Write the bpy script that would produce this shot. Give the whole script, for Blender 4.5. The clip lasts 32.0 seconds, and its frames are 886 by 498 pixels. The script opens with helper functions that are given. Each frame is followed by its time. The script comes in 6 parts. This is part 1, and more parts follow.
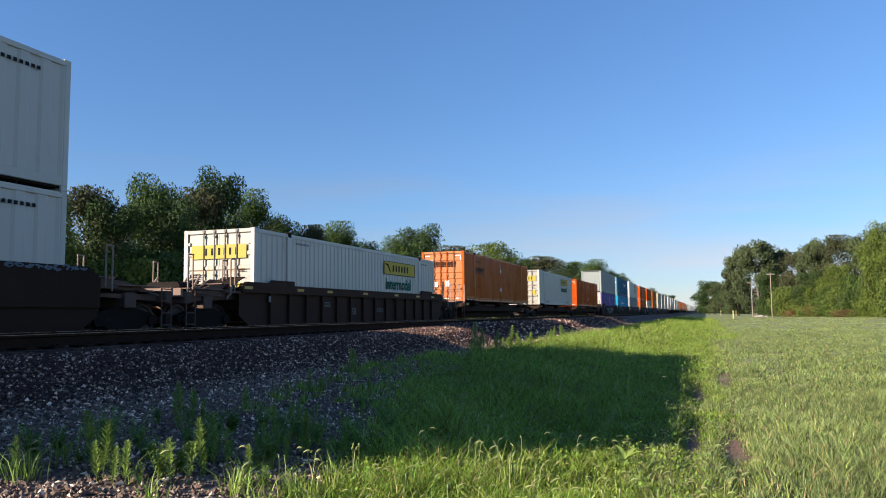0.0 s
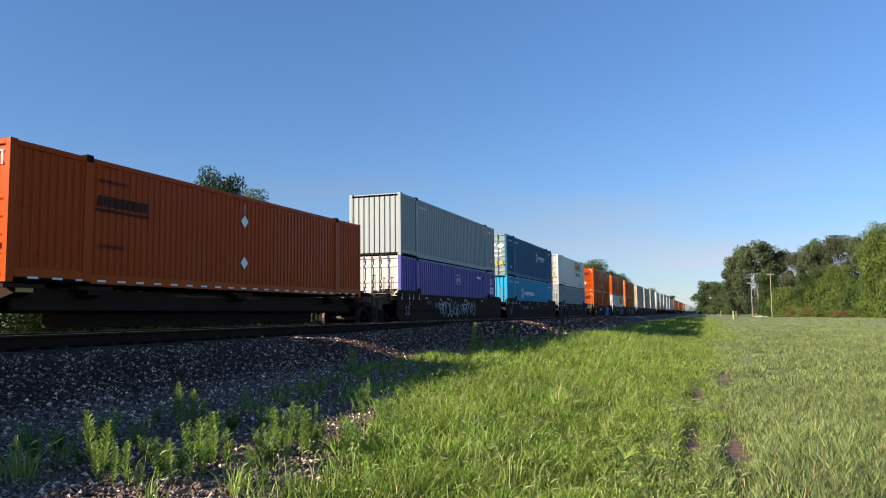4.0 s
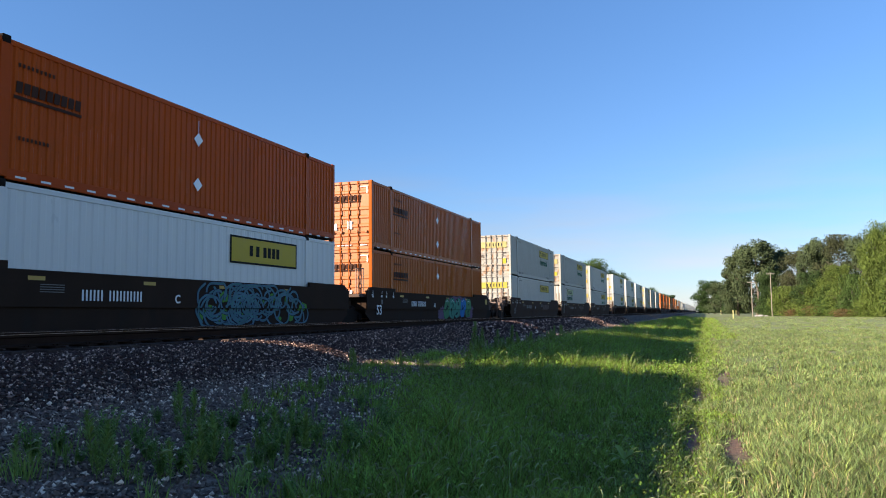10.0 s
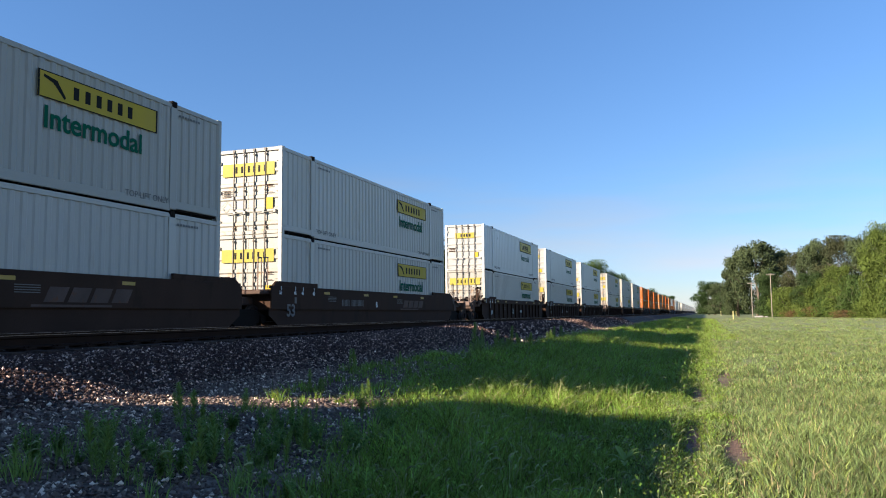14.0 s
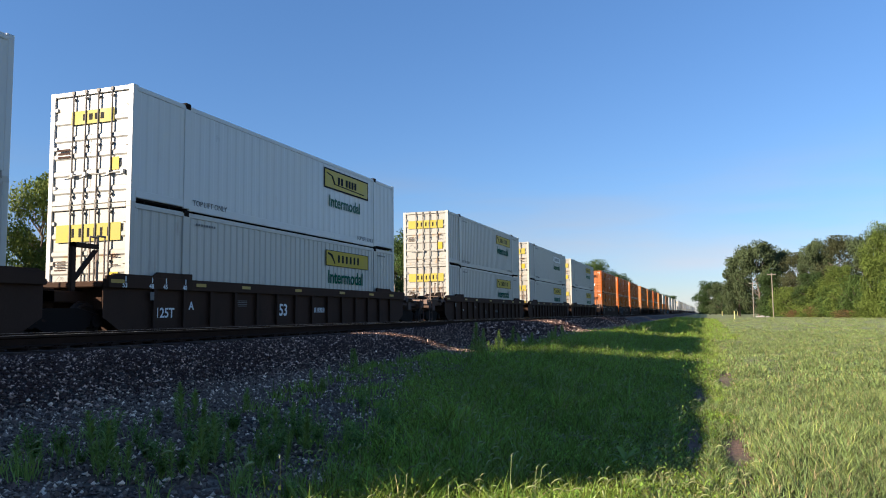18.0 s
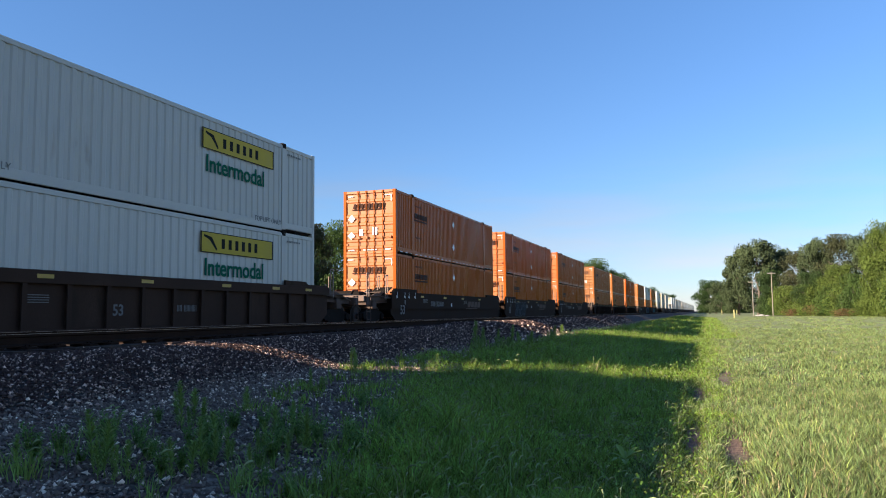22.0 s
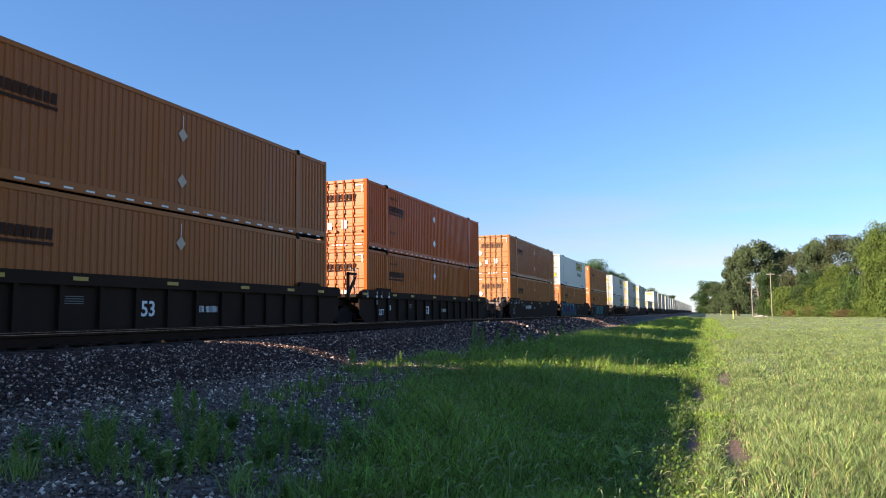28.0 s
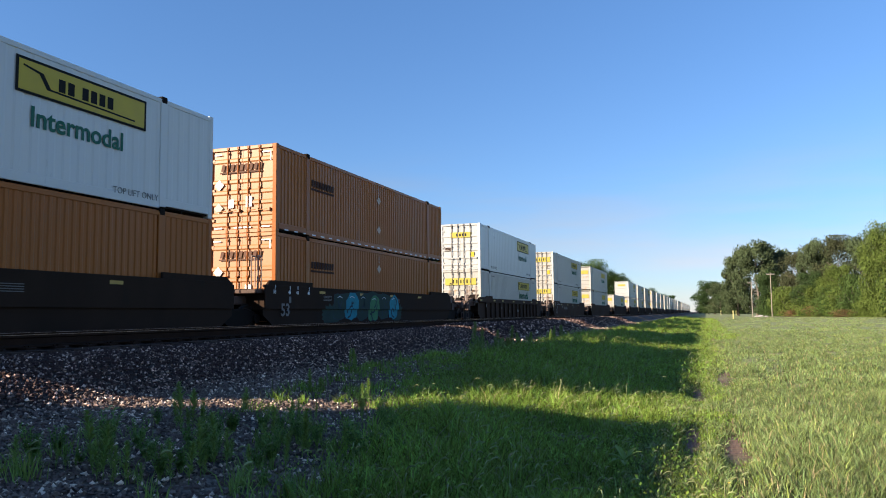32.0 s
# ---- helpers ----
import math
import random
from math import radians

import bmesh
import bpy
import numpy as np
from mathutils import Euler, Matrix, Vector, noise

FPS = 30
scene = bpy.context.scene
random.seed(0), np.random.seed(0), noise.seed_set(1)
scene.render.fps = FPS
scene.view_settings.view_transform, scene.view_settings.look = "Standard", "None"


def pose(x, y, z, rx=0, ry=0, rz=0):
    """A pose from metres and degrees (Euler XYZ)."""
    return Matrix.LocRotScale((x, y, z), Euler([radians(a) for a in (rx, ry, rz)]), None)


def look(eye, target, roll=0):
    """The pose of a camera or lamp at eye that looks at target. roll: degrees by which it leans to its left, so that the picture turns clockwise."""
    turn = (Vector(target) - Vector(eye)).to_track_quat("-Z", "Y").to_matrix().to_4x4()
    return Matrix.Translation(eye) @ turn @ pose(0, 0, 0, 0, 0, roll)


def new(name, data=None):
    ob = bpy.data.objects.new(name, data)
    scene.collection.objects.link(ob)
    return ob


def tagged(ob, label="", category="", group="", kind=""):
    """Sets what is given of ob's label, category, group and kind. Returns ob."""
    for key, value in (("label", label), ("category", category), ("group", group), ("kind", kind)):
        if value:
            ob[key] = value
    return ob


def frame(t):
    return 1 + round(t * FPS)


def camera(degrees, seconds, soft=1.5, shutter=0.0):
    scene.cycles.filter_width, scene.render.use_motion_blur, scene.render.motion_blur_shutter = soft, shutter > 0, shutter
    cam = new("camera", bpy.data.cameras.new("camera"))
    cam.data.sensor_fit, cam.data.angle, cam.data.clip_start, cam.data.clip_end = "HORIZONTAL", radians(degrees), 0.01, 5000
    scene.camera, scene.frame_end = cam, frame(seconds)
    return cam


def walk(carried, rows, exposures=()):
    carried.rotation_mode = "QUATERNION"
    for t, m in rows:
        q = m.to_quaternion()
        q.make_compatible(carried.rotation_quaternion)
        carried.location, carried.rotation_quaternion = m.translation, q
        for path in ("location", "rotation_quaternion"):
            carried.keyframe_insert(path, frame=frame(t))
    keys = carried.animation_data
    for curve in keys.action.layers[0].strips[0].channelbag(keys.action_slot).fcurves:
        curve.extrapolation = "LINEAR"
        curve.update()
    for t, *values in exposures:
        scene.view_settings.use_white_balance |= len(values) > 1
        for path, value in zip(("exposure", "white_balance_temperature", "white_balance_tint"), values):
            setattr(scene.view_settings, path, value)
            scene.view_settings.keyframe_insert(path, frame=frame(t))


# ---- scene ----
# The place: a double track beside a mown verge, a stack train on the far track.
# x: across the tracks (to the right of the line), y: along the tracks, z: up; the verge lies at z = 0.
EYE = Vector((0.0, 0.0, 1.47))
cam = camera(60.815, 32.0, soft=1.0, shutter=0.0)
SWAY = ((0, 0, 0), (3, 0, 0.5), (7, -0.3, 1), (9, 0, 0), (11, 0, -1), (13, 0, 0), (14.3, 0, 1), (16.5, 1.3, 0.3),
        (19, 2, 1), (20.5, 1.5, -0.3), (22, 1.4, -1.3), (24, 1.2, 0), (25.5, 0.8, -1), (28, 0, 0), (32, 0, 0))


def aim(right, down):
    yaw, tilt = radians(19.088 + right * 0.043), radians(4.972 + down * 0.043)
    way = Vector((-math.sin(yaw) * math.cos(tilt), math.cos(yaw) * math.cos(tilt), math.sin(tilt)))
    return look(EYE, EYE + way * 10, -0.637)


walk(cam, [(t, aim(r, d)) for t, r, d in SWAY], exposures=[(t, e + 0.94, 5700, 12) for t, e in ((0, 0.42), (2, 0.29), (4, 0.33), (6, 0.48), (8, 0.55), (10, 0.60), (12, 0.47), (13, 0.38), (14, 0.54), (16.5, 0.42), (18, 0.42), (20, 0.50), (21, 0.54), (23, 0.66), (24, 0.52), (25, 0.70), (28, 0.74), (30, 0.52), (32, 0.54))])

# ---- light: a low sun behind the train, over the viewer's left shoulder ----
SUN_WAY = Vector((1.0, 0.95, -0.549)).normalized()
sun = new("sun", bpy.data.lights.new("sun", "SUN"))
sun.data.energy, sun.data.angle, sun.data.color = 5.0, radians(0.53), (1.0, 0.80, 0.55)
sun.matrix_world = look((-60, -60, 60), Vector((-60, -60, 60)) + SUN_WAY)
world = bpy.data.worlds.new("sky")
scene.world = world
world.use_nodes = True
wn = world.node_tree.nodes
sky = wn.new("ShaderNodeTexSky")
sky.sky_type, sky.sun_disc = "NISHITA", False
sky.sun_elevation = math.asin(-SUN_WAY.z)
sky.sun_rotation = math.atan2(-SUN_WAY.x, -SUN_WAY.y)
sky.altitude, sky.air_density, sky.dust_density, sky.ozone_density = 0, 1.0, 0.0, 4.0
wn["Background"].inputs["Strength"].default_value = 0.055
# a soft evening haze towards the horizon, with a few thin veils of cloud
wl = world.node_tree.links
way = wn.new("ShaderNodeTexCoord")
up = wn.new("ShaderNodeSeparateXYZ")
wl.new(way.outputs["Generated"], up.inputs[0])
rise = wn.new("ShaderNodeValToRGB")
rise.color_ramp.elements[0].color, rise.color_ramp.elements[0].position = (0.77, 0.745, 0.82, 1), 0.0
rise.color_ramp.elements[1].color, rise.color_ramp.elements[1].position = (1.06, 1.12, 1.15, 1), 0.40
mid = rise.color_ramp.elements.new(0.16)
mid.color = (0.92, 0.94, 0.98, 1)
wl.new(up.outputs["Z"], rise.inputs[0])
air = wn.new("ShaderNodeMix")
air.data_type, air.blend_type = "RGBA", "MULTIPLY"
air.inputs[0].default_value = 1.0
wl.new(sky.outputs[0], air.inputs[6]), wl.new(rise.outputs[0], air.inputs[7])
flat = wn.new("ShaderNodeMapping")
flat.inputs["Scale"].default_value = (1.0, 1.0, 7.0)
wl.new(way.outputs["Generated"], flat.inputs[0])
veil = wn.new("ShaderNodeTexNoise")
veil.inputs["Scale"].default_value, veil.inputs["Detail"].default_value = 3.2, 5
wl.new(flat.outputs[0], veil.inputs["Vector"])
thin = wn.new("ShaderNodeMapRange")
for i, v in enumerate((0.42, 0.72, 0.0, 0.75)):
    thin.inputs[i + 1].default_value = v
wl.new(veil.outputs["Fac"], thin.inputs[0])
low = wn.new("ShaderNodeMapRange")
for i, v in enumerate((0.05, 0.22, 1.0, 0.0)):
    low.inputs[i + 1].default_value = v
wl.new(up.outputs["Z"], low.inputs[0])
share = wn.new("ShaderNodeMath")
share.operation = "MULTIPLY"
wl.new(thin.outputs[0], share.inputs[0]), wl.new(low.outputs[0], share.inputs[1])
pale = wn.new("ShaderNodeRGBToBW")
wl.new(air.outputs[2], pale.inputs[0])
cloud = wn.new("ShaderNodeMix")
cloud.data_type = "RGBA"
wl.new(share.outputs[0], cloud.inputs[0]), wl.new(air.outputs[2], cloud.inputs[6]), wl.new(pale.outputs[0], cloud.inputs[7])
wl.new(cloud.outputs[2], wn["Background"].inputs["Color"])


# ---- materials ----
def material(name, base, rough=0.6, metal=0.0, vary=0.2, scale=1.5, fine=40.0, bump=0.15, stain=None, stain_at=0.62,
             stretch=1.0, island=0.0, lot=0.0, coat=0.0, coords="Object", spec=0.5, spread=None, thin_leaf=0.0):
    """Paint, stone or leaf: a base colour with broad and fine variation, stains of their own shape, and fine relief."""
    m = bpy.data.materials.new(name)
    m.use_nodes = True
    n, l = m.node_tree.nodes, m.node_tree.links
    p = n["Principled BSDF"]
    p.inputs["Metallic"].default_value = metal
    tc = n.new("ShaderNodeTexCoord")
    mp = n.new("ShaderNodeMapping")
    mp.inputs["Scale"].default_value = (1, 1, stretch)
    l.new(tc.outputs[coords], mp.inputs[0])

    def tex(s, detail=6):
        t = n.new("ShaderNodeTexNoise")
        t.inputs["Scale"].default_value, t.inputs["Detail"].default_value = s, detail
        l.new(mp.outputs[0], t.inputs["Vector"])
        return t.outputs["Fac"]

    def mix(f, a, b, kind="MIX"):
        x = n.new("ShaderNodeMix")
        x.data_type, x.blend_type = "RGBA", kind
        for v, s in ((f, x.inputs[0]), (a, x.inputs[6]), (b, x.inputs[7])):
            if isinstance(v, bpy.types.NodeSocket):
                l.new(v, s)
            else:
                s.default_value = v if isinstance(v, float) else (*v, 1)
        return x.outputs[2]

    def ramp(f, a, b, lo=0.0, hi=1.0):
        r = n.new("ShaderNodeMapRange")
        l.new(f, r.inputs[0])
        for i, v in enumerate((a, b, lo, hi)):
            r.inputs[i + 1].default_value = v
        return r.outputs[0]

    def shade(k):
        return tuple(min(1.0, c * k) for c in base)

    broad, grain = tex(scale), tex(fine, 3)
    c = mix(ramp(broad, 0.3, 0.7), shade(1 - vary), shade(1 + vary))
    c = mix(ramp(grain, 0.3, 0.7, 0.0, 0.5), c, shade(1 - vary))
    if stain:
        c = mix(ramp(tex(scale * 2.3, 8), stain_at, stain_at + 0.12, 0.0, 0.85), c, stain)
    if island or lot:
        src = n.new("ShaderNodeNewGeometry").outputs["Random Per Island"] if island else n.new("ShaderNodeObjectInfo").outputs["Random"]
        k = island or lot
        g = n.new("ShaderNodeHueSaturation")
        val = ramp(src, 0, 1, 1 - k, 1 + k)
        if spread:  # most pieces dull, a few pale
            pw = n.new("ShaderNodeMath")
            pw.operation = "POWER"
            l.new(src, pw.inputs[0])
            pw.inputs[1].default_value = 9.0
            val = ramp(pw.outputs[0], 0, 1, *spread)
        l.new(val, g.inputs["Value"])
        l.new(ramp(src, 0, 1, 0.5 - k * 0.045, 0.5 + k * 0.03), g.inputs["Hue"])
        l.new(c, g.inputs["Color"])
        c = g.outputs[0]
    l.new(c, p.inputs["Base Color"])
    l.new(ramp(broad, 0.3, 0.7, max(0.05, rough - 0.1), min(1, rough + 0.12)), p.inputs["Roughness"])
    if bump:
        b = n.new("ShaderNodeBump")
        b.inputs["Strength"].default_value, b.inputs["Distance"].default_value = bump, 0.02
        l.new(grain, b.inputs["Height"])
        l.new(b.outputs[0], p.inputs["Normal"])
    p.inputs["Specular IOR Level"].default_value = spec
    if coat:
        p.inputs["Coat Weight"].default_value = coat
    if thin_leaf:  # light passes through blades and leaves
        tl, ms = n.new("ShaderNodeBsdfTranslucent"), n.new("ShaderNodeMixShader")
        ms.inputs[0].default_value = thin_leaf
        l.new(c, tl.inputs["Color"])
        l.new(p.outputs[0], ms.inputs[1]), l.new(tl.outputs[0], ms.inputs[2])
        l.new(ms.outputs[0], n["Material Output"].inputs["Surface"])
    return m


RUST = (0.16, 0.07, 0.035)
white = material("white_paint", (0.47, 0.445, 0.39), 0.42, vary=0.05, scale=0.9, stain=(0.36, 0.315, 0.26), stain_at=0.63, stretch=0.3, lot=0.06, bump=0.05)
white_aged = material("aged_white_paint", (0.37, 0.35, 0.30), 0.45, vary=0.06, scale=0.9, stain=(0.30, 0.25, 0.19), stain_at=0.62, stretch=0.3, bump=0.05)
white_new = material("fresh_white_paint", (0.58, 0.575, 0.545), 0.35, vary=0.03, scale=0.8, stain=(0.50, 0.475, 0.43), stain_at=0.68, stretch=0.35, bump=0.04)
# white doors are darkened in colour against the sun on the ends; stains on top
white_door = material("weathered_white_door", (0.3483, 0.3319, 0.2925), 0.45, vary=0.08, scale=1.2, stain=(0.42, 0.24, 0.10), stain_at=0.60, stretch=0.6, bump=0.06)
orange = material("orange_paint", (0.39, 0.063, 0.004), 0.28, spec=0.06, vary=0.08, scale=0.7, stain=(0.40, 0.11, 0.04), stain_at=0.68, stretch=0.35, lot=0.08, bump=0.05)
# lighter than the faded sides: sun on the door end is put into the colour
tan_door = material("sunlit_orange_door", (0.37, 0.158, 0.050), 0.45, vary=0.10, scale=0.9, stain=(0.45, 0.15, 0.05), stain_at=0.66, stretch=0.5, bump=0.06)
teal_door = material("bleached_pale_teal_door", (0.1955, 0.2594, 0.2519), 0.45, vary=0.12, scale=1.1, stain=(0.40, 0.29, 0.17), stain_at=0.60, stretch=0.6, bump=0.06)
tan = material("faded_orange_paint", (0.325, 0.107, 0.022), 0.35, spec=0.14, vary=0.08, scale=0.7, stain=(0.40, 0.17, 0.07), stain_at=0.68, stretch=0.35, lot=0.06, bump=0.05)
red_orange = material("red_orange_paint", (0.45, 0.086, 0.009), 0.28, spec=0.07, vary=0.08, scale=0.7, stain=(0.38, 0.10, 0.05), stain_at=0.68, stretch=0.35, bump=0.05)
grey = material("grey_paint", (0.2576, 0.2852, 0.2806), 0.5, vary=0.06, scale=0.8, stain=(0.25, 0.25, 0.23), stain_at=0.68, stretch=0.35, bump=0.05)
blue_grey = material("blue_grey_paint", (0.224, 0.256, 0.276), 0.5, vary=0.06, scale=0.8, stain=(0.28, 0.28, 0.27), stain_at=0.7, stretch=0.35, bump=0.05)
purple = material("violet_blue_paint", (0.06, 0.042, 0.27), 0.45, vary=0.1, scale=0.9, stain=(0.05, 0.04, 0.18), stain_at=0.66, stretch=0.35, bump=0.05)
teal_dark = material("dark_teal_paint", (0.012, 0.098, 0.195), 0.5, spec=0.2, vary=0.1, scale=0.8, stain=(0.10, 0.14, 0.16), stain_at=0.7, stretch=0.35, bump=0.05)
teal = material("teal_paint", (0.020, 0.265, 0.45), 0.45, spec=0.25, vary=0.08, scale=0.8, stain=(0.12, 0.26, 0.32), stain_at=0.7, stretch=0.35, bump=0.05)
door_yellow = material("faded_door_yellow", (0.40, 0.335, 0.058), 0.5, spec=0.15, vary=0.1, scale=2, stain=(0.40, 0.25, 0.10), stain_at=0.60, bump=0.0)
# the fresh side paint again, toned down in colour for the sunlit end
new_door = material("fresh_white_door", (0.3956, 0.391, 0.368), 0.4, vary=0.05, scale=1.0, stain=(0.36, 0.31, 0.25), stain_at=0.66, stretch=0.5, bump=0.05)
# paler than the frames: sunlight on rails and rods is put into the colour
pipe = material("sunlit_pipe", (0.28, 0.21, 0.168), 0.7, spec=0.3, vary=0.25, scale=2, stain=RUST, stain_at=0.6)
faint_green = material("faint_green_ink", (0.020, 0.115, 0.072), 0.5, spec=0.2, vary=0.1, bump=0.0)
rusty_door = material("rust_streaked_white_door", (0.3352, 0.3089, 0.2629), 0.45, vary=0.10, scale=1.3, stain=(0.30, 0.15, 0.06), stain_at=0.52, stretch=0.45, bump=0.06)
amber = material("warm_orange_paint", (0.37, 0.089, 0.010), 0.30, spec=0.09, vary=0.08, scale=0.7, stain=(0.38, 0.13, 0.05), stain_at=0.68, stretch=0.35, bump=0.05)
# paler than the orange sides; the sunlit end is painted into this tone
amber_door = material("sunlit_warm_orange_door", (0.4196, 0.1399, 0.03672), 0.45, vary=0.10, scale=0.9, stain=(0.42, 0.12, 0.05), stain_at=0.66, stretch=0.5, bump=0.06)
old_yellow = material("sunbleached_yellow", (0.40, 0.34, 0.135), 0.5, spec=0.15, vary=0.12, scale=2, stain=(0.42, 0.32, 0.18), stain_at=0.58, bump=0.0)
yellow = material("yellow_panel", (0.47, 0.345, 0.030), 0.5, spec=0.15, vary=0.06, scale=2, stain=(0.42, 0.36, 0.12), stain_at=0.66, bump=0.0)
olive_panel = material("dulled_yellow_panel", (0.48, 0.365, 0.040), 0.4, spec=0.2, vary=0.06, scale=2, bump=0.0)
faded_panel = material("faded_green_panel", (0.40, 0.44, 0.22), 0.55, vary=0.06, scale=2, bump=0.0)
green_ink = material("green_ink", (0.008, 0.105, 0.060), 0.6, spec=0.05, vary=0.05, bump=0.0)
black_ink = material("black_ink", (0.018, 0.018, 0.018), 0.6, spec=0.05, vary=0.1, bump=0.0)
brown_ink = material("faded_brown_ink", (0.055, 0.026, 0.018), 0.6, spec=0.05, vary=0.2, bump=0.0)
faint_ink = material("faint_grey_ink", (0.17, 0.17, 0.165), 0.6, spec=0.1, vary=0.2, bump=0.0)
dim_ink = material("dirty_white_ink", (0.15, 0.14, 0.13), 0.6, vary=0.25, bump=0.0)
white_ink = material("white_ink", (0.72, 0.73, 0.72), 0.5, vary=0.05, bump=0.0)
placard = material("white_placard", (0.80, 0.82, 0.82), 0.4, vary=0.03, bump=0.0)
bleached_placard = material("sunbleached_placard", (0.46, 0.34, 0.24), 0.5, vary=0.12, scale=3, bump=0.0)
bleached_ink = material("sunbleached_brown_ink", (0.135, 0.075, 0.050), 0.6, spec=0.05, vary=0.25, scale=4, bump=0.0)
# rods on white doors: their shadows are put in as a dark colour, plus rust
rod_paint = material("shaded_rod", (0.14, 0.12, 0.105), 0.6, vary=0.25, stain=RUST, stain_at=0.6)
steel = material("galvanised_rod", (0.50, 0.50, 0.50), 0.4, metal=0.8, vary=0.12, stain=RUST, stain_at=0.66, bump=0.1)
dark_steel = material("dark_casting", (0.016, 0.012, 0.010), 0.8, spec=0.08, vary=0.2, stain=RUST, stain_at=0.66)
car_black = material("black_car_paint", (0.036, 0.0230, 0.0162), 0.8, spec=0.05, vary=0.25, scale=0.8, stain=(0.03, 0.022, 0.017), stain_at=0.6, stretch=0.5, bump=0.1)
car_brown = material("brown_car_paint", (0.056, 0.033, 0.023), 0.75, spec=0.06, vary=0.25, scale=0.8, stain=(0.04, 0.026, 0.018), stain_at=0.58, stretch=0.5, bump=0.1)
# dust on the decks, with the tan of their sunlit tops put into the colour
sunlit_dusty_deck = material("sunlit_dusty_deck", (0.215, 0.155, 0.128), 0.85, spec=0.1, vary=0.25, scale=2, stain=RUST, stain_at=0.62, bump=0.15)
frame_grey = material("dusty_frame", (0.115, 0.078, 0.062), 0.8, spec=0.15, vary=0.25, scale=2, stain=RUST, stain_at=0.6, bump=0.2)
wheel_steel = material("wheel_steel", (0.05, 0.04, 0.035), 0.6, metal=0.4, vary=0.25, stain=RUST, stain_at=0.6)
safety = material("yellow_reflector", (0.42, 0.26, 0.025), 0.45, vary=0.1, bump=0.0)
red_gear = material("red_brake_gear", (0.125, 0.024, 0.020), 0.6, vary=0.2, stain=RUST, stain_at=0.6)
rail_side = material("rusty_rail", (0.028, 0.016, 0.011), 0.9, metal=0.0, spec=0.06, vary=0.25, scale=3, bump=0.2)
rail_top = material("polished_rail_head", (0.40, 0.36, 0.34), 0.2, metal=1.0, vary=0.1, scale=3, bump=0.03)
rail_dull = material("worn_rail_head", (0.20, 0.155, 0.135), 0.32, metal=1.0, vary=0.25, scale=3, bump=0.05)
tie_wood = material("creosoted_wood", (0.060, 0.042, 0.033), 0.9, spec=0.1, vary=0.35, scale=3, fine=30, bump=0.4, lot=0.3)
stone = material("ballast_stone", (0.143, 0.092, 0.075), 0.85, spec=0.08, spread=(0.45, 7.0), vary=0.25, scale=6, fine=60, bump=0.3, island=0.55)
pale_gravel = material("pale_fine_gravel", (0.36, 0.268, 0.212), 0.85, spec=0.08, spread=(0.45, 3.2), vary=0.25, scale=6, fine=60, bump=0.3, island=0.5)
leaf_tall = material("tall_grass_blade", (0.238, 0.335, 0.054), 0.55, spec=0.08, thin_leaf=0.45, vary=0.3, scale=0.35, fine=3, bump=0.0, island=0.72)
leaf_short = material("mown_grass_blade", (0.168, 0.222, 0.070), 0.55, spec=0.3, thin_leaf=0.2, vary=0.3, scale=0.3, fine=2, bump=0.0, island=0.72)
# highlights on the grass, painted in as a share of paler blades
leaf_pale = material("highlight_grass_blade", (0.276, 0.3404, 0.069), 0.45, vary=0.2, scale=0.6, bump=0.0, island=0.3)
leaf_dry = material("dry_grass_blade", (0.3312, 0.2668, 0.1288), 0.7, vary=0.2, scale=0.6, bump=0.0, island=0.3)
seed = material("seed_head", (0.2484, 0.276, 0.1012), 0.7, vary=0.15, scale=2, bump=0.0, island=0.3)
weed_leaf = material("weed_leaf", (0.240, 0.335, 0.075), 0.55, spec=0.2, thin_leaf=0.25, vary=0.2, scale=3, bump=0.0, island=0.3)
bush_leaf = material("bush_weed_leaf", (0.150, 0.240, 0.055), 0.55, spec=0.12, thin_leaf=0.3, vary=0.2, scale=3, bump=0.0, island=0.3)
petal_yellow = material("yellow_petal", (0.75, 0.58, 0.04), 0.5, vary=0.1, scale=8, bump=0.0)
bark = material("bark", (0.13, 0.10, 0.075), 0.9, vary=0.3, scale=2, stretch=0.3, bump=0.5)
twig = material("bare_twigs", (0.17, 0.12, 0.09), 0.9, vary=0.25, scale=2, bump=0.3)
# sunny: sunlight on the row's near end is put into the leaf colour
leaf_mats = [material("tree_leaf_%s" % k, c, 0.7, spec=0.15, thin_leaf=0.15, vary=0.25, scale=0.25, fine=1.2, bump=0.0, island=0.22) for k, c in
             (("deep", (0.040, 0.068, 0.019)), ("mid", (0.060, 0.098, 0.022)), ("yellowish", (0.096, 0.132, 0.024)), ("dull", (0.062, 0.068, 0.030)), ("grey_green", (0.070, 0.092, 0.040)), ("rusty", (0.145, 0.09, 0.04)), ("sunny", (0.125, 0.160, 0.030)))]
pole_wood = material("weathered_pole", (0.24, 0.21, 0.165), 0.85, vary=0.2, scale=2, stretch=0.2, bump=0.2)
post_paint = material("pale_yellow_post", (0.62, 0.55, 0.22), 0.5, vary=0.1, bump=0.0)
pale_stone = material("pale_rock", (0.36, 0.34, 0.32), 0.8, vary=0.2, scale=1.5)
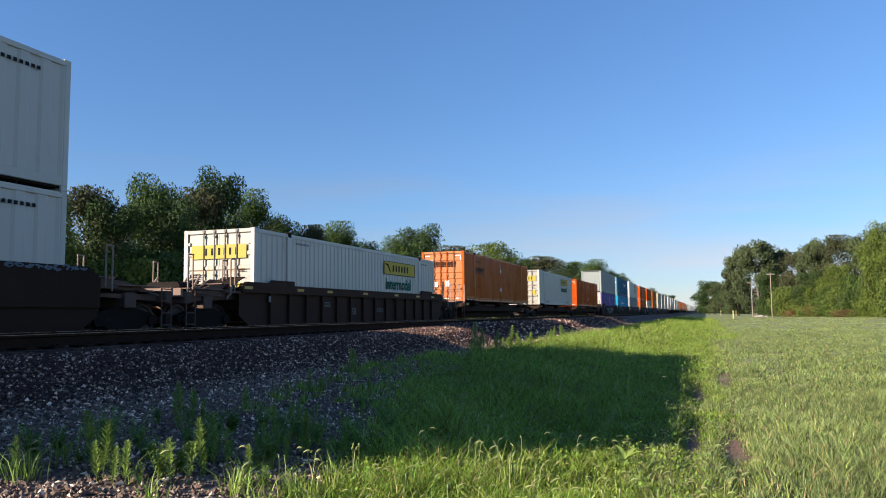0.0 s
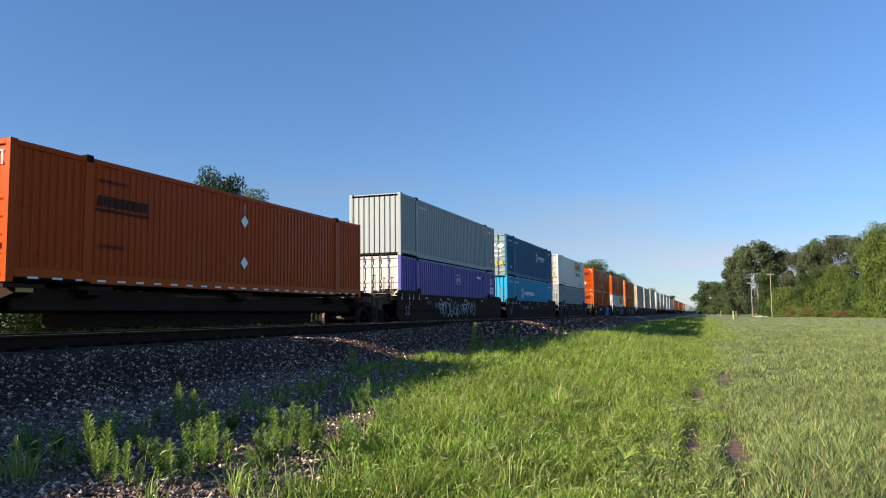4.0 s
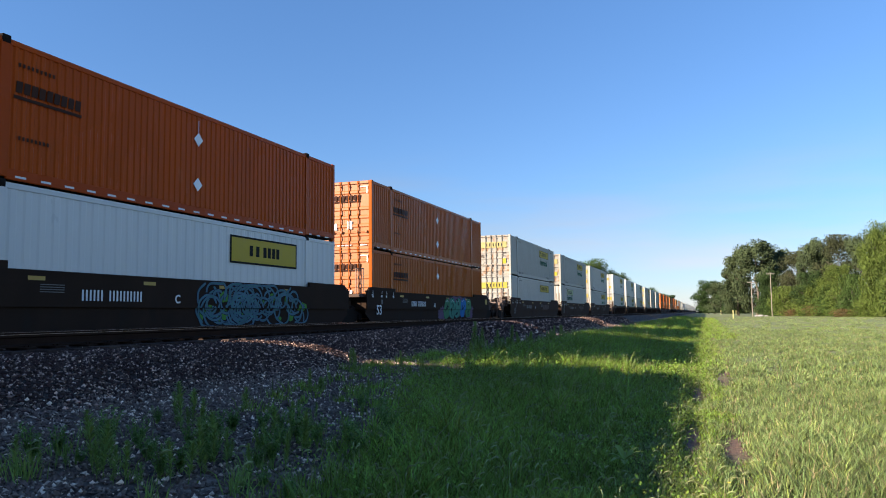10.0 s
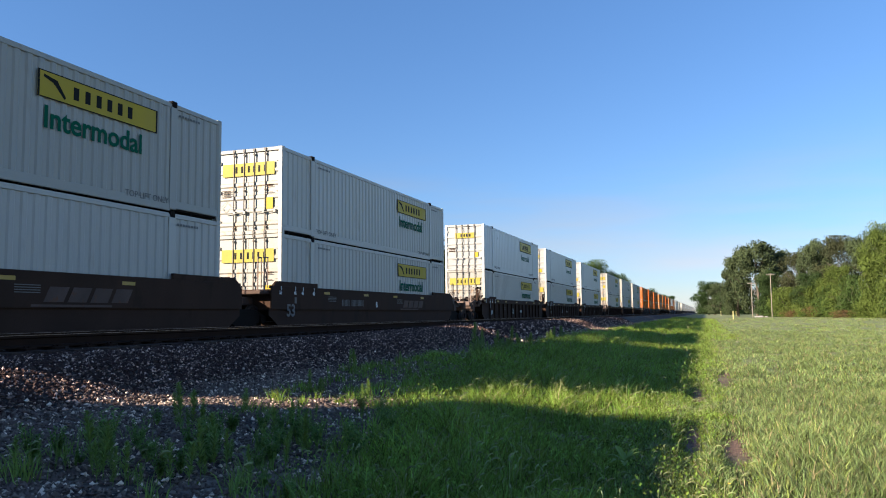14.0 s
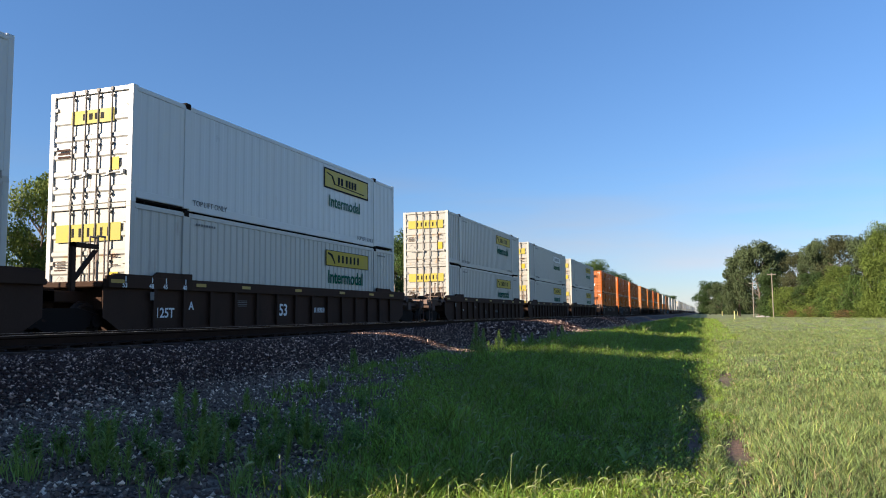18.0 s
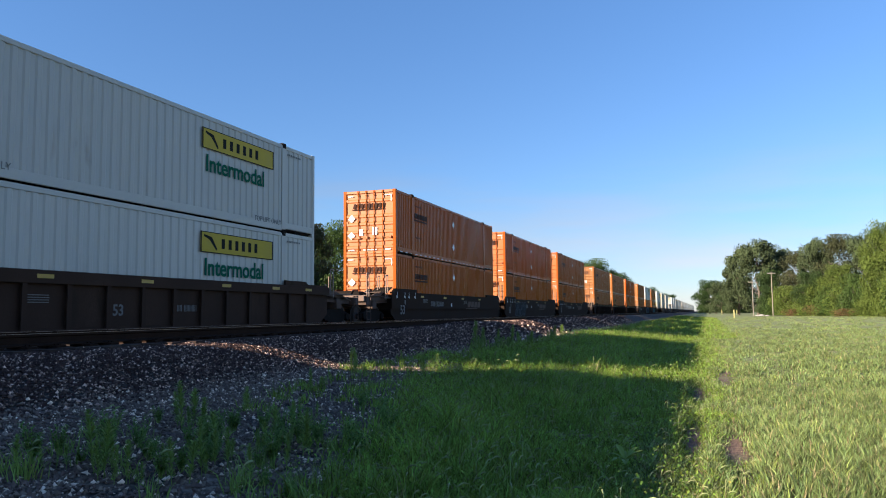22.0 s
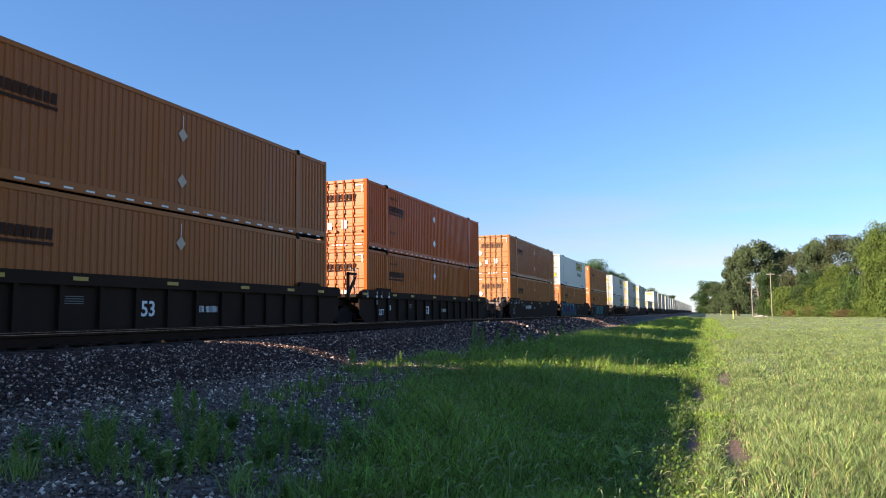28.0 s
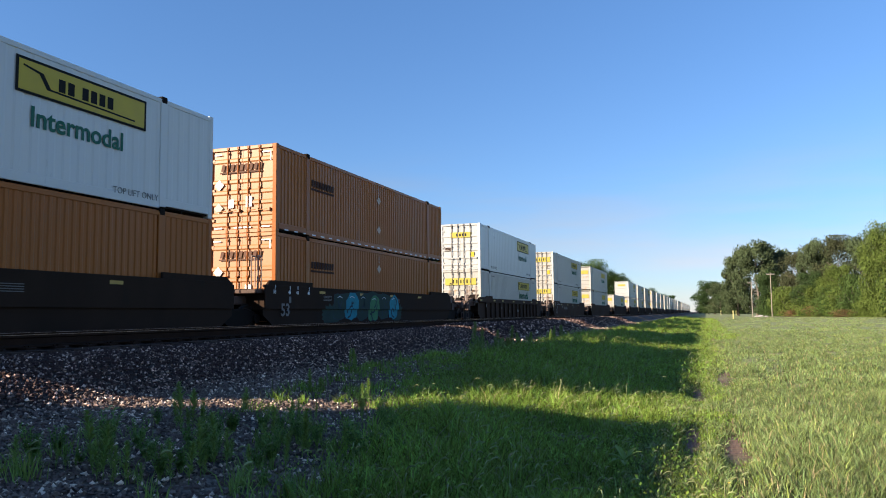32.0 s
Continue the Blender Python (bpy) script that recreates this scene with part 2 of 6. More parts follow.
graffiti = {k: material("spray_%s" % k, c, 0.7, spec=0.08, vary=0.25, scale=2.2, bump=0.0) for k, c in
            dict(blue=(0.03, 0.12, 0.42), sky=(0.08, 0.33, 0.46),
                 pale=(0.55, 0.60, 0.62), teal=(0.05, 0.24, 0.30), slate=(0.07, 0.11, 0.15), dusk=(0.13, 0.16, 0.19), murk=(0.035, 0.055, 0.07), violet=(0.09, 0.05, 0.28), mauve=(0.13, 0.085, 0.14), jade=(0.075, 0.23, 0.165), leek=(0.075, 0.20, 0.095), azure=(0.035, 0.16, 0.42), black=(0.012, 0.012, 0.016), dusk_blue=(0.105, 0.165, 0.235), grass_green=(0.10, 0.25, 0.045), plum=(0.035, 0.024, 0.10), moss=(0.035, 0.058, 0.050), lagoon=(0.045, 0.155, 0.225)).items()}


# ---- building helpers ----
def ease(v, a, b):
    t = max(0.0, min(1.0, (v - a) / (b - a)))
    return t * t * (3 - 2 * t)


def box(bm, x0, x1, y0, y1, z0, z1, bevel=0.0):
    vs = [bm.verts.new((x, y, z)) for x in (x0, x1) for y in (y0, y1) for z in (z0, z1)]
    fs = [bm.faces.new([vs[i] for i in q]) for q in ((0, 1, 3, 2), (4, 6, 7, 5), (0, 4, 5, 1), (2, 3, 7, 6), (0, 2, 6, 4), (1, 5, 7, 3))]
    if bevel:
        bmesh.ops.bevel(bm, geom=list({e for f in fs for e in f.edges}), offset=bevel, segments=1, affect="EDGES")


def prism(bm, outline, axis, a, b):
    """A solid: a closed outline of (u, v) pairs, drawn out along an axis from a to b."""
    def at(u, v, w):
        return {"x": (w, u, v), "y": (u, w, v), "z": (u, v, w)}[axis]
    lo, hi = [bm.verts.new(at(u, v, a)) for u, v in outline], [bm.verts.new(at(u, v, b)) for u, v in outline]
    k = len(outline)
    for i in range(k):
        bm.faces.new((lo[i], lo[(i + 1) % k], hi[(i + 1) % k], hi[i]))
    bm.faces.new(lo[::-1]), bm.faces.new(hi)


def rod(bm, a, b, r, sides=8, r2=None):
    a, b = Vector(a), Vector(b)
    q = (b - a).to_track_quat("Z", "Y")
    ring = [[bm.verts.new(e + q @ Vector((math.cos(i * math.tau / sides) * s, math.sin(i * math.tau / sides) * s, 0))) for i in range(sides)]
            for e, s in ((a, r), (b, r if r2 is None else r2))]
    for i in range(sides):
        bm.faces.new((ring[0][i], ring[0][(i + 1) % sides], ring[1][(i + 1) % sides], ring[1][i]))
    bm.faces.new(ring[0][::-1]), bm.faces.new(ring[1])


def mesh(name, bm, mat):
    bmesh.ops.recalc_face_normals(bm, faces=bm.faces)
    me = bpy.data.meshes.new(name)
    bm.to_mesh(me)
    bm.free()
    me.materials.append(mat)
    return me


def made(name, mat, build):
    bm = bmesh.new()
    build(bm)
    return mesh(name, bm, mat)


def part(name, me, parent, label="", m=None):
    ob = new(name, me)
    ob.parent = parent
    if m is not None:
        ob.matrix_basis = m
    if label:
        tagged(ob, label)
    return ob


def soup(name, verts, faces, mat, smooth=False):
    """One mesh of many small loose pieces, from arrays."""
    me = bpy.data.meshes.new(name)
    verts, faces = np.asarray(verts, dtype=np.float32), np.asarray(faces, dtype=np.int32)
    me.vertices.add(len(verts)), me.vertices.foreach_set("co", verts.ravel())
    me.loops.add(faces.size), me.loops.foreach_set("vertex_index", faces.ravel())
    me.polygons.add(len(faces))
    me.polygons.foreach_set("loop_start", np.arange(0, faces.size, faces.shape[1], dtype=np.int32))
    me.polygons.foreach_set("use_smooth", np.full(len(faces), smooth))
    me.update(calc_edges=True)
    me.materials.append(mat)
    return me


TEXTS = {}


def lettering(text, size, mat, depth=0.002, bold=0.020):
    """A word as a thin mesh in the local y-z plane, reading along +y, lower left corner at the origin."""
    key = (text, size, mat.name)
    if key not in TEXTS:
        cu = bpy.data.curves.new("word", "FONT")
        cu.body, cu.size, cu.extrude, cu.resolution_u, cu.offset = text, size, depth, 3, bold * size
        ob = bpy.data.objects.new("word", cu)
        scene.collection.objects.link(ob)
        me = bpy.data.meshes.new_from_object(ob.evaluated_get(bpy.context.evaluated_depsgraph_get()))
        bpy.data.objects.remove(ob)
        me.transform(Matrix(((0, 0, 1, 0), (1, 0, 0, 0), (0, 1, 0, 0), (0, 0, 0, 1))))
        me.materials.clear()
        me.materials.append(mat)
        TEXTS[key] = me
    return TEXTS[key]


# ---- ground ----
def toe(y):
    """Where the stones end and the grass begins."""
    return -2.6 - 3.5 * ease(y, 2.0, 19.0)


# the bank across the line: distance, height by the viewer, height further along
BANK = ((-20.0, 0.0, 0.0), (-17.6, 0.74, 0.74), (-12.2, 0.74, 0.74), (-11.5, 0.97, 0.98), (-8.72, 0.985, 1.06), (-8.1, 0.94, 1.05), (-7.55, 0.83, 0.91),
        (-7.15, 0.67, 0.70), (-6.75, 0.51, 0.51), (-6.3, 0.43, 0.43), (-5.3, 0.37, 0.37), (-1.8, 0.0, 0.0))


def lie(x, y):
    """The height of the ground."""
    if x < -30:
        return -0.1
    h, far = 0.0, ease(y, 14.0, 27.0)
    for (xa, na, fa), (xb, nb, fb) in zip(BANK, BANK[1:]):
        if xa <= x < xb:
            k = (x - xa) / (xb - xa)
            h = (na + (nb - na) * k) * (1 - far) + (fa + (fb - fa) * k) * far
    h += 0.03 * noise.noise((x * 0.5, y * 0.35, 0)) * ease(abs(x + 12.4), 4.2, 6.5)
    return h + 0.022 * noise.noise((x * 1.7, y * 1.3, 5)) * ease(x, -8.4, -7.6)


def ground_sheet():
    xs = np.concatenate([np.array([-3000, -900, -300, -120, -60, -40, -30, -24, -20.2]), np.arange(-20, 4.01, 0.22), np.array([5, 7, 10, 15, 25, 45, 90, 200, 500, 1200, 3000])])
    ys = np.concatenate([np.array([-2500, -800, -250, -90, -40, -20, -10]), np.arange(-4, 44, 0.45), np.geomspace(45, 3600, 40)])
    vs = [(x, y, lie(x, y)) for y in ys for x in xs]
    w = len(xs)
    fs = [(j * w + i, j * w + i + 1, (j + 1) * w + i + 1, (j + 1) * w + i) for j in range(len(ys) - 1) for i in range(w - 1)]
    m = bpy.data.materials.new("verge_soil")
    m.use_nodes = True
    n, l = m.node_tree.nodes, m.node_tree.links
    p = n["Principled BSDF"]
    p.inputs["Roughness"].default_value = 0.95
    tc = n.new("ShaderNodeTexCoord")
    sep = n.new("ShaderNodeSeparateXYZ")
    l.new(tc.outputs["Object"], sep.inputs[0])

    def tex(s, d=6):
        t = n.new("ShaderNodeTexNoise")
        t.inputs["Scale"].default_value, t.inputs["Detail"].default_value = s, d
        l.new(tc.outputs["Object"], t.inputs["Vector"])
        return t.outputs["Fac"]

    def rng(src, a, b, lo=0.0, hi=1.0):
        r = n.new("ShaderNodeMapRange")
        l.new(src, r.inputs[0])
        for i, v in enumerate((a, b, lo, hi)):
            r.inputs[i + 1].default_value = v
        return r.outputs[0]

    def mix(f, a, b):
        x = n.new("ShaderNodeMix")
        x.data_type = "RGBA"
        for v, s in ((f, x.inputs[0]), (a, x.inputs[6]), (b, x.inputs[7])):
            if isinstance(v, bpy.types.NodeSocket):
                l.new(v, s)
            else:
                s.default_value = (*v, 1)
        return x.outputs[2]

    def math_node(op, a, b):
        x = n.new("ShaderNodeMath")
        x.operation = op
        for v, s in ((a, x.inputs[0]), (b, x.inputs[1])):
            if isinstance(v, bpy.types.NodeSocket):
                l.new(v, s)
            else:
                s.default_value = v
        return x.outputs[0]

    turf = mix(rng(tex(0.35), 0.35, 0.65), (0.110, 0.150, 0.043), (0.155, 0.190, 0.070))
    turf = mix(rng(tex(9, 4), 0.35, 0.7), turf, (0.18, 0.19, 0.08))
    soil = mix(rng(tex(12), 0.3, 0.7), (0.09, 0.054, 0.036), (0.205, 0.125, 0.083))
    pebble = n.new("ShaderNodeTexVoronoi")
    pebble.inputs["Scale"].default_value = 22
    l.new(tc.outputs["Object"], pebble.inputs["Vector"])
    # near-black between the pebbles: shade in the gaps is put into the colour
    bits = mix(rng(pebble.outputs["Distance"], 0.0, 0.7), (0.085, 0.060, 0.047), (0.016, 0.012, 0.010))
    dust = mix(rng(tex(14, 5), 0.35, 0.65), (0.115, 0.086, 0.066), (0.30, 0.232, 0.178))
    bits = mix(math_node("MULTIPLY", rng(sep.outputs["X"], -6.9, -6.3), rng(tex(2.2), 0.38, 0.55)), bits, dust)
    # turf beyond the near verge, bare soil under the standing grass, stones towards the line
    near = rng(sep.outputs["Y"], 30, 60)
    patch = math_node("MULTIPLY", rng(tex(0.6), 0.45, 0.6), 0.5)
    mown = math_node("MULTIPLY", rng(sep.outputs["X"], 0.5, 0.9), rng(tex(0.9), 0.32, 0.5, 0.35, 1.0))
    c = mix(math_node("MAXIMUM", math_node("MAXIMUM", near, mown), patch), soil, turf)
    edge = math_node("ADD", math_node("ADD", sep.outputs["X"], rng(sep.outputs["Y"], 3.0, 18, 2.5, 6.1)), math_node("MULTIPLY", math_node("SUBTRACT", tex(1.2), 0.5), 2.5))
    c = mix(rng(edge, -0.3, 0.3), bits, c)
    far_side = rng(sep.outputs["X"], -22, -19)
    c = mix(far_side, turf, c)
    l.new(c, p.inputs["Base Color"])
    bp = n.new("ShaderNodeBump")
    bp.inputs["Strength"].default_value, bp.inputs["Distance"].default_value = 0.8, 0.04
    l.new(tex(30, 8), bp.inputs["Height"])
    l.new(bp.outputs[0], p.inputs["Normal"])
    ob = new("ground", soup("ground", vs, fs, m, True))
    tagged(ob, "grassy verge and stony embankment running to the horizon", "ground", kind="structure")


ground_sheet()


# ---- tracks ----
TRAIN_X, NEAR_X = -14.23, -9.95
TRAIN_RAIL, NEAR_RAIL = 0.99, 1.25


def track(name, cx, top, ties_apart, label, crown):
    base = new(name)
    tagged(base, label, "railway track", kind="structure")
    prof = [(-0.075, 0), (0.075, 0), (0.075, 0.015), (0.012, 0.04), (0.010, 0.125), (0.036, 0.140), (0.036, 0.172), (-0.036, 0.172), (-0.036, 0.140), (-0.010, 0.125), (-0.012, 0.04), (-0.075, 0.015)]
    me = made("rail", rail_side, lambda bm: prism(bm, prof, "y", -80, 1600))
    hd = made("rail_head", crown, lambda bm: box(bm, -0.030, 0.030, -80, 1600, 0.1725, 0.178))
    for s in (-0.755, 0.755):
        r = part("rail", me, base, "rusty steel rail", Matrix.Translation((cx + s, 0, top - 0.178)))
        part("rail_head", hd, r, "running surface of the rail")
    rnd = random.Random(4)
    plates = [made("tie", tie_wood, lambda bm, k=k: box(bm, -1.30 - 0.03 * k, 1.29 + 0.035 * k, -0.115, 0.115, -0.18, 0, 0.008)) for k in range(3)]
    spike = made("tie_plate", rail_side, lambda bm: (box(bm, -0.19, 0.19, -0.09, 0.09, 0, 0.034), box(bm, 0.09, 0.12, -0.05, -0.02, 0.01, 0.06), box(bm, 0.09, 0.12, 0.02, 0.05, 0.01, 0.06)))
    y, count, rest = -11.4, 0, bmesh.new()
    while y < 420:
        yy = y + rnd.uniform(-0.03, 0.03)
        if count < ties_apart:
            t = part("tie", rnd.choice(plates), base, m=pose(cx + rnd.uniform(-0.06, 0.06), yy, top - 0.212, 0, 0, rnd.uniform(-1.5, 1.5)))
            if 24 < count < 95:
                part("tie_plate", spike, t, m=Matrix.Translation((0.755, 0, 0)))
        else:
            box(rest, cx - 1.3, cx + 1.3, yy - 0.115, yy + 0.115, top - 0.392, top - 0.212)
        count += 1
        y += 0.53 if y < 160 else 1.06
    tagged(part("ties", mesh("ties", rest, tie_wood), base), kind="stuff")


track("track_near", NEAR_X, NEAR_RAIL, 180, "empty near track with worn rails on weathered wooden ties", rail_dull)
track("track_far", TRAIN_X, TRAIN_RAIL, 60, "far track carrying the stack train", rail_top)


def stones():
    """Loose ballast on the shoulder and its foot, smaller and sparser away from the line."""
    rng = np.random.default_rng(3)
    tri = np.array([(0, 2, 4), (2, 1, 4), (1, 3, 4), (3, 0, 4), (2, 0, 5), (1, 2, 5), (3, 1, 5), (0, 3, 5)])
    unit = np.array([(1, 0, 0), (-1, 0, 0), (0, 1, 0), (0, -1, 0), (0, 0, 1), (0, 0, -1)], float)
    for name, count, y0, y1, size, label in (("ballast_gravel", 165000, 3.5, 26, (0.007, 0.026), "grey and pinkish crushed stone on the track shoulder"),
                                             ("ballast_gravel", 26000, 26, 75, (0.035, 0.065), "grey crushed stone along the far shoulder"),
                                             ("ballast_gravel", 30000, -9, 4.2, (0.010, 0.026), "grey crushed stone beside the viewer")):
        y = y0 + (y1 - y0) * rng.random(count) ** 1.25
        e = np.array([toe(v) for v in y])
        x = -9.0 + (e + 9.0 + 0.4) * rng.random(count) ** 0.85
        far = rng.random(count) < 0.17
        x[far] = rng.uniform(-11.6, -8.3, far.sum())
        thin = (x > e - 1.4) & (rng.random(count) < 0.45)
        x[thin] = rng.uniform(-8.9, -6.6, thin.sum())
        z = np.array([lie(a, b) for a, b in zip(x, y)])
        r = rng.uniform(*size, count)
        v = unit[None] * (1 + rng.uniform(-0.35, 0.35, (count, 6, 3))) + rng.uniform(-0.35, 0.35, (count, 6, 3))
        v *= r[:, None, None] * rng.uniform(0.7, 1.25, (count, 1, 3))
        a = rng.random(count) * math.tau
        c, s = np.cos(a)[:, None], np.sin(a)[:, None]
        vx, vy = v[..., 0] * c - v[..., 1] * s, v[..., 0] * s + v[..., 1] * c
        co = np.stack([vx + x[:, None], vy + y[:, None], v[..., 2] * 0.8 + (z + r * rng.uniform(0.1, 1.2, count))[:, None]], -1)
        foot = x + rng.normal(0, 0.25, count) > -6.75
        co[foot & (rng.random(count) < 0.15 * (1 - np.clip((y - 6.0) / 4.0, 0, 1))), :, 2] -= 0.2  # the earth lies bare here and there
        for sel, mat, words in ((~foot, stone, label), (foot, pale_gravel, "paler finer gravel at the foot of the bank")):
            k = int(sel.sum())
            fs = (tri[None] + 6 * np.arange(k)[:, None, None]).reshape(-1, 3)
            tagged(new(name, soup(name, co[sel].reshape(-1, 3), fs, mat)), words, "gravel", kind="stuff")


stones()

# ---- the stack train ----
LONG, WIDE, HIGH = 16.154, 2.59, 2.89
HALF = WIDE / 2
STYLES = {  # body, doors, rib spacing, rib depth, label
    "white": (white, white_door, 0.305, 0.028, "white corrugated container with yellow panel and green word"),
    "white_new": (white_new, new_door, 0.42, 0.012, "clean white container with framed yellow panel"),
    "white_panel": (white_new, new_door, 0.36, 0.015, "white container with a yellow panel only"),
    "white_faded": (white, white_door, 0.305, 0.028, "white container with a faded green panel"),
    "white_band": (white, white_door, 0.305, 0.028, "white corrugated container with a yellow panel and no word"),
    "white_plain": (white, white_door, 0.55, 0.03, "dull white container with plain ribbed side"),
    "orange": (orange, orange, 0.215, 0.025, "bright orange corrugated container with white diamonds"),
    "white_clear": (white, white_door, 0.305, 0.028, "white corrugated container with an unfilled bordered panel"),
    "white_old": (white_aged, rusty_door, 0.305, 0.028, "white corrugated container with rust-streaked doors"),
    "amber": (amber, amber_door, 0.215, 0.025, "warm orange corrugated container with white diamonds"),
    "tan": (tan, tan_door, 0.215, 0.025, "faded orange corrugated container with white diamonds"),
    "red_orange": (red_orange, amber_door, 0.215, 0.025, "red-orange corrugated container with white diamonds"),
    "grey": (grey, white, 0.27, 0.036, "grey corrugated container with a ribbed pale end"),
    "purple": (purple, white, 0.30, 0.04, "violet-blue corrugated container with white numbers"),
    "teal_dark": (teal_dark, teal_door, 0.27, 0.04, "dark teal corrugated container with white marks"),
    "teal": (teal, teal, 0.27, 0.04, "bright teal corrugated container with white marks"),
    "blue_grey": (blue_grey, grey, 0.27, 0.036, "plain blue-grey corrugated container"),
}
CACHE = {}


def corrugated(bm, length, height, pitch, depth, thick=0.012):
    """A ribbed sheet in the y-z plane, its ribs standing out to x = 0."""
    n = max(2, round(length / pitch))
    p = length / n
    pts = [(0.0, 0.0)]
    for i in range(n):
        y = i * p
        pts += [(y + p * 0.28, 0.0), (y + p * 0.42, -depth), (y + p * 0.80, -depth), (y + p * 0.94, 0.0)]
    pts.append((length, 0.0))
    lo, hi = [bm.verts.new((x, y, 0)) for y, x in pts], [bm.verts.new((x, y, height)) for y, x in pts]
    for i in range(len(pts) - 1):
        bm.faces.new((lo[i], lo[i + 1], hi[i + 1], hi[i]))
    b = [bm.verts.new((-depth - thick, y, z)) for y, z in ((0, 0), (length, 0), (length, height), (0, height))]
    bm.faces.new(b[::-1])


def bars(bm, y0, y1, z0, z1, count, gap=0.25, slant=0.0):
    """A row of plain upright bars, for writing that is not to be read."""
    p = (y1 - y0) / count
    for i in range(count):
        a, b = y0 + i * p, y0 + (i + 1 - gap) * p
        prism(bm, [(a, z0), (b, z0), (b + slant, z1), (a + slant, z1)], "x", 0, 0.004)


def slab(bm, y0, y1, z0, z1, t=0.004):
    box(bm, 0, t, y0, y1, z0, z1)


def diamond(bm, y, z, r):
    prism(bm, [(y - r, z), (y, z - r), (y + r, z), (y, z + r)], "x", 0, 0.006)


def marks(style):
    """The writing and panels on the long side: (part name, mesh, label)."""
    out = []

    def add(name, mat, build, label=""):
        out.append((name, made(name, mat, build), label))

    if style in ("white", "white_clear", "white_faded", "white_band"):
        ink, o = green_ink, -6.55 if style == "white_faded" else 0.12
        add("logo_panel", {"white_faded": faded_panel, "white_clear": white_new}.get(style, yellow), lambda bm: slab(bm, 9.7 + o, 13.33 + o, 1.92, 2.50), "panel on the side")
        add("panel_lettering", black_ink, lambda bm: ([box(bm, 0.004, 0.008, a + o, a + o + 0.15, 2.07, 2.35) for a in (10.65, 10.98, 11.31, 11.64, 11.97, 12.30)], [box(bm, 0.004, 0.008, q + o, r + o, z, z + 0.022) for q, r, z in ((9.7, 13.33, 2.478), (9.7, 13.33, 1.92))] + [box(bm, 0.004, 0.008, q + o, q + o + 0.05, 1.92, 2.50) for q in (9.7, 13.28)], prism(bm, [(9.85 + o, 2.42), (10.2 + o, 2.36), (10.45 + o, 2.04), (10.4 + o, 2.0), (10.1 + o, 2.28), (9.85 + o, 2.36)], "x", 0.004, 0.006)), "dark bars on the panel")
        if style != "white_band":
            out.append(("word", lettering("Intermodal", 0.67, ink), "dark green word Intermodal"))
        add("small_print", faint_ink, lambda bm: [bars(bm, y, y + 0.9, 2.56, 2.62, 8, 0.4) for y in (2.45, 14.3)])
    elif style == "white_new":
        add("panel_border", black_ink, lambda bm: slab(bm, 9.68, 13.44, 1.87, 2.62), "black border of the panel")
        add("logo_panel", olive_panel, lambda bm: box(bm, 0.004, 0.008, 9.75, 13.37, 1.93, 2.56), "yellow panel on the side")
        add("panel_lettering", black_ink, lambda bm: [box(bm, 0.008, 0.011, a, a + 0.18, 2.12, 2.40) for a in (10.75, 11.0, 11.4, 11.65, 11.9, 12.15)] + [prism(bm, [(9.85, 2.47), (10.35, 2.39), (10.55, 2.11), (13.05, 2.05), (13.05, 2.01), (10.45, 2.07), (10.25, 2.35), (9.85, 2.43)], "x", 0.008, 0.011)], "black bars and swoosh")
        out.append(("word", lettering("Intermodal", 0.60, faint_green), "green word Intermodal"))
    elif style == "white_panel":
        add("panel_border", black_ink, lambda bm: slab(bm, 9.62, 13.38, 1.72, 2.54), "black border of the panel")
        add("logo_panel", yellow, lambda bm: box(bm, 0.004, 0.008, 9.69, 13.31, 1.78, 2.48), "yellow panel on the side")
        add("panel_lettering", black_ink, lambda bm: [box(bm, 0.008, 0.011, a, a + 0.18, 1.97, 2.29) for a in (10.6, 10.95, 11.35, 11.6, 11.85, 12.1)])
    elif style in ("orange", "tan", "red_orange"):
        add("side_lettering", brown_ink, lambda bm: (bars(bm, 2.3, 4.0, 1.82, 2.06, 9, 0.22, 0.02), slab(bm, 2.26, 4.0, 1.69, 1.76)), "dark bars in place of a name")
        for z in (2.10, 0.86):
            add("diamond_placard", bleached_placard if style == "tan" else placard, lambda bm, z=z: diamond(bm, 8.1, z, 0.19), "bleached diamond placard" if style == "tan" else "white diamond placard")
        add("stripe", white_ink, lambda bm: slab(bm, 8.09, 8.11, 2.30, 2.62))
        add("reflective_tape", white_ink, lambda bm: [slab(bm, 0.5 + k * 0.62, 0.76 + k * 0.62, 0.08, 0.125) for k in range(25)], "white reflective dashes")
        if style != "tan":
            add("small_print", brown_ink, lambda bm: (bars(bm, 2.35, 3.3, 2.36, 2.44, 9, 0.5), bars(bm, 2.4, 3.2, 0.86, 0.94, 8, 0.5)))
    elif style == "purple":
        out.append(("number", lettering("53", 0.5, white_ink), "white number 53"))
        out.append(("number_low", lettering("110", 0.30, black_ink), "dark number 110 on a white plate"))
        add("number_frame", white_ink, lambda bm: [slab(bm, *q) for q in ((8.0, 8.75, 1.85, 1.87), (8.0, 8.75, 2.33, 2.35), (8.0, 8.02, 1.85, 2.35), (8.73, 8.75, 1.85, 2.35))])
        add("number_plate", white_ink, lambda bm: slab(bm, 14.88, 15.62, 1.47, 1.88), "white plate under the number")
        out.append(("number_mid", lettering("110", 0.34, white_ink), "white number 110"))
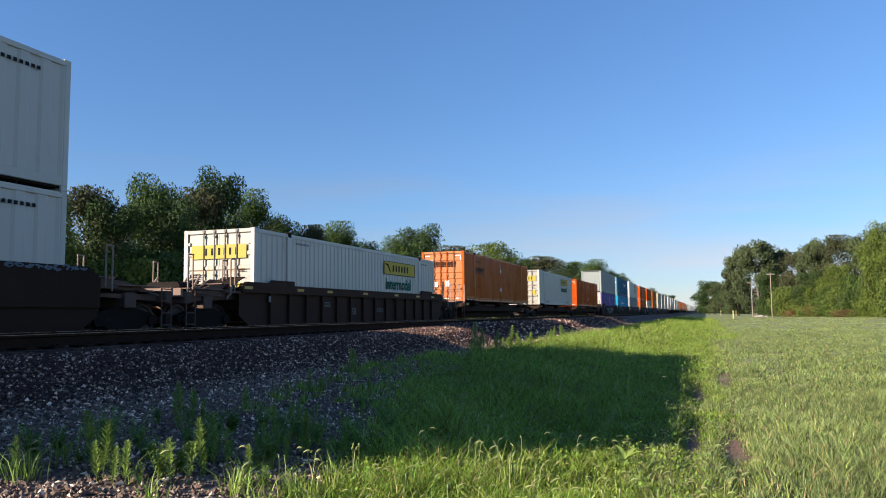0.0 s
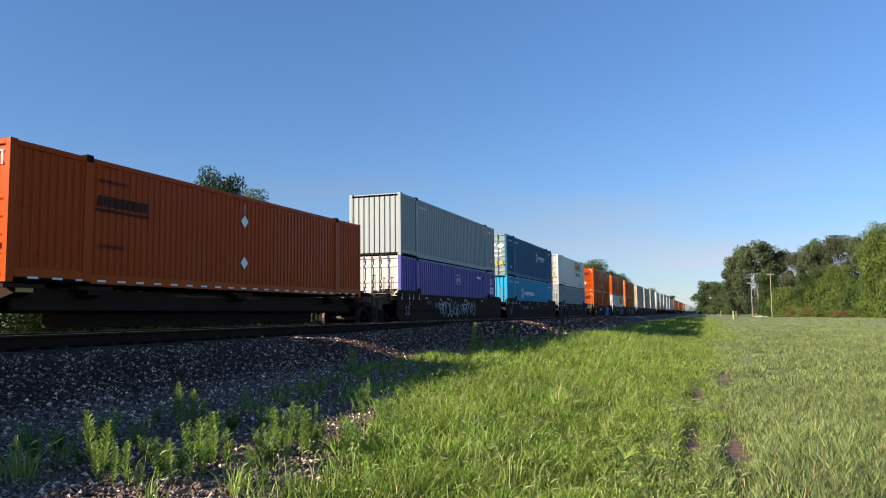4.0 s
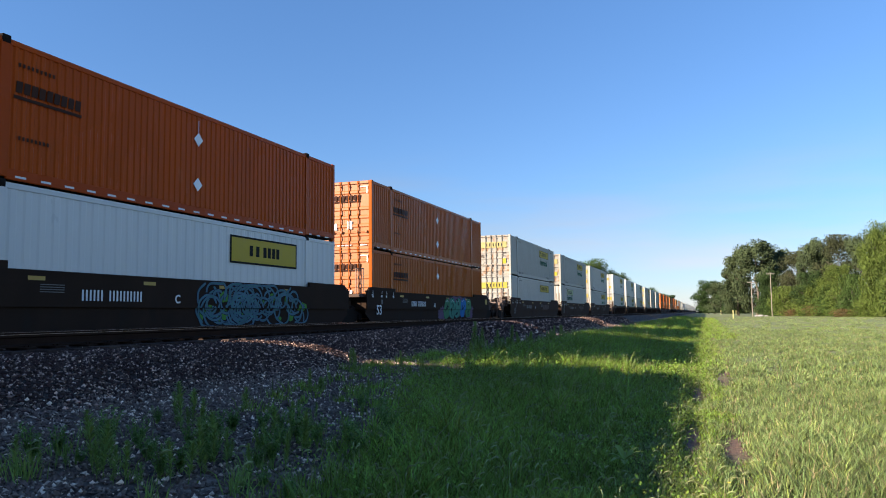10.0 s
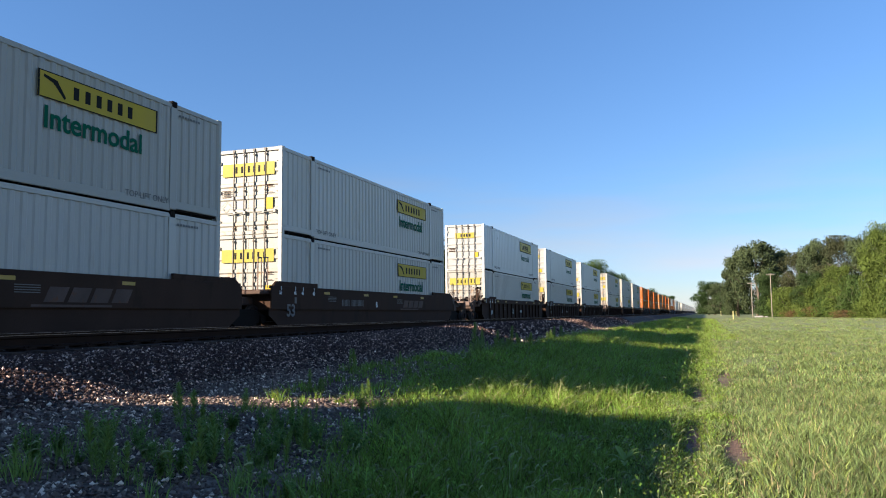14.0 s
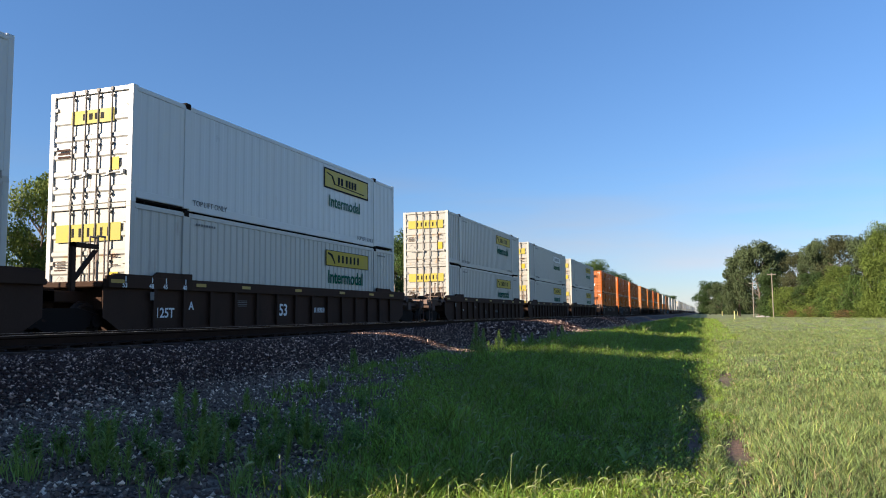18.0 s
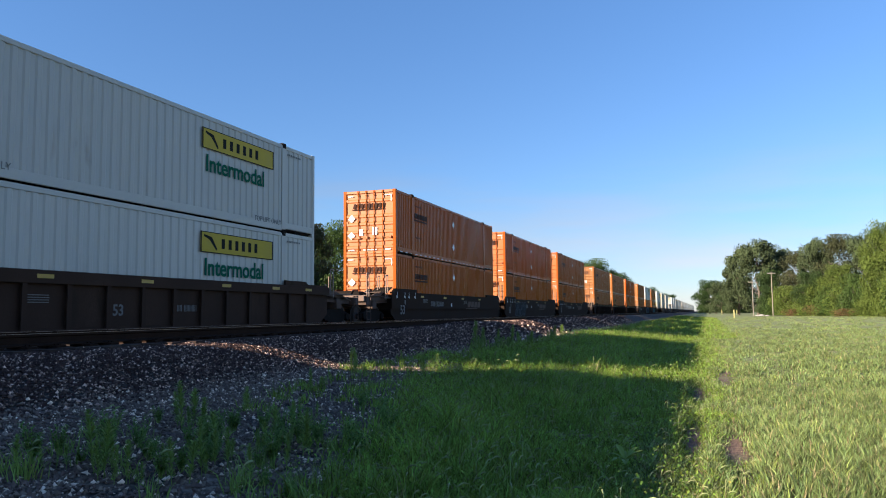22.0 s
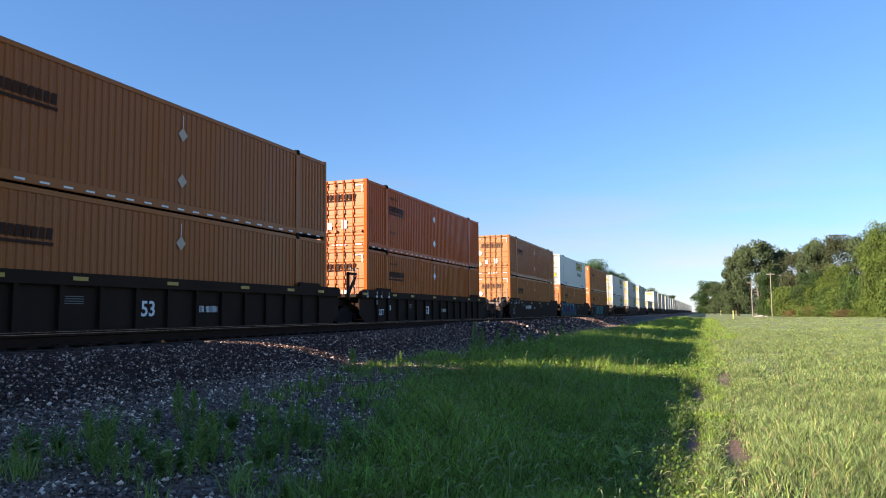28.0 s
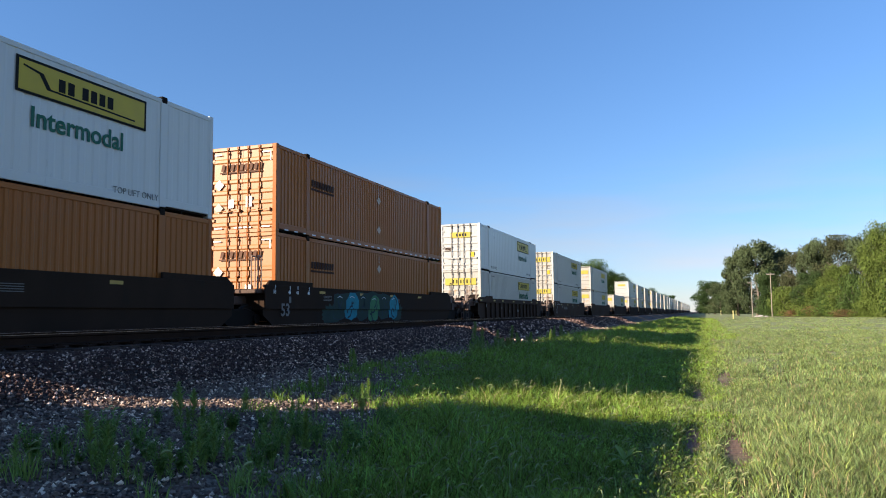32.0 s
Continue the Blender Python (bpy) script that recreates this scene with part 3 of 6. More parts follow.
        add("small_print", white_ink, lambda bm: bars(bm, 12.0, 12.8, 2.30, 2.44, 5, 0.2))
    elif style in ("teal", "teal_dark"):
        add("hexagon_logo", white_ink, lambda bm: [prism(bm, [(yc + r * math.cos(a), zc + r * math.sin(a)), (yc + r * math.cos(b), zc + r * math.sin(b)), (yc + (r - 0.05) * math.cos(b), zc + (r - 0.05) * math.sin(b)), (yc + (r - 0.05) * math.cos(a), zc + (r - 0.05) * math.sin(a))], "x", 0, 0.004)
                                                   for yc, zc, r in (((4.6, 1.75, 0.42) if style == "teal" else (9.9, 1.85, 0.42)),) for i in range(6) for a, b in ((radians(30 + 60 * i), radians(90 + 60 * i)),)] +
            [diamond(bm, (4.6 if style == "teal" else 9.9) + 0.2 * math.cos(i * 2.1), (1.75 if style == "teal" else 1.85) + 0.2 * math.sin(i * 2.1), 0.1) for i in range(3)], "white hexagon emblem")
        add("side_lettering", white_ink, lambda bm: bars(bm, 5.3, 8.6, 1.6, 1.86, 12, 0.35) if style == "teal" else (bars(bm, 10.5, 13.0, 1.8, 1.98, 12, 0.35), bars(bm, 10.9, 12.6, 1.62, 1.70, 9, 0.4)), "white bars in place of a name")
        add("small_print", white_ink, lambda bm: [bars(bm, y, y + 1.0, 2.45, 2.52, 7, 0.4) for y in (0.5, 2.4, 14.5)])
        out.append(("number", lettering("53", 0.28, white_ink), "white number 53"))
    else:
        add("small_print", white_ink if style == "grey" else black_ink, lambda bm: [bars(bm, y, y + 1.0, 2.45, 2.53, 7, 0.4) for y in (2.4, 14.4)])
        out.append(("number", lettering("53", 0.28, white_ink), "number 53"))
    if style in ("white", "white_clear", "white_faded", "white_new", "white_band"):
        out.append(("notice", lettering("TOP LIFT ONLY", 0.22, faint_ink, bold=0.0), "small words TOP LIFT ONLY"))
        out.append(("notice_far", lettering("TOP LIFT ONLY", 0.22, faint_ink, bold=0.0), "small words TOP LIFT ONLY"))
    return out


WORD_AT = {"white_clear": (9.98, 1.30), "white_old": (9.98, 1.30), "white": (9.98, 1.30), "white_faded": (3.3, 1.45), "white_new": (10.05, 1.23), "purple": (14.9, 2.05), "teal": (1.3, 1.1), "teal_dark": (1.0, 0.55),
           "grey": (15.2, 0.6), "blue_grey": (15.2, 0.6), "white_plain": (13.9, 2.1)}


def kit(style):
    """All the meshes of one kind of container, made once."""
    if style in CACHE:
        return CACHE[style]
    body, doors, pitch, depth, label = STYLES[style]
    k = {}
    k["side"] = made("side_panel", body, lambda bm: corrugated(bm, LONG - 0.30, HIGH - 0.30, pitch, depth))
    k["front"] = made("end_wall", body, lambda bm: corrugated(bm, WIDE - 0.24, HIGH - 0.30, 0.27, 0.04))
    k["roof"] = made("roof", body, lambda bm: box(bm, -HALF + 0.03, HALF - 0.03, 0.06, LONG - 0.06, HIGH - 0.06, HIGH - 0.02))
    k["floor"] = made("underframe", dark_steel, lambda bm: (box(bm, -HALF + 0.05, HALF - 0.05, 0.08, LONG - 0.08, 0.06, 0.14), [box(bm, -HALF + 0.06, HALF - 0.06, y, y + 0.06, 0.0, 0.06) for y in np.arange(0.5, LONG - 0.4, 0.9)]))
    k["post"] = made("corner_post", body, lambda bm: box(bm, -0.075, 0.075, -0.075, 0.075, 0.10, HIGH - 0.10, 0.012))
    k["cast"] = made("corner_casting", body, lambda bm: box(bm, -0.082, 0.082, -0.088, 0.088, -0.058, 0.058, 0.012))
    k["rail_top"] = made("top_rail", body, lambda bm: box(bm, -0.06, 0.0, 0.15, LONG - 0.15, HIGH - 0.15, HIGH - 0.045, 0.012))
    k["rail_low"] = made("bottom_rail", body, lambda bm: (box(bm, -0.06, 0.0, 2.15, LONG - 2.15, 0.03, 0.25, 0.012), [box(bm, -0.06, 0.0, a, b, 0.105, 0.30, 0.012) for a, b in ((0.15, 1.95), (LONG - 1.95, LONG - 0.15))]))
    k["lift"] = made("lift_post", body, lambda bm: box(bm, -0.05, 0.012, -0.13, 0.13, 0.075, HIGH - 0.10, 0.01))
    k["lift_cast"] = made("lift_casting", dark_steel, lambda bm: (box(bm, -0.16, 0.022, -0.10, 0.10, -0.14, 0.03, 0.015), box(bm, 0.0, 0.03, -0.035, 0.035, -0.09, -0.03)))
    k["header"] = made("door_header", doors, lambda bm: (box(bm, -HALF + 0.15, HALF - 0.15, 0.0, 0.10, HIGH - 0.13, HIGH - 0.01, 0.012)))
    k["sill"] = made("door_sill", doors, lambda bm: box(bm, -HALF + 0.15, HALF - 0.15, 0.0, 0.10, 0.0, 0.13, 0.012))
    w = HALF - 0.15 - 0.012

    def door(bm):
        ribs = (0.36, 0.80, 1.24, 1.68, 2.12) if style.startswith("white") else (0.30, 0.62, 1.00, 1.36, 1.72, 2.42)
        line = [(0.09, HIGH - 0.14), (0.09, 0.14), (0.05, 0.14)]
        for z in ribs:
            line += [(0.05, z - 0.085), (0.018, z - 0.04), (0.018, z + 0.04), (0.05, z + 0.085)]
        prism(bm, line + [(0.05, HIGH - 0.14)], "x", 0.0, w)
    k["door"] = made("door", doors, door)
    k["lock"] = made("lock_rod", rod_paint if style.startswith("white") else teal_dark if style == "teal_dark" else body, lambda bm: (rod(bm, (0, -0.005, 0.06), (0, -0.005, HIGH - 0.05), 0.021), [box(bm, -0.04, 0.04, -0.015, 0.05, z, z + 0.045) for z in (0.20, 1.45, HIGH - 0.24)],
                                                     box(bm, -0.04, 0.04, -0.03, 0.03, 0.02, 0.10), box(bm, -0.04, 0.04, -0.03, 0.03, HIGH - 0.10, HIGH - 0.02)))
    k["handle"] = made("door_handle", doors, lambda bm: (rod(bm, (0, -0.04, 0), (0.42, -0.04, 0.03), 0.014, 6), box(bm, 0.36, 0.44, -0.06, 0.03, -0.03, 0.07)))
    k["hinge"] = made("hinge", doors, lambda bm: box(bm, -0.06, 0.06, -0.022, 0.03, -0.05, 0.05, 0.01))
    d = []
    t = Matrix.Rotation(radians(-90), 4, "Z")  # marks are drawn in y-z and turned onto the end

    def mark(name, mat, build, label=""):
        me = made(name, mat, build)
        me.transform(t)
        d.append((name, me, label))
    if style in ("white", "white_clear", "white_old", "white_faded", "white_plain", "white_band"):
        mark("door_panel", old_yellow if style == "white_old" else door_yellow, lambda bm: slab(bm, -1.0, 1.0, 1.97, 2.40), "yellow band across the doors")
        mark("door_lettering", black_ink, lambda bm: [box(bm, 0.004, 0.008, a, a + 0.075, 2.08, 2.30) for a in (-0.50, -0.28, -0.02, 0.18, 0.38, 0.60)], "dark bars in place of a name")
        mark("notice_sticker", yellow, lambda bm: slab(bm, 0.68, 0.95, 0.82, 1.20), "yellow sticker")
        mark("notice_bars", brown_ink, lambda bm: [slab(bm, -1.02, -0.66, z, z + 0.025) for z in (1.27, 1.34, 1.41, 1.48)] + [slab(bm, 0.68, 0.95, z, z + 0.02) for z in (1.36, 1.56, 1.62)])
        mark("placard_frame", faint_ink, lambda bm: [prism(bm, [(-0.84 + 0.2 * a, 0.95 + 0.2 * b), (-0.84 + 0.2 * c, 0.95 + 0.2 * e), (-0.84 + 0.185 * c, 0.95 + 0.185 * e), (-0.84 + 0.185 * a, 0.95 + 0.185 * b)], "x", 0, 0.004) for a, b, c, e in ((1, 0, 0, 1), (0, 1, -1, 0), (-1, 0, 0, -1), (0, -1, 1, 0))], "thin empty placard frame")
    elif style in ("white_new", "white_panel"):
        mark("door_panel", door_yellow, lambda bm: slab(bm, -0.62, 0.72, 2.02, 2.36), "yellow panel on the doors")
        mark("door_lettering", black_ink, lambda bm: [box(bm, 0.004, 0.008, a, a + 0.11, 2.11, 2.27) for a in (-0.25, -0.06, 0.12, 0.3)])
        mark("notice_sticker", yellow, lambda bm: slab(bm, 0.62, 0.9, 0.80, 1.12), "yellow sticker")
        mark("notice_bars", brown_ink, lambda bm: [slab(bm, -1.02, -0.62, z, z + 0.05) for z in (1.2, 1.29, 1.38)])
    elif style in ("orange", "tan", "amber", "red_orange"):
        mark("door_lettering", bleached_ink if style == "tan" else brown_ink, lambda bm: (bars(bm, -0.82, 0.78, 2.08, 2.30, 9, 0.34, 0.05), slab(bm, -0.86, 0.74, 2.0, 2.05)), "dark bars in place of a name")
        for y, z in ((-0.88, 1.62), (-0.90, 0.85)):
            mark("diamond_placard", bleached_placard if style == "tan" and z < 1 else placard, lambda bm, y=y, z=z: diamond(bm, y, z, 0.18), "diamond placard")
        mark("door_sticker", placard, lambda bm: slab(bm, 0.15, 0.38, 0.86, 1.20), "white sticker")
        mark("door_sticker_small", placard, lambda bm: slab(bm, -0.52, -0.32, 0.84, 1.12), "white sticker")
        mark("reflective_tape", white_ink, lambda bm: [slab(bm, a, a + 0.3, 0.16, 0.21) for a in (-1.05, -0.3, 0.05, 0.75)] + [slab(bm, 0.75, 1.08, 2.62, 2.66), slab(bm, -1.08, -0.8, 2.62, 2.66), slab(bm, 1.05, 1.09, 2.35, 2.66)])
    elif style in ("teal", "teal_dark"):
        mark("door_sticker", yellow, lambda bm: slab(bm, 0.25, 0.6, 0.62, 0.98), "yellow sticker")
        mark("door_placard", placard, lambda bm: [prism(bm, [(yc + (0.26 if a % 2 == 0 else 0.2) * math.cos(a * 0.7854), 2.05 + (0.26 if a % 4 == 0 else 0.16) * math.sin(a * 0.7854)) for a in range(8)], "x", 0, 0.005) for yc in (-0.85, 0.85)], "white round placards")
        mark("door_sticker_long", yellow, lambda bm: slab(bm, 0.64, 1.02, 0.74, 0.98), "faded yellow sticker")
        mark("door_sticker_pale", placard, lambda bm: slab(bm, -1.06, -0.84, 0.60, 0.90), "white sticker")
        mark("door_lettering", white_ink, lambda bm: [bars(bm, a, b, z, z + 0.13, 6, 0.3) for a, b, z in ((-0.5, 0.55, 2.08), (-0.6, -0.1, 1.62), (0.25, 0.95, 1.62), (0.25, 0.95, 1.3))])
        me = lettering("53", 0.30, white_ink).copy()
        me.transform(t @ Matrix.Translation((0.003, -0.58, 0.66)))
        d.append(("door_number", me, "white number 53"))
    k["door_marks"] = d
    k["marks"] = marks({"white_old": "white", "amber": "orange"}.get(style, style))
    CACHE[style] = k
    return k


MOVERS = []
SMALL = ("small_print", "panel_lettering", "side_lettering", "door_lettering", "reflective_tape", "notice", "notice_far", "word", "notice_bars", "number_frame")


def container(style, full=True, front=False):
    """A 53-foot box, its door end at y = 0; full: with the small fittings that show close by."""
    k = kit(style)
    base = new("container")
    tagged(base, STYLES[style][4], "shipping container", group="containers on the train")
    inset = 0.012
    part("side_panel", k["side"], base, m=Matrix.Translation((HALF - inset, 0.15, 0.15)))
    part("side_panel", k["side"], base, m=pose(-HALF + inset, LONG - 0.15, 0.15, 0, 0, 180))
    part("roof", k["roof"], base)
    if full:
        part("underframe", k["floor"], base, "dark steel underframe")
    part("end_wall", k["front"], base, m=pose(HALF - 0.12, LONG - 0.02, 0.15, 0, 0, 90))
    for sx in (1, -1):
        for y in (0.075, LONG - 0.075) if full or sx > 0 else ():
            part("corner_post", k["post"], base, m=Matrix.Translation((sx * (HALF - 0.075), y, 0)))
            if full and (sx > 0 or y < 1):
                for z in (0.058, HIGH - 0.058):
                    part("corner_casting", k["cast"], base, m=Matrix.Translation((sx * (HALF - 0.082), y + (0.012 if y < 1 else -0.012), z)))
        if not full and sx < 0:
            continue
        part("top_rail", k["rail_top"], base, m=pose(sx * HALF, 0 if sx > 0 else LONG, 0, 0, 0, 0 if sx > 0 else 180))
        part("bottom_rail", k["rail_low"], base, m=pose(sx * HALF, 0 if sx > 0 else LONG, 0, 0, 0, 0 if sx > 0 else 180))
        if sx > 0:
            for y in (2.05, LONG - 2.05):
                part("lift_post", k["lift"], base, m=pose(sx * HALF, y, 0, 0, 0, 0 if sx > 0 else 180))
                if sx > 0:
                    part("lift_casting", k["lift_cast"], base, "dark lifting socket", pose(sx * HALF, y, HIGH))
    for name, me, label in k["marks"]:
        m = Matrix.Translation((HALF + 0.002, 0, 0))
        if name in ("word", "number"):
            y, z = WORD_AT[style]
            m = Matrix.Translation((HALF + 0.003, y, z))
        elif name == "number_low":
            m = Matrix.Translation((HALF + 0.009, 14.97, 1.57))
        elif name == "number_mid":
            m = Matrix.Translation((HALF + 0.003, 8.06, 1.98))
        elif name == "notice":
            m = Matrix.Translation((HALF + 0.003, 2.3, 0.20))
        elif name == "notice_far":
            m = Matrix.Translation((HALF + 0.003, 12.4, 0.20))
        if full or name in ("logo_panel", "panel_border", "word"):
            o = part("notice" if name == "notice_far" else "number" if name[:7] == "number_" and name not in ("number_frame", "number_plate") else name, me, base, label, m)
            if name in SMALL:
                tagged(o, kind="stuff")
    if front:
        part("end_wall", k["front"], base, "plain ribbed end", pose(-HALF + 0.12, 0.02, 0.15, 0, 0, -90))
        return base
    if full:
        part("door_header", k["header"], base)
        part("door_sill", k["sill"], base)
    for s in (0, 1):
        d = part("door", k["door"], base, "door with raised ribs", Matrix.Translation((0.006 if s else -HALF + 0.156, 0, 0)))
        if full:
            w = HALF - 0.162
            for x in (0.59, 0.985) if s == 0 else (0.23, 0.655):
                part("lock_rod", k["lock"], d, "steel lock rod", Matrix.Translation((x, 0, 0)))
            for x in (0.59, 0.985) if s == 0 else (0.23, 0.655):
                part("door_handle", k["handle"], d, "steel handle", Matrix.Translation((x - 0.36 if s == 0 else x - 0.02, 0, 0.72)))
            for z in (0.45, 1.45, 2.45):
                part("hinge", k["hinge"], d, "", Matrix.Translation((w - 0.02 if s else 0.02, 0.03, z)))
    for name, me, label in k["door_marks"]:
        if full or name == "door_panel":
            o = part(name, me, base, label, Matrix.Translation((0, 0.008, 0)))
            if name in SMALL:
                tagged(o, kind="stuff")
    return base


# ---- wagons ----
SIDE = 1.46  # half the width over the well's sides
WELLS = {}


def spray(seed_n, colours, y0, y1, z0, z1):
    """A scrawled tag of thin bowed strokes."""
    rnd = random.Random(seed_n)
    tall = z1 - z0
    n = max(3, round((y1 - y0) / (0.6 if tall > 0.3 else 0.23)))
    w, out = (y1 - y0) / n, []
    legs = []
    for j in range(n):
        c = y0 + w * (j + 0.5)
        legs.append((Vector((c + w * rnd.uniform(-0.5, 0.1), z0 + tall * rnd.uniform(0.05, 0.25))), Vector((c + w * rnd.uniform(-0.1, 0.5), z1 - tall * rnd.uniform(0.03, 0.25)))))
        legs.append((Vector((c - w * 0.45, z0 + tall * rnd.uniform(0.2, 0.8))), Vector((c + w * 0.5, z0 + tall * rnd.uniform(0.2, 0.8)))))
    for i, col in enumerate(colours):
        bm = bmesh.new()
        for k, (p, q) in enumerate(legs):
            side = Vector((p.y - q.y, q.x - p.x)).normalized() * rnd.uniform(-0.28, 0.28) * min(1.4, tall * 1.6)
            ribbon(bm, bend([p, p.lerp(q, 0.5) + side, q]), 0.016 * rnd.uniform(0.75, 1.3), 0.004 + 0.003 * i + 0.00005 * k)
        out.append(mesh("painted_letters", bm, graffiti[col]))
    return out


def bend(points, steps=6):
    """A smooth line through the points."""
    p = [points[0]] + list(points) + [points[-1]]
    out = []
    for i in range(1, len(p) - 2):
        for k in range(steps):
            t = k / steps
            out.append(0.5 * (2 * p[i] + (p[i + 1] - p[i - 1]) * t + (2 * p[i - 1] - 5 * p[i] + 4 * p[i + 1] - p[i + 2]) * t * t + (3 * p[i] - p[i - 1] - 3 * p[i + 1] + p[i + 2]) * t ** 3))
    return out + [points[-1]]


def ribbon(bm, line, wide, x, taper=True):
    """A painted stroke along a line of (y, z) points."""
    n, rows = len(line), []
    for i, c in enumerate(line):
        d = line[min(i + 1, n - 1)] - line[max(i - 1, 0)]
        side = Vector((-d.y, d.x)).normalized() * wide * (0.35 if taper and i in (0, n - 1) else 1.0)
        rows.append([bm.verts.new((x, q.x, q.y)) for q in (c - side, c + side)])
    for r, q in zip(rows, rows[1:]):
        bm.faces.new((r[0], q[0], q[1], r[1]))


def patch(bm, outline, x):
    bm.faces.new([bm.verts.new((x, q.x, q.y)) for q in outline])


def piece(kind, seed_n, y0, y1, z0, z1, colours, rim, cloud=None):
    """A large sprayed piece in layers, following the step in the wagon's side: fat letters, a tangle of strokes, or a fading one."""
    rnd = random.Random(seed_n)
    layers = {}

    def layer(col, depth):
        return layers.setdefault((depth, col), bmesh.new()), 0.003 + 0.002 * depth

    def ring(cy, cz, ry, rz, n, jag, lean=0.0):
        pts = []
        for i in range(n):
            a = i * math.tau / n
            c, v = math.cos(a), math.sin(a)
            k = (abs(c) ** 3 + abs(v) ** 3) ** (-1 / 3) * rnd.uniform(1 - jag, 1 + jag * 0.4)
            z = min(max(cz + rz * v * k, 0.18), 1.44)
            pts.append(Vector((cy + ry * c * k + lean * (z - cz), z)))
        return pts

    tall = z1 - z0
    if kind == "letters":
        n = len(colours)
        w = (y1 - y0) / n
        if cloud:
            bm, x = layer(cloud, 0)
            for cy, cz, ry in ((y0 - 0.1, z0 + 0.25 * tall, 0.65), (y1 - 0.1, z0 + 0.3 * tall, 0.55), ((y0 + y1) / 2, z0 + 0.6 * tall, (y1 - y0) * 0.46)):
                pts = ring(cy, cz, ry, 0.30 * tall if ry < 0.7 else 0.42 * tall, 30, 0.0)
                patch(bm, [q + (q - Vector((cy, cz))).normalized() * (0.09 if i % 2 else -0.03) for i, q in enumerate(pts)], x + 0.0003 * ry)
        for j, col in enumerate(colours):
            cy, cz = y0 + w * (j + 0.5) + rnd.uniform(-0.05, 0.05), (z0 + z1) / 2 + rnd.uniform(-0.03, 0.03)
            pts = ring(cy, cz, w * 0.54, tall * 0.47, 16, 0.16, rnd.uniform(-0.15, 0.15))
            bm, x = layer(rim, 1)
            patch(bm, [Vector((cy, cz)) + (q - Vector((cy, cz))) * 1.05 for q in pts], x + 0.0002 * j)
            bm, x = layer(col, 2)
            patch(bm, pts, x + 0.0002 * j)
            bm, x = layer(rim, 3)
            for k in range(4):
                o = Vector((cy + w * rnd.uniform(-0.25, 0.25), cz + tall * rnd.uniform(-0.28, 0.28)))
                d = Vector((rnd.uniform(-0.16, 0.16), rnd.uniform(-0.2, 0.2))) * max(w, 0.6)
                ribbon(bm, bend([o - d, o + Vector((d.y, -d.x)) * 0.5, o + d * 1.3]), 0.034, x)
            bm, x = layer("pale", 3)
            o = Vector((cy - w * 0.25, cz + tall * 0.30))
            ribbon(bm, bend([o, o + Vector((w * 0.2, 0.06)), o + Vector((w * 0.4, 0.0))]), 0.012, x)
    elif kind == "tangle":
        for k in range(int((y1 - y0) * 2.5)):
            c = Vector((rnd.uniform(y0 + 0.1, y1 - 0.2), rnd.uniform(z0 + 0.12 * tall, z1 - 0.12 * tall)))
            bm, x = layer(colours[1], 0)
            patch(bm, ring(c.x, c.y, rnd.uniform(0.08, 0.2), rnd.uniform(0.08, 0.17), 9, 0.2, rnd.uniform(-0.6, 0.6)), x + 0.0001 * k)
        for k in range(int((y1 - y0) * 12)):
            c = Vector((rnd.uniform(y0 + 0.3, y1 - 0.3), rnd.uniform(z0 + 0.25 * tall, z1 - 0.25 * tall)))
            a, turn, r = rnd.uniform(0, math.tau), rnd.choice((-1, 1)) * rnd.uniform(0.25, 0.9), rnd.uniform(0.14, 0.40)
            pts = []
            for i in range(6):
                q = c + Vector((math.cos(a + turn * i) * r * 1.25, math.sin(a + turn * i) * r)) * (1 + 0.16 * i)
                pts.append(Vector((q.x, min(max(q.y, z0), z1))))
            line = bend(pts, 5)
            for depth, col, wide in ((1, rim, 0.050), (2, colours[0], 0.036), (3, colours[2], 0.007)):
                bm, x = layer(col, depth)
                ribbon(bm, line, wide, x + 0.00008 * k)
    elif kind == "outlines":
        w = (y1 - y0) / len(colours)
        for j, col in enumerate(colours):
            cy, cz = y0 + w * (j + 0.5), (z0 + z1) / 2
            pts = ring(cy, cz, w * 0.5, tall * 0.46, 12, 0.2, rnd.uniform(-0.1, 0.3))
            bm, x = layer(col, 1)
            patch(bm, bend(pts + pts[:1], 3)[:-1], x + 0.0002 * j)
            bm, x = layer(rim, 2)
            ribbon(bm, bend(pts + pts[:1], 4), 0.016, x + 0.0002 * j, False)
            hole = ring(cy + w * 0.05, cz + tall * rnd.choice((-0.12, 0.16)), w * 0.15, tall * 0.10, 8, 0.2)
            ribbon(bm, bend(hole + hole[:1], 3), 0.012, x + 0.0002 * j, False)
            ribbon(bm, bend([Vector((cy - w * 0.4, cz - tall * 0.05)), Vector((cy - w * 0.05, cz)), Vector((cy + w * 0.1, cz - tall * 0.35))]), 0.012, x + 0.0002 * j)
    else:
        # a ragged blue ground, dark fat letters with thin rims on it, violet haze at their feet and mossy rocks below
        n = round((y1 - y0) / 1.5)
        w = (y1 - y0) / n
        bm, x = layer(colours[0], 0)
        edge = ring((y0 + y1) / 2, z0 + 0.60 * tall, (y1 - y0) / 2 + 0.25, 0.42 * tall, 44, 0.0)
        mid = Vector(((y0 + y1) / 2, z0 + 0.6 * tall))
        patch(bm, [q + (q - mid).normalized() * (0.10 if i % 2 else -0.06) for i, q in enumerate(edge)], x)
        for j in range(n):
            cy, cz = y0 + w * (j + 0.5) + rnd.uniform(-0.1, 0.1), z0 + 0.60 * tall
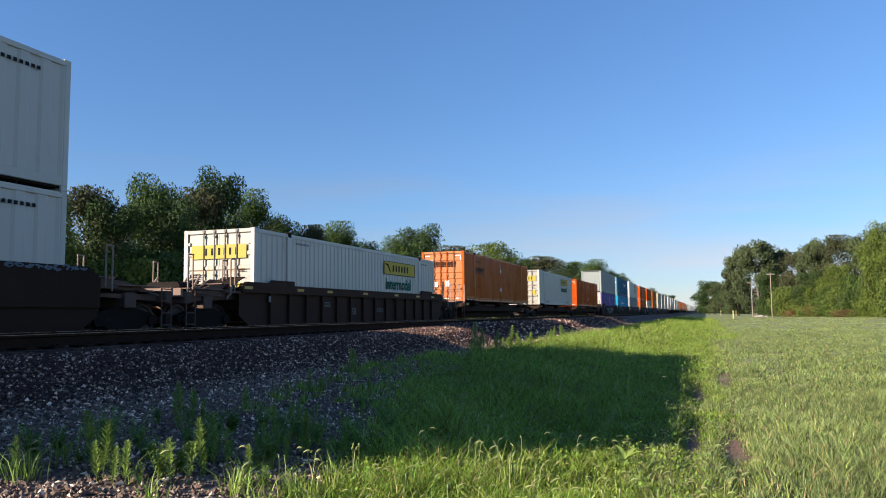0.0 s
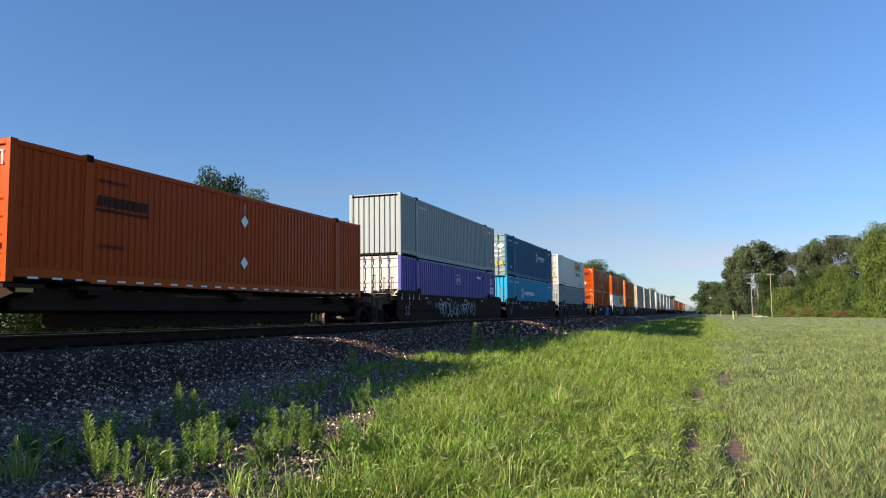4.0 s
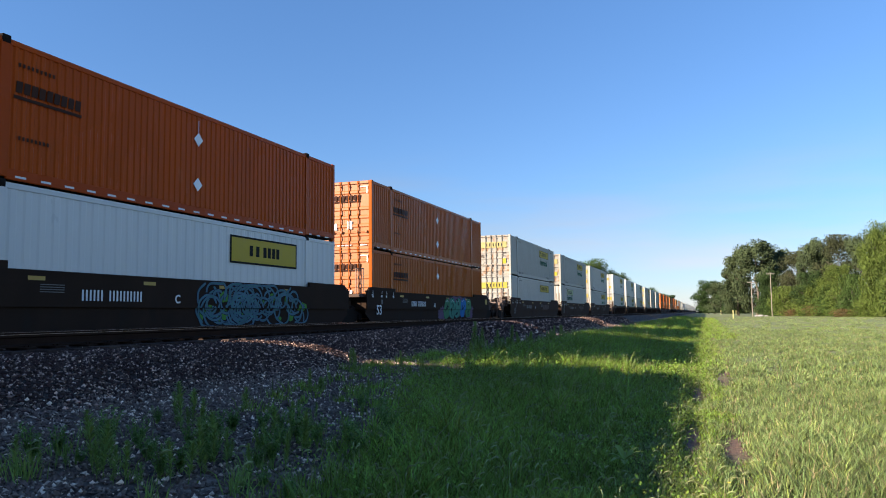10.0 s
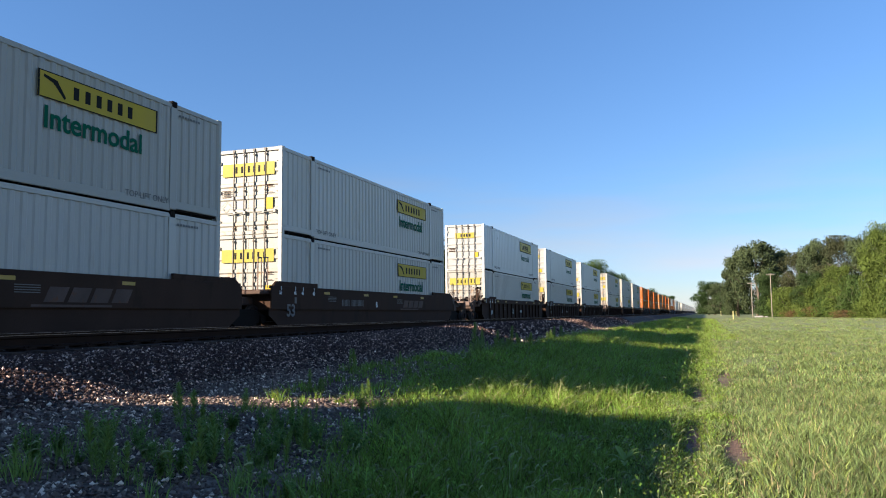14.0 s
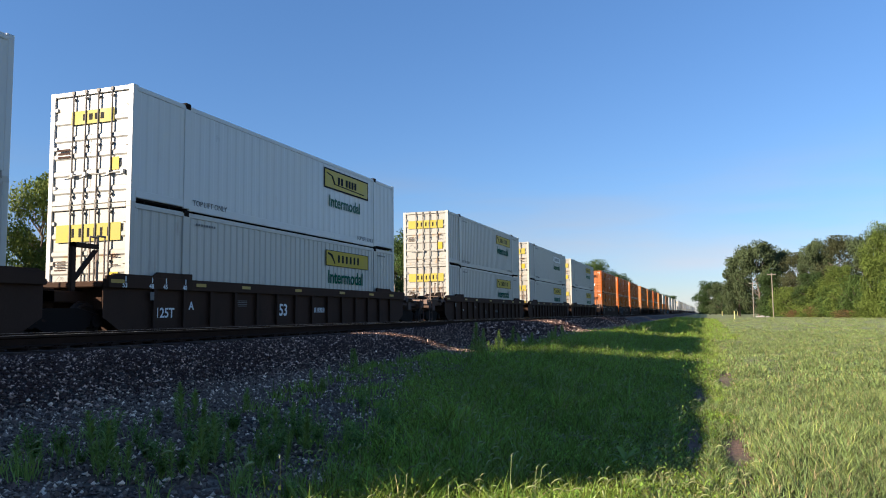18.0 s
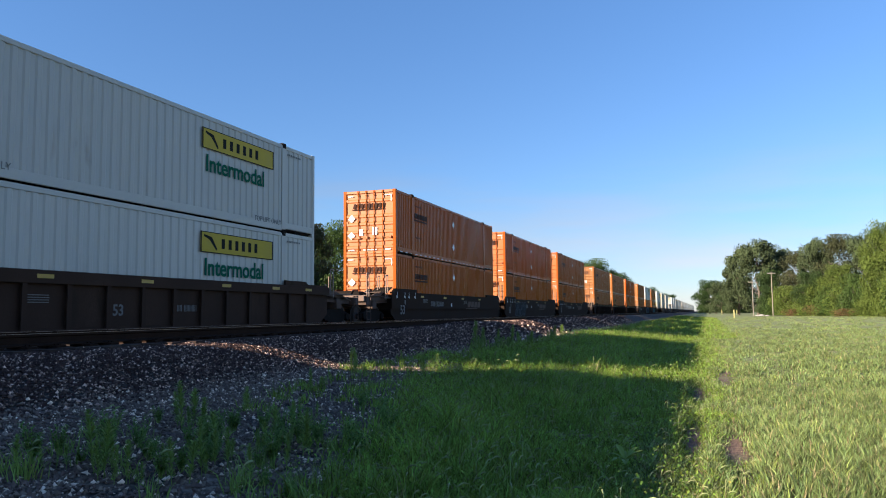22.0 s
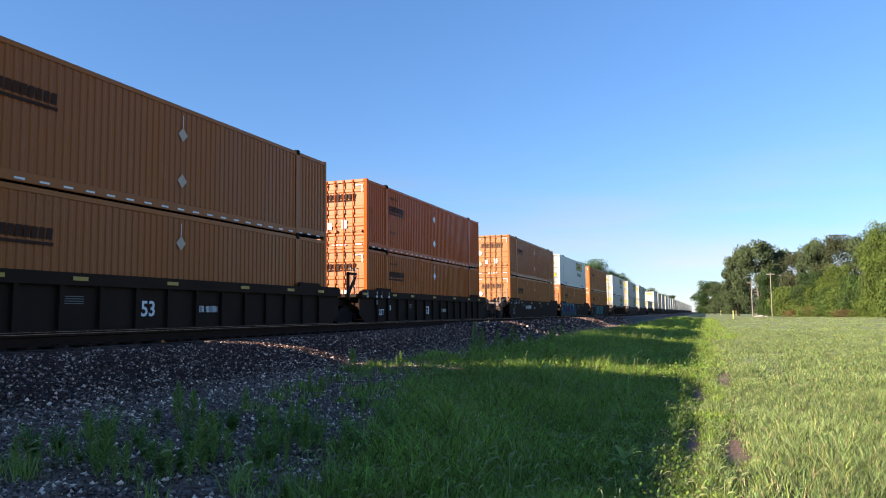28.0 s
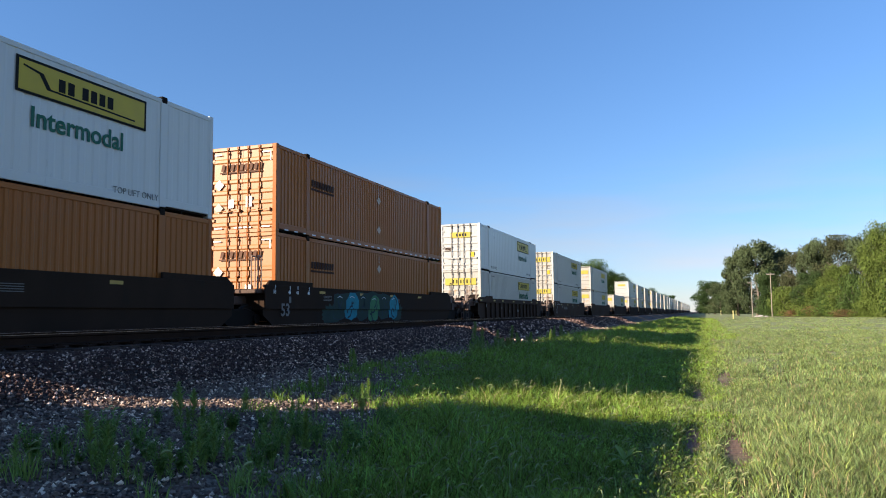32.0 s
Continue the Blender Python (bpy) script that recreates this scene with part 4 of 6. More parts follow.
            pts = ring(cy, cz, w * 0.47, 0.40 * tall, 12, 0.24, rnd.uniform(-0.35, 0.45))
            line = bend(pts + pts[:1], 4)
            bm, x = layer(colours[3], 1)
            patch(bm, line[:-1], x + 0.0002 * j)
            bm, x = layer(rim, 3)
            ribbon(bm, line, 0.016, x + 0.0002 * j, False)
            hole = ring(cy + w * 0.08, cz + tall * 0.06, w * 0.10, tall * 0.10, 5, 0.25)
            ribbon(bm, bend(hole + hole[:1], 3), 0.012, x + 0.0002 * j, False)
            bm, x = layer(colours[2], 2)
            patch(bm, ring(cy, z0 + 0.40 * tall, w * 0.52, 0.11 * tall, 14, 0.2), x + 0.0002 * j)
            bm, x = layer(colours[1], 4)
            patch(bm, ring(cy + rnd.uniform(-0.2, 0.2), z0 + 0.15 * tall, w * 0.6, 0.17 * tall, 14, 0.18), x + 0.0002 * j)
            if j % 2:
                bm, x = layer("lagoon", 2)
                patch(bm, ring(cy - w * 0.45, z0 + 0.72 * tall, w * 0.11, 0.26 * tall, 9, 0.2, 0.25), x + 0.001)
        for k in range(34):
            bm, x = layer(("lagoon", "mauve", "dusk", "plum", "black")[k % 5], 5)
            o, d = Vector((rnd.uniform(y0, y1), z0 + tall * rnd.uniform(0.35, 0.92))), Vector((rnd.uniform(-0.35, 0.35), rnd.uniform(-0.22, 0.22)))
            a, b = o - d, o + d * 1.2
            a.y, b.y = min(max(a.y, z0 + 0.1), z1), min(max(b.y, z0 + 0.1), z1)
            ribbon(bm, bend([a, o + Vector((d.y, -d.x)) * 0.5, b]), (0.07, 0.014, 0.012, 0.06, 0.05)[k % 5], x + 0.00005 * k)
        bm, x = layer(colours[0], 6)
        patch(bm, ring(y1 + 0.1, z0 + 0.22 * tall, 0.42, 0.13 * tall, 12, 0.3), x)
    out = []
    for (depth, col), bm in layers.items():
        for cut in (0.726, 0.715):
            bmesh.ops.bisect_plane(bm, geom=bm.verts[:] + bm.edges[:] + bm.faces[:], plane_co=(0, 0, cut), plane_no=(0, 0, 1))
        for v in bm.verts:
            if v.co.z < 0.716:
                v.co.x -= 0.068
        out.append(mesh("painted_letters", bm, graffiti[col]))
    return out


def wheelset_meshes():
    def wheel(bm):
        prof = ((-0.07, 0.475), (-0.045, 0.475), (-0.04, 0.425), (0.065, 0.418), (0.065, 0.36), (0.03, 0.33), (0.03, 0.16), (0.08, 0.13), (0.08, 0.0))
        n = 24
        rings = [[bm.verts.new((x, r * math.cos(i * math.tau / n), r * math.sin(i * math.tau / n))) for i in range(n)] for x, r in prof[:-1]]
        for a, b in zip(rings, rings[1:]):
            for i in range(n):
                bm.faces.new((a[i], a[(i + 1) % n], b[(i + 1) % n], b[i]))
        bm.faces.new(rings[-1]), bm.faces.new(rings[0][::-1])
    return made("wheel", wheel_steel, wheel)


def truck_meshes():
    def frame_side(bm):
        prism(bm, [(-1.15, 0.30), (-0.95, 0.42), (-0.45, 0.20), (0.45, 0.20), (0.95, 0.42), (1.15, 0.30), (1.15, 0.52), (0.80, 0.62), (0.40, 0.72), (-0.40, 0.72), (-0.80, 0.62), (-1.15, 0.52)], "x", -0.09, 0.09)
        for y in (-0.89, 0.89):
            rod(bm, (0.05, y, 0.42), (0.16, y, 0.42), 0.14, 12)
        for y in (-0.16, 0, 0.16):
            rod(bm, (0.0, y, 0.24), (0.0, y, 0.52), 0.07, 10)
    return {"frame": made("side_frame", dark_steel, frame_side), "wheel": wheelset_meshes(),
            "bolster": made("bolster", dark_steel, lambda bm: box(bm, -1.0, 1.0, -0.2, 0.2, 0.42, 0.72, 0.02)),
            "axle": made("axle", wheel_steel, lambda bm: rod(bm, (-0.75, 0, 0), (0.75, 0, 0), 0.085, 10))}


TRUCK = truck_meshes()


def truck(parent, y, full=True):
    t = part("truck", TRUCK["bolster"], parent, "dark cast truck with four wheels", Matrix.Translation((0, y, 0)))
    for sx in (1, -1):
        part("side_frame", TRUCK["frame"], t, m=pose(sx * 0.98, 0, 0, 0, 0, 0 if sx > 0 else 180))
    for dy in (-0.89, 0.89):
        part("axle", TRUCK["axle"], t, m=Matrix.Translation((0, dy, 0.42)))
        for sx in (1, -1):
            part("wheel", TRUCK["wheel"], t, "worn steel wheel", pose(sx * 0.755, dy, 0.42, 0, 0, 0 if sx > 0 else 180))


def well_meshes(kind):
    if kind in WELLS:
        return WELLS[kind]
    paint = {"smooth": car_black, "dark_brown": car_brown, "ribbed": car_brown, "ribbed_black": car_black, "knobbed": car_black}[kind]
    ribbed = kind.startswith("ribbed")
    w = {"paint": paint}

    def side(bm):  # the outer face lies at x = 0, the long side of the well
        if ribbed:
            prism(bm, [(-0.85, 0.52), (-0.25, 0.16), (LONG + 0.25, 0.16), (LONG + 0.85, 0.52), (LONG + 0.85, 1.40), (-0.85, 1.40)], "x", -0.140, -0.115)
        else:  # a deep upper plate, the lower one set in under it
            prism(bm, [(-0.85, 0.72), (LONG + 0.85, 0.72), (LONG + 0.85, 1.40), (-0.85, 1.40)], "x", -0.04, 0.0)
            prism(bm, [(-0.85, 0.52), (-0.25, 0.16), (LONG + 0.25, 0.16), (LONG + 0.85, 0.52), (LONG + 0.85, 0.74), (-0.85, 0.74)], "x", -0.12, -0.07)
        box(bm, -0.14, 0.0, -0.8, LONG + 0.8, 1.38 if not ribbed else 1.19, 1.47, 0.01)
        box(bm, -0.16, 0.0, 0.55, LONG - 0.55, 0.13, 0.24, 0.01)
    w["side"] = made("well_side", paint, side)
    w["guide"] = made("end_guide", paint, lambda bm: (prism(bm, [(-0.7, 1.47), (2.15, 1.47), (2.15, 1.62 if kind != "knobbed" else 1.72), (2.0, 1.62 if kind != "knobbed" else 1.78), (1.85, 1.615), (0.85 if ribbed else -0.5, 1.615)] + ([(0.7, 1.52), (-0.6, 1.52)] if ribbed else []), "x", -0.09, -0.01)))
    w["rib"] = made("side_rib", paint, lambda bm: (box(bm, -0.117, -0.012, -0.02, 0.02, 0.20, 1.20), prism(bm, [(-0.07, 0.20), (0.07, 0.20), (0.06, 1.20), (-0.06, 1.20)], "x", -0.03, -0.008)))
    w["floor"] = made("well_floor", paint, lambda bm: box(bm, -SIDE + 0.1, SIDE - 0.1, 0.1, LONG - 0.1, 0.17, 0.28))

    def bulk(bm):  # the sloping end between the well and the truck
        prism(bm, [(-0.6, 1.36), (-0.6, 0.70), (0.2, 0.22), (0.24, 0.30), (-0.45, 0.80), (-0.45, 1.36)], "x", -SIDE + 0.16, SIDE - 0.16)
    w["bulkhead"] = made("end_bulkhead", paint, bulk)
    w["link"] = made("end_platform", frame_grey if not ribbed else paint, lambda bm: (box(bm, -0.62, 0.62, -1.85, -0.5, 0.86, 1.12, 0.02), box(bm, -1.30, 1.30, -1.0, -0.55, 1.20, 1.32, 0.02), box(bm, -0.30, 0.30, -1.95, -1.2, 0.74, 1.2, 0.03)))

    def stand(bm):  # the open end of a wagon: sill, cross beam, walkway
        box(bm, -0.35, 0.35, -3.55, -0.5, 0.80, 1.10, 0.02)
        box(bm, -1.40, 1.40, -3.35, -3.1, 0.84, 1.16, 0.02)
        box(bm, -1.36, 1.36, -1.5, -0.55, 1.16, 1.24, 0.01)
        for x in (-1.05, 1.05):
            prism(bm, [(-3.2, 0.9), (-0.55, 1.0), (-0.55, 1.2), (-3.2, 1.1)], "x", x - 0.06, x + 0.06)
        box(bm, -1.3, 1.3, -2.75, -2.3, 1.12, 1.16)
        box(bm, -1.2, 1.2, -2.3, -1.9, 0.72, 1.10, 0.02)
    w["stand"] = made("end_platform", frame_grey, stand)
    w["deck"] = made("deck_plate", sunlit_dusty_deck, lambda bm: (box(bm, -1.30, 1.30, -3.05, -1.55, 1.245, 1.27, 0.004), box(bm, -1.2, 1.2, -1.5, -0.6, 1.42, 1.445, 0.004), box(bm, -1.34, 1.34, -3.45, -3.36, 1.02, 1.24, 0.01), [rod(bm, (x, -3.2, 1.02), (x * 0.6, -1.6, 1.44), 0.028, 8) for x in (-1.2, 1.2)]))
    w["web"] = made("sloped_web", frame_grey, lambda bm: [prism(bm, [(-2.5, 1.05), (-0.5, 1.05), (-0.5, 1.60), (-0.9, 1.60), (-1.9, 1.22), (-2.5, 1.16)], "x", x - 0.02, x + 0.02) for x in (-0.35, 0.35)] + [box(bm, -0.35, 0.35, -1.55, -0.55, 1.40, 1.43)])
    w["cylinder"] = made("brake_cylinder", dark_steel, lambda bm: (rod(bm, (0.75, -2.95, 1.30), (0.75, -2.35, 1.30), 0.15, 12), rod(bm, (0.75, -2.35, 1.30), (0.75, -1.3, 1.26), 0.03, 6), box(bm, 0.62, 0.88, -2.8, -2.5, 1.10, 1.30)))
    w["tank"] = made("air_tank", dark_steel, lambda bm: (rod(bm, (-0.7, -2.2, 1.30), (0.25, -2.2, 1.30), 0.19, 12), box(bm, -0.6, 0.1, -2.3, -2.1, 1.08, 1.20)))
    w["grating"] = made("step_grating", dark_steel, lambda bm: [box(bm, 0.55, 1.35, y, y + 0.035, z, z + 0.04) for y, z in ((-1.45 + 0.085 * i, 1.28 + 0.035 * i) for i in range(11))])
    w["coupler"] = made("coupler", dark_steel, lambda bm: (box(bm, -0.1, 0.1, -3.95, -3.4, 0.82, 1.02, 0.03), box(bm, -0.16, 0.16, -4.02, -3.8, 0.76, 1.06, 0.05)))
    w["grab"] = made("hand_rail", pipe, lambda bm: (rod(bm, (0, 0, 0), (0, 0, 1.05), 0.022, 8), rod(bm, (0, 0.20, 0.1), (0, 0.20, 1.05), 0.019, 8), rod(bm, (0, -0.02, 1.05), (0, 0.22, 1.05), 0.022, 8)))
    w["ladder"] = made("step_ladder", frame_grey, lambda bm: ([rod(bm, (0, y, -0.5), (0, y, 0.5), 0.018, 6) for y in (0, 0.36)], [rod(bm, (0, 0, z), (0, 0.36, z), 0.016, 6) for z in (-0.45, -0.15, 0.15, 0.45)]))
    w["brake"] = made("brake_stand", dark_steel, lambda bm: (box(bm, -0.07, 0.07, -0.07, 0.07, 0, 0.8), box(bm, -0.2, 0.2, -0.10, 0.02, 0.55, 0.82, 0.02)))

    for a, b in (((1.30, -2.9, 1.1), (0.9, -2.0, 1.75)), ((-0.2, -2.8, 1.12), (0.35, -1.9, 1.7)), ((-1.2, -2.9, 1.1), (-0.8, -2.0, 1.75))):
        w["brace_%.1f" % a[0]] = made("brace", frame_grey, lambda bm: prism(bm, [(a[1], 1.06), (b[1] + 0.9, 1.06), (b[1] + 0.9, 1.42), (b[1], 1.36), (a[1], 1.14)], "x", a[0] * 0.9 - 0.03, a[0] * 0.9 + 0.03))
    w["diagonal"] = made("diagonal_rod", pipe, lambda bm: rod(bm, (0, 0, 0), (-0.25, 0.85, 0.62), 0.032, 8))
    w["gauge"] = made("yellow_mark", safety, lambda bm: slab(bm, 0, 0.42, 0, 0.085))
    w["plate"] = made("yellow_plate", safety, lambda bm: slab(bm, 0, 0.42, 0, 0.30))
    w["lines"] = made("data_panel", dim_ink, lambda bm: [slab(bm, 0.0, 0.62, z, z + 0.018, 0.003) for z in (0, 0.05, 0.10, 0.15)])
    w["ident"] = made("car_number", white_ink, lambda bm: (bars(bm, 0, 0.66, 0, 0.24, 6, 0.55), bars(bm, 0.80, 1.9, 0, 0.24, 10, 0.55)))
    w["ident_dim"] = made("car_number", dim_ink, lambda bm: (bars(bm, 0, 0.66, 0, 0.24, 6, 0.55), bars(bm, 0.80, 1.9, 0, 0.24, 10, 0.55)))
    w["tag"] = made("white_tag", dim_ink, lambda bm: slab(bm, 0, 0.13, 0, 0.2))
    w["slant"] = made("road_emblem", frame_grey, lambda bm: (bars(bm, 0, 2.5, 0.1, 0.42, 4, 0.18, 0.16), slab(bm, -0.3, 1.9, 0.0, 0.05)))
    w["tie_bar"] = made("measure_mark", white_ink, lambda bm: slab(bm, 0, 0.03, 0, 0.13))
    WELLS[kind] = w
    return w


def well_car(kind, first, last, letter="", full=True, art=None, red=False, number_at=4.0, big_at=0.05, emblem=None, tall=False, ink=dim_ink, faded=False):
    w = well_meshes(kind)
    ribbed = kind.startswith("ribbed")
    base = new("well_car")
    look_of = {"smooth": "black smooth-sided", "dark_brown": "brown-black smooth-sided", "ribbed": "brown ribbed", "ribbed_black": "black ribbed", "knobbed": "black smooth-sided"}[kind]
    tagged(base, look_of + " well car unit low on the rails" + (" with spray-painted letters" if art else ""), "rail wagon", group="well cars of the train")
    for sx in (1, -1):
        s = part("well_side", w["side"], base, m=pose(sx * SIDE, 0 if sx > 0 else LONG, 0, 0, 0, 0 if sx > 0 else 180))
        for e in (0, 1):
            part("end_guide", w["guide"], s, m=pose(-0.005 if e == 0 else -0.095, 0 if e == 0 else LONG, 0, 0, 0, 0 if e == 0 else 180))
        if ribbed and sx > 0:
            for i in range(14):
                part("side_rib", w["rib"], s, m=Matrix.Translation((0, 0.75 + i * (LONG - 1.5) / 13, 0)))
    part("well_floor", w["floor"], base)
    part("end_bulkhead", w["bulkhead"], base)
    part("end_bulkhead", w["bulkhead"], base, m=pose(0, LONG, 0, 0, 0, 180))
    for e, open_end in ((0, first), (1, last)):
        turn = pose(0, 0 if e == 0 else LONG, 0, 0, 0, 0 if e == 0 else 180)
        if open_end:
            part("end_platform", w["stand"], base, "dusty end platform", turn)
            part("deck_plate", w["deck"], base, "dusty deck plate in a pale sunlit tone", turn)
            part("coupler", w["coupler"], base, "", turn)
            truck(base, -2.05 if e == 0 else LONG + 2.05, full)
            if full:
                for x, y in ((1.36, -1.3), (0.8, -0.9), (-1.36, -1.3), (1.36, -3.2)):
                    part("hand_rail", w["grab"], base, "bent pipe hand rail", turn @ Matrix.Translation((x, y, 1.1)))
                for x in (1.40, -1.40):
                    part("step_ladder", w["ladder"], base, "", turn @ Matrix.Translation((x, -3.3, 0.75)))
                for a, b in (((1.30, -2.9, 1.1), (0.9, -2.0, 1.75)), ((-0.2, -2.8, 1.12), (0.35, -1.9, 1.7)), ((-1.2, -2.9, 1.1), (-0.8, -2.0, 1.75))):
                    part("brace", w["brace_%.1f" % a[0]], base, "", turn)
                part("sloped_web", w["web"], base, "dusty sloped web plates", turn), part("brake_cylinder", w["cylinder"], base, "", turn)
                part("air_tank", w["tank"], base, "", turn), tagged(part("step_grating", w["grating"], base, "", turn), kind="stuff")
                if kind in ("dark_brown", "ribbed"):
                    for x, y in ((1.30, -3.15), (0.55, -2.7), (-0.5, -2.7), (1.30, -1.4)):
                        part("diagonal_rod", w["diagonal"], base, "diagonal rod in a sunlit tone", turn @ Matrix.Translation((x, y, 1.0)))
                if e == 0 and kind == "knobbed":
                    part("brake_stand", w["brake"], base, "brake stand", turn @ Matrix.Translation((-0.75, -2.9, 1.14)))
        else:
            part("end_platform", w["link"], base, "", turn)
            if e == 0:
                truck(base, -1.69, full)
            if full:
                for x in (1.25, 1.02):
                    part("hand_rail", w["grab"], base, "bent pipe hand rail", turn @ Matrix.Translation((x, -0.95, 1.3)))
    if red:
        part("brake_stand", made("brake_stand", red_gear, lambda bm: (
            box(bm, -0.46, 0.46, -0.06, 0.06, 1.02, 1.22, 0.015), [box(bm, x - 0.03, x + 0.03, -0.06, 0.06, 0.0, 1.02) for x in (-0.43, -0.25, 0.25, 0.43)],
            [box(bm, x - 0.15, x + 0.15, -0.05, 0.05, z, z + 0.07) for x in (-0.34, 0.34) for z in (0.0, 0.32, 0.62)],
            box(bm, -0.22, 0.22, -0.03, 0.03, 0.30, 0.40), box(bm, -0.10, 0.10, -0.12, 0.02, 0.52, 0.86, 0.02))), base, "dark red open brake stand", Matrix.Translation((-0.95, LONG + 3.0, 1.55)))
        part("brake_post", made("brake_post", dark_steel, lambda bm: [box(bm, x - 0.07, x + 0.07, -0.06, 0.06, 0.0, 0.60) for x in (-0.5, 0.5)]), base, "", Matrix.Translation((-0.95, LONG + 3.0, 1.05)))
    if tall:
        part("crossover_bracket", made("crossover_bracket", car_brown, lambda bm: (box(bm, -0.05, 0.05, 0, 0.75, 0.95, 1.05), box(bm, -0.05, 0.05, 0, 0.10, 0.0, 1.05), prism(bm, [(0.10, 0.30), (0.65, 0.92), (0.75, 0.92), (0.10, 0.18)], "x", -0.04, 0.04))), base, "dark triangular bracket", Matrix.Translation((1.28, -1.75, 1.1)))
    if not full:
        return base
    f = SIDE + 0.004 - (0.003 if ribbed else 0)
    ident = w["ident"] if ink is white_ink else w["ident_dim"]
    if ribbed:
        for y in (-0.75, 2.3, 4.4, 7.4, 10.6, 13.2, LONG - 0.9):
            part("yellow_mark", w["gauge"], base, "yellow reflector strip", Matrix.Translation((SIDE + 0.001, y, 1.30)))
        part("size_number", lettering("53", 0.52 if ink is white_ink else 0.36, ink), base, "white number 53", Matrix.Translation((f - 0.112, 6.60, 0.53)))
        if ink is white_ink:
            part("load_number", lettering("125T", 0.34, white_ink), base, "white marking 125T", Matrix.Translation((f - 0.112, 0.86, 0.50)))
        tagged(part("car_number", ident, base, "white bars in place of a number", Matrix.Translation((f - 0.112, 8.74, 0.62)) @ Matrix.Diagonal((1, 0.48, 0.7, 1))), kind="stuff")
        if letter:
            part("unit_letter", lettering(letter, 0.3, white_ink), base, "white letter", Matrix.Translation((f - 0.112, 2.15, 0.70)))
        tagged(part("data_panel", w["lines"], base, "", Matrix.Translation((f - 0.112, 4.2, 0.80))), kind="stuff")
    else:
        for y in (2.6, 5.9, 8.9, 12.2):
            part("yellow_mark", w["gauge"], base, "yellow reflector strip", Matrix.Translation((f, y, 1.26)))
        for y in ((LONG + 0.1,) if last else ()) if (ink is white_ink or kind == "knobbed") and not faded else ():
            part("yellow_plate", w["plate"], base, "yellow reflector plate", Matrix.Translation((f, y, 1.05)))
        part("size_number", lettering("53", 0.56, dim_ink if faded else ink), base, "white number 53", Matrix.Translation((f, big_at, 0.50)))
        tagged(part("car_number", ident, base, "white bars in place of a number", Matrix.Translation((f, number_at, 0.86))), kind="stuff")
        if letter:
            part("unit_letter", lettering(letter, 0.3, white_ink), base, "white letter", Matrix.Translation((f, 7.05, 0.84)))
        for y in (2.9, 9.3):
            tagged(part("data_panel", w["lines"], base, "", Matrix.Translation((f, y, 1.02))), kind="stuff")
        if emblem:
            part("road_emblem", w["slant"], base, "pale emblem shapes", Matrix.Translation((f, emblem, 0.74)))
    part("white_tag", w["tag"], base, "", Matrix.Translation((f, 0.55, 0.92)))
    for y, s in ((-0.3, "53"), (0.6, "48"), (1.1, "45"), (1.85, "40")) if ink is white_ink or not ribbed else ():
        part("measure_mark", w["tie_bar"], base, "", Matrix.Translation((SIDE + 0.002, y, 1.34)))
        part("measure_number", lettering(s, 0.16, white_ink), base, "", Matrix.Translation((SIDE + 0.002, y - 0.09, 1.205)))
    if art:
        for me in piece(*art) if isinstance(art[0], str) else spray(*art):
            tagged(part("painted_letters", me, base, "spray-painted letter shapes", Matrix.Translation((SIDE + 0.003, 0, 0))), kind="stuff")
    return base


def spine_car(first, last):
    """A low skeleton car: a central spine with cross arms on which a box rests."""
    base = new("spine_car")
    tagged(base, "black skeleton spine car under a single container", "rail wagon", group="spine cars of the train")
    k = CACHE.setdefault("spine", {
        "spine": made("centre_spine", car_black, lambda bm: (box(bm, -0.33, 0.33, -1.9, LONG + 1.9, 0.62, 1.10, 0.02), box(bm, -0.45, 0.45, 2.5, LONG - 2.5, 0.28, 0.62, 0.02))),
        "arm": made("cross_arm", car_black, lambda bm: (prism(bm, [(-1.32, 1.02), (-0.3, 0.72), (0.3, 0.72), (1.32, 1.02), (1.32, 1.16), (-1.32, 1.16)], "y", -0.22, 0.22), [box(bm, s * 1.22 - 0.12, s * 1.22 + 0.12, -0.5, 0.5, 1.12, 1.20) for s in (1, -1)])),
        "hose": made("air_line", red_gear, lambda bm: rod(bm, (0.95, 5.4, 1.06), (0.95, 9.5, 1.06), 0.04, 8)),
        "deck": made("side_beam", car_black, lambda bm: box(bm, 0.86, 0.98, 0.4, LONG - 0.4, 0.66, 1.14, 0.02))})
    part("centre_spine", k["spine"], base)
    for y in (0.4, 2.3, 8.0, LONG - 2.3, LONG - 0.4):
        part("cross_arm", k["arm"], base, m=Matrix.Translation((0, y, 0)))
    for s in (0, 180):
        part("side_beam", k["deck"], base, m=pose(0, LONG if s else 0, 0, 0, 0, s))
    part("air_line", k["hose"], base, "red air line")
    w = well_meshes("smooth")
    truck(base, -2.05 if first else -1.3)
    part("yellow_mark", w["gauge"], base, "yellow reflector strip", Matrix.Translation((1.33, 0.2, 1.03)))
    if first:
        part("end_platform", w["stand"], base, "dusty end platform")
        part("coupler", w["coupler"], base)
        for x, y in ((1.36, -1.3), (0.9, -1.3), (1.36, -0.4)):
            part("hand_rail", w["grab"], base, "bent pipe hand rail", Matrix.Translation((x, y, 1.1)))
        part("step_ladder", w["ladder"], base, "", Matrix.Translation((1.36, -0.6, 0.6)))
    if last:
        truck(base, LONG + 2.05)
        part("coupler", w["coupler"], base, "", pose(0, LONG, 0, 0, 0, 180))
    return base


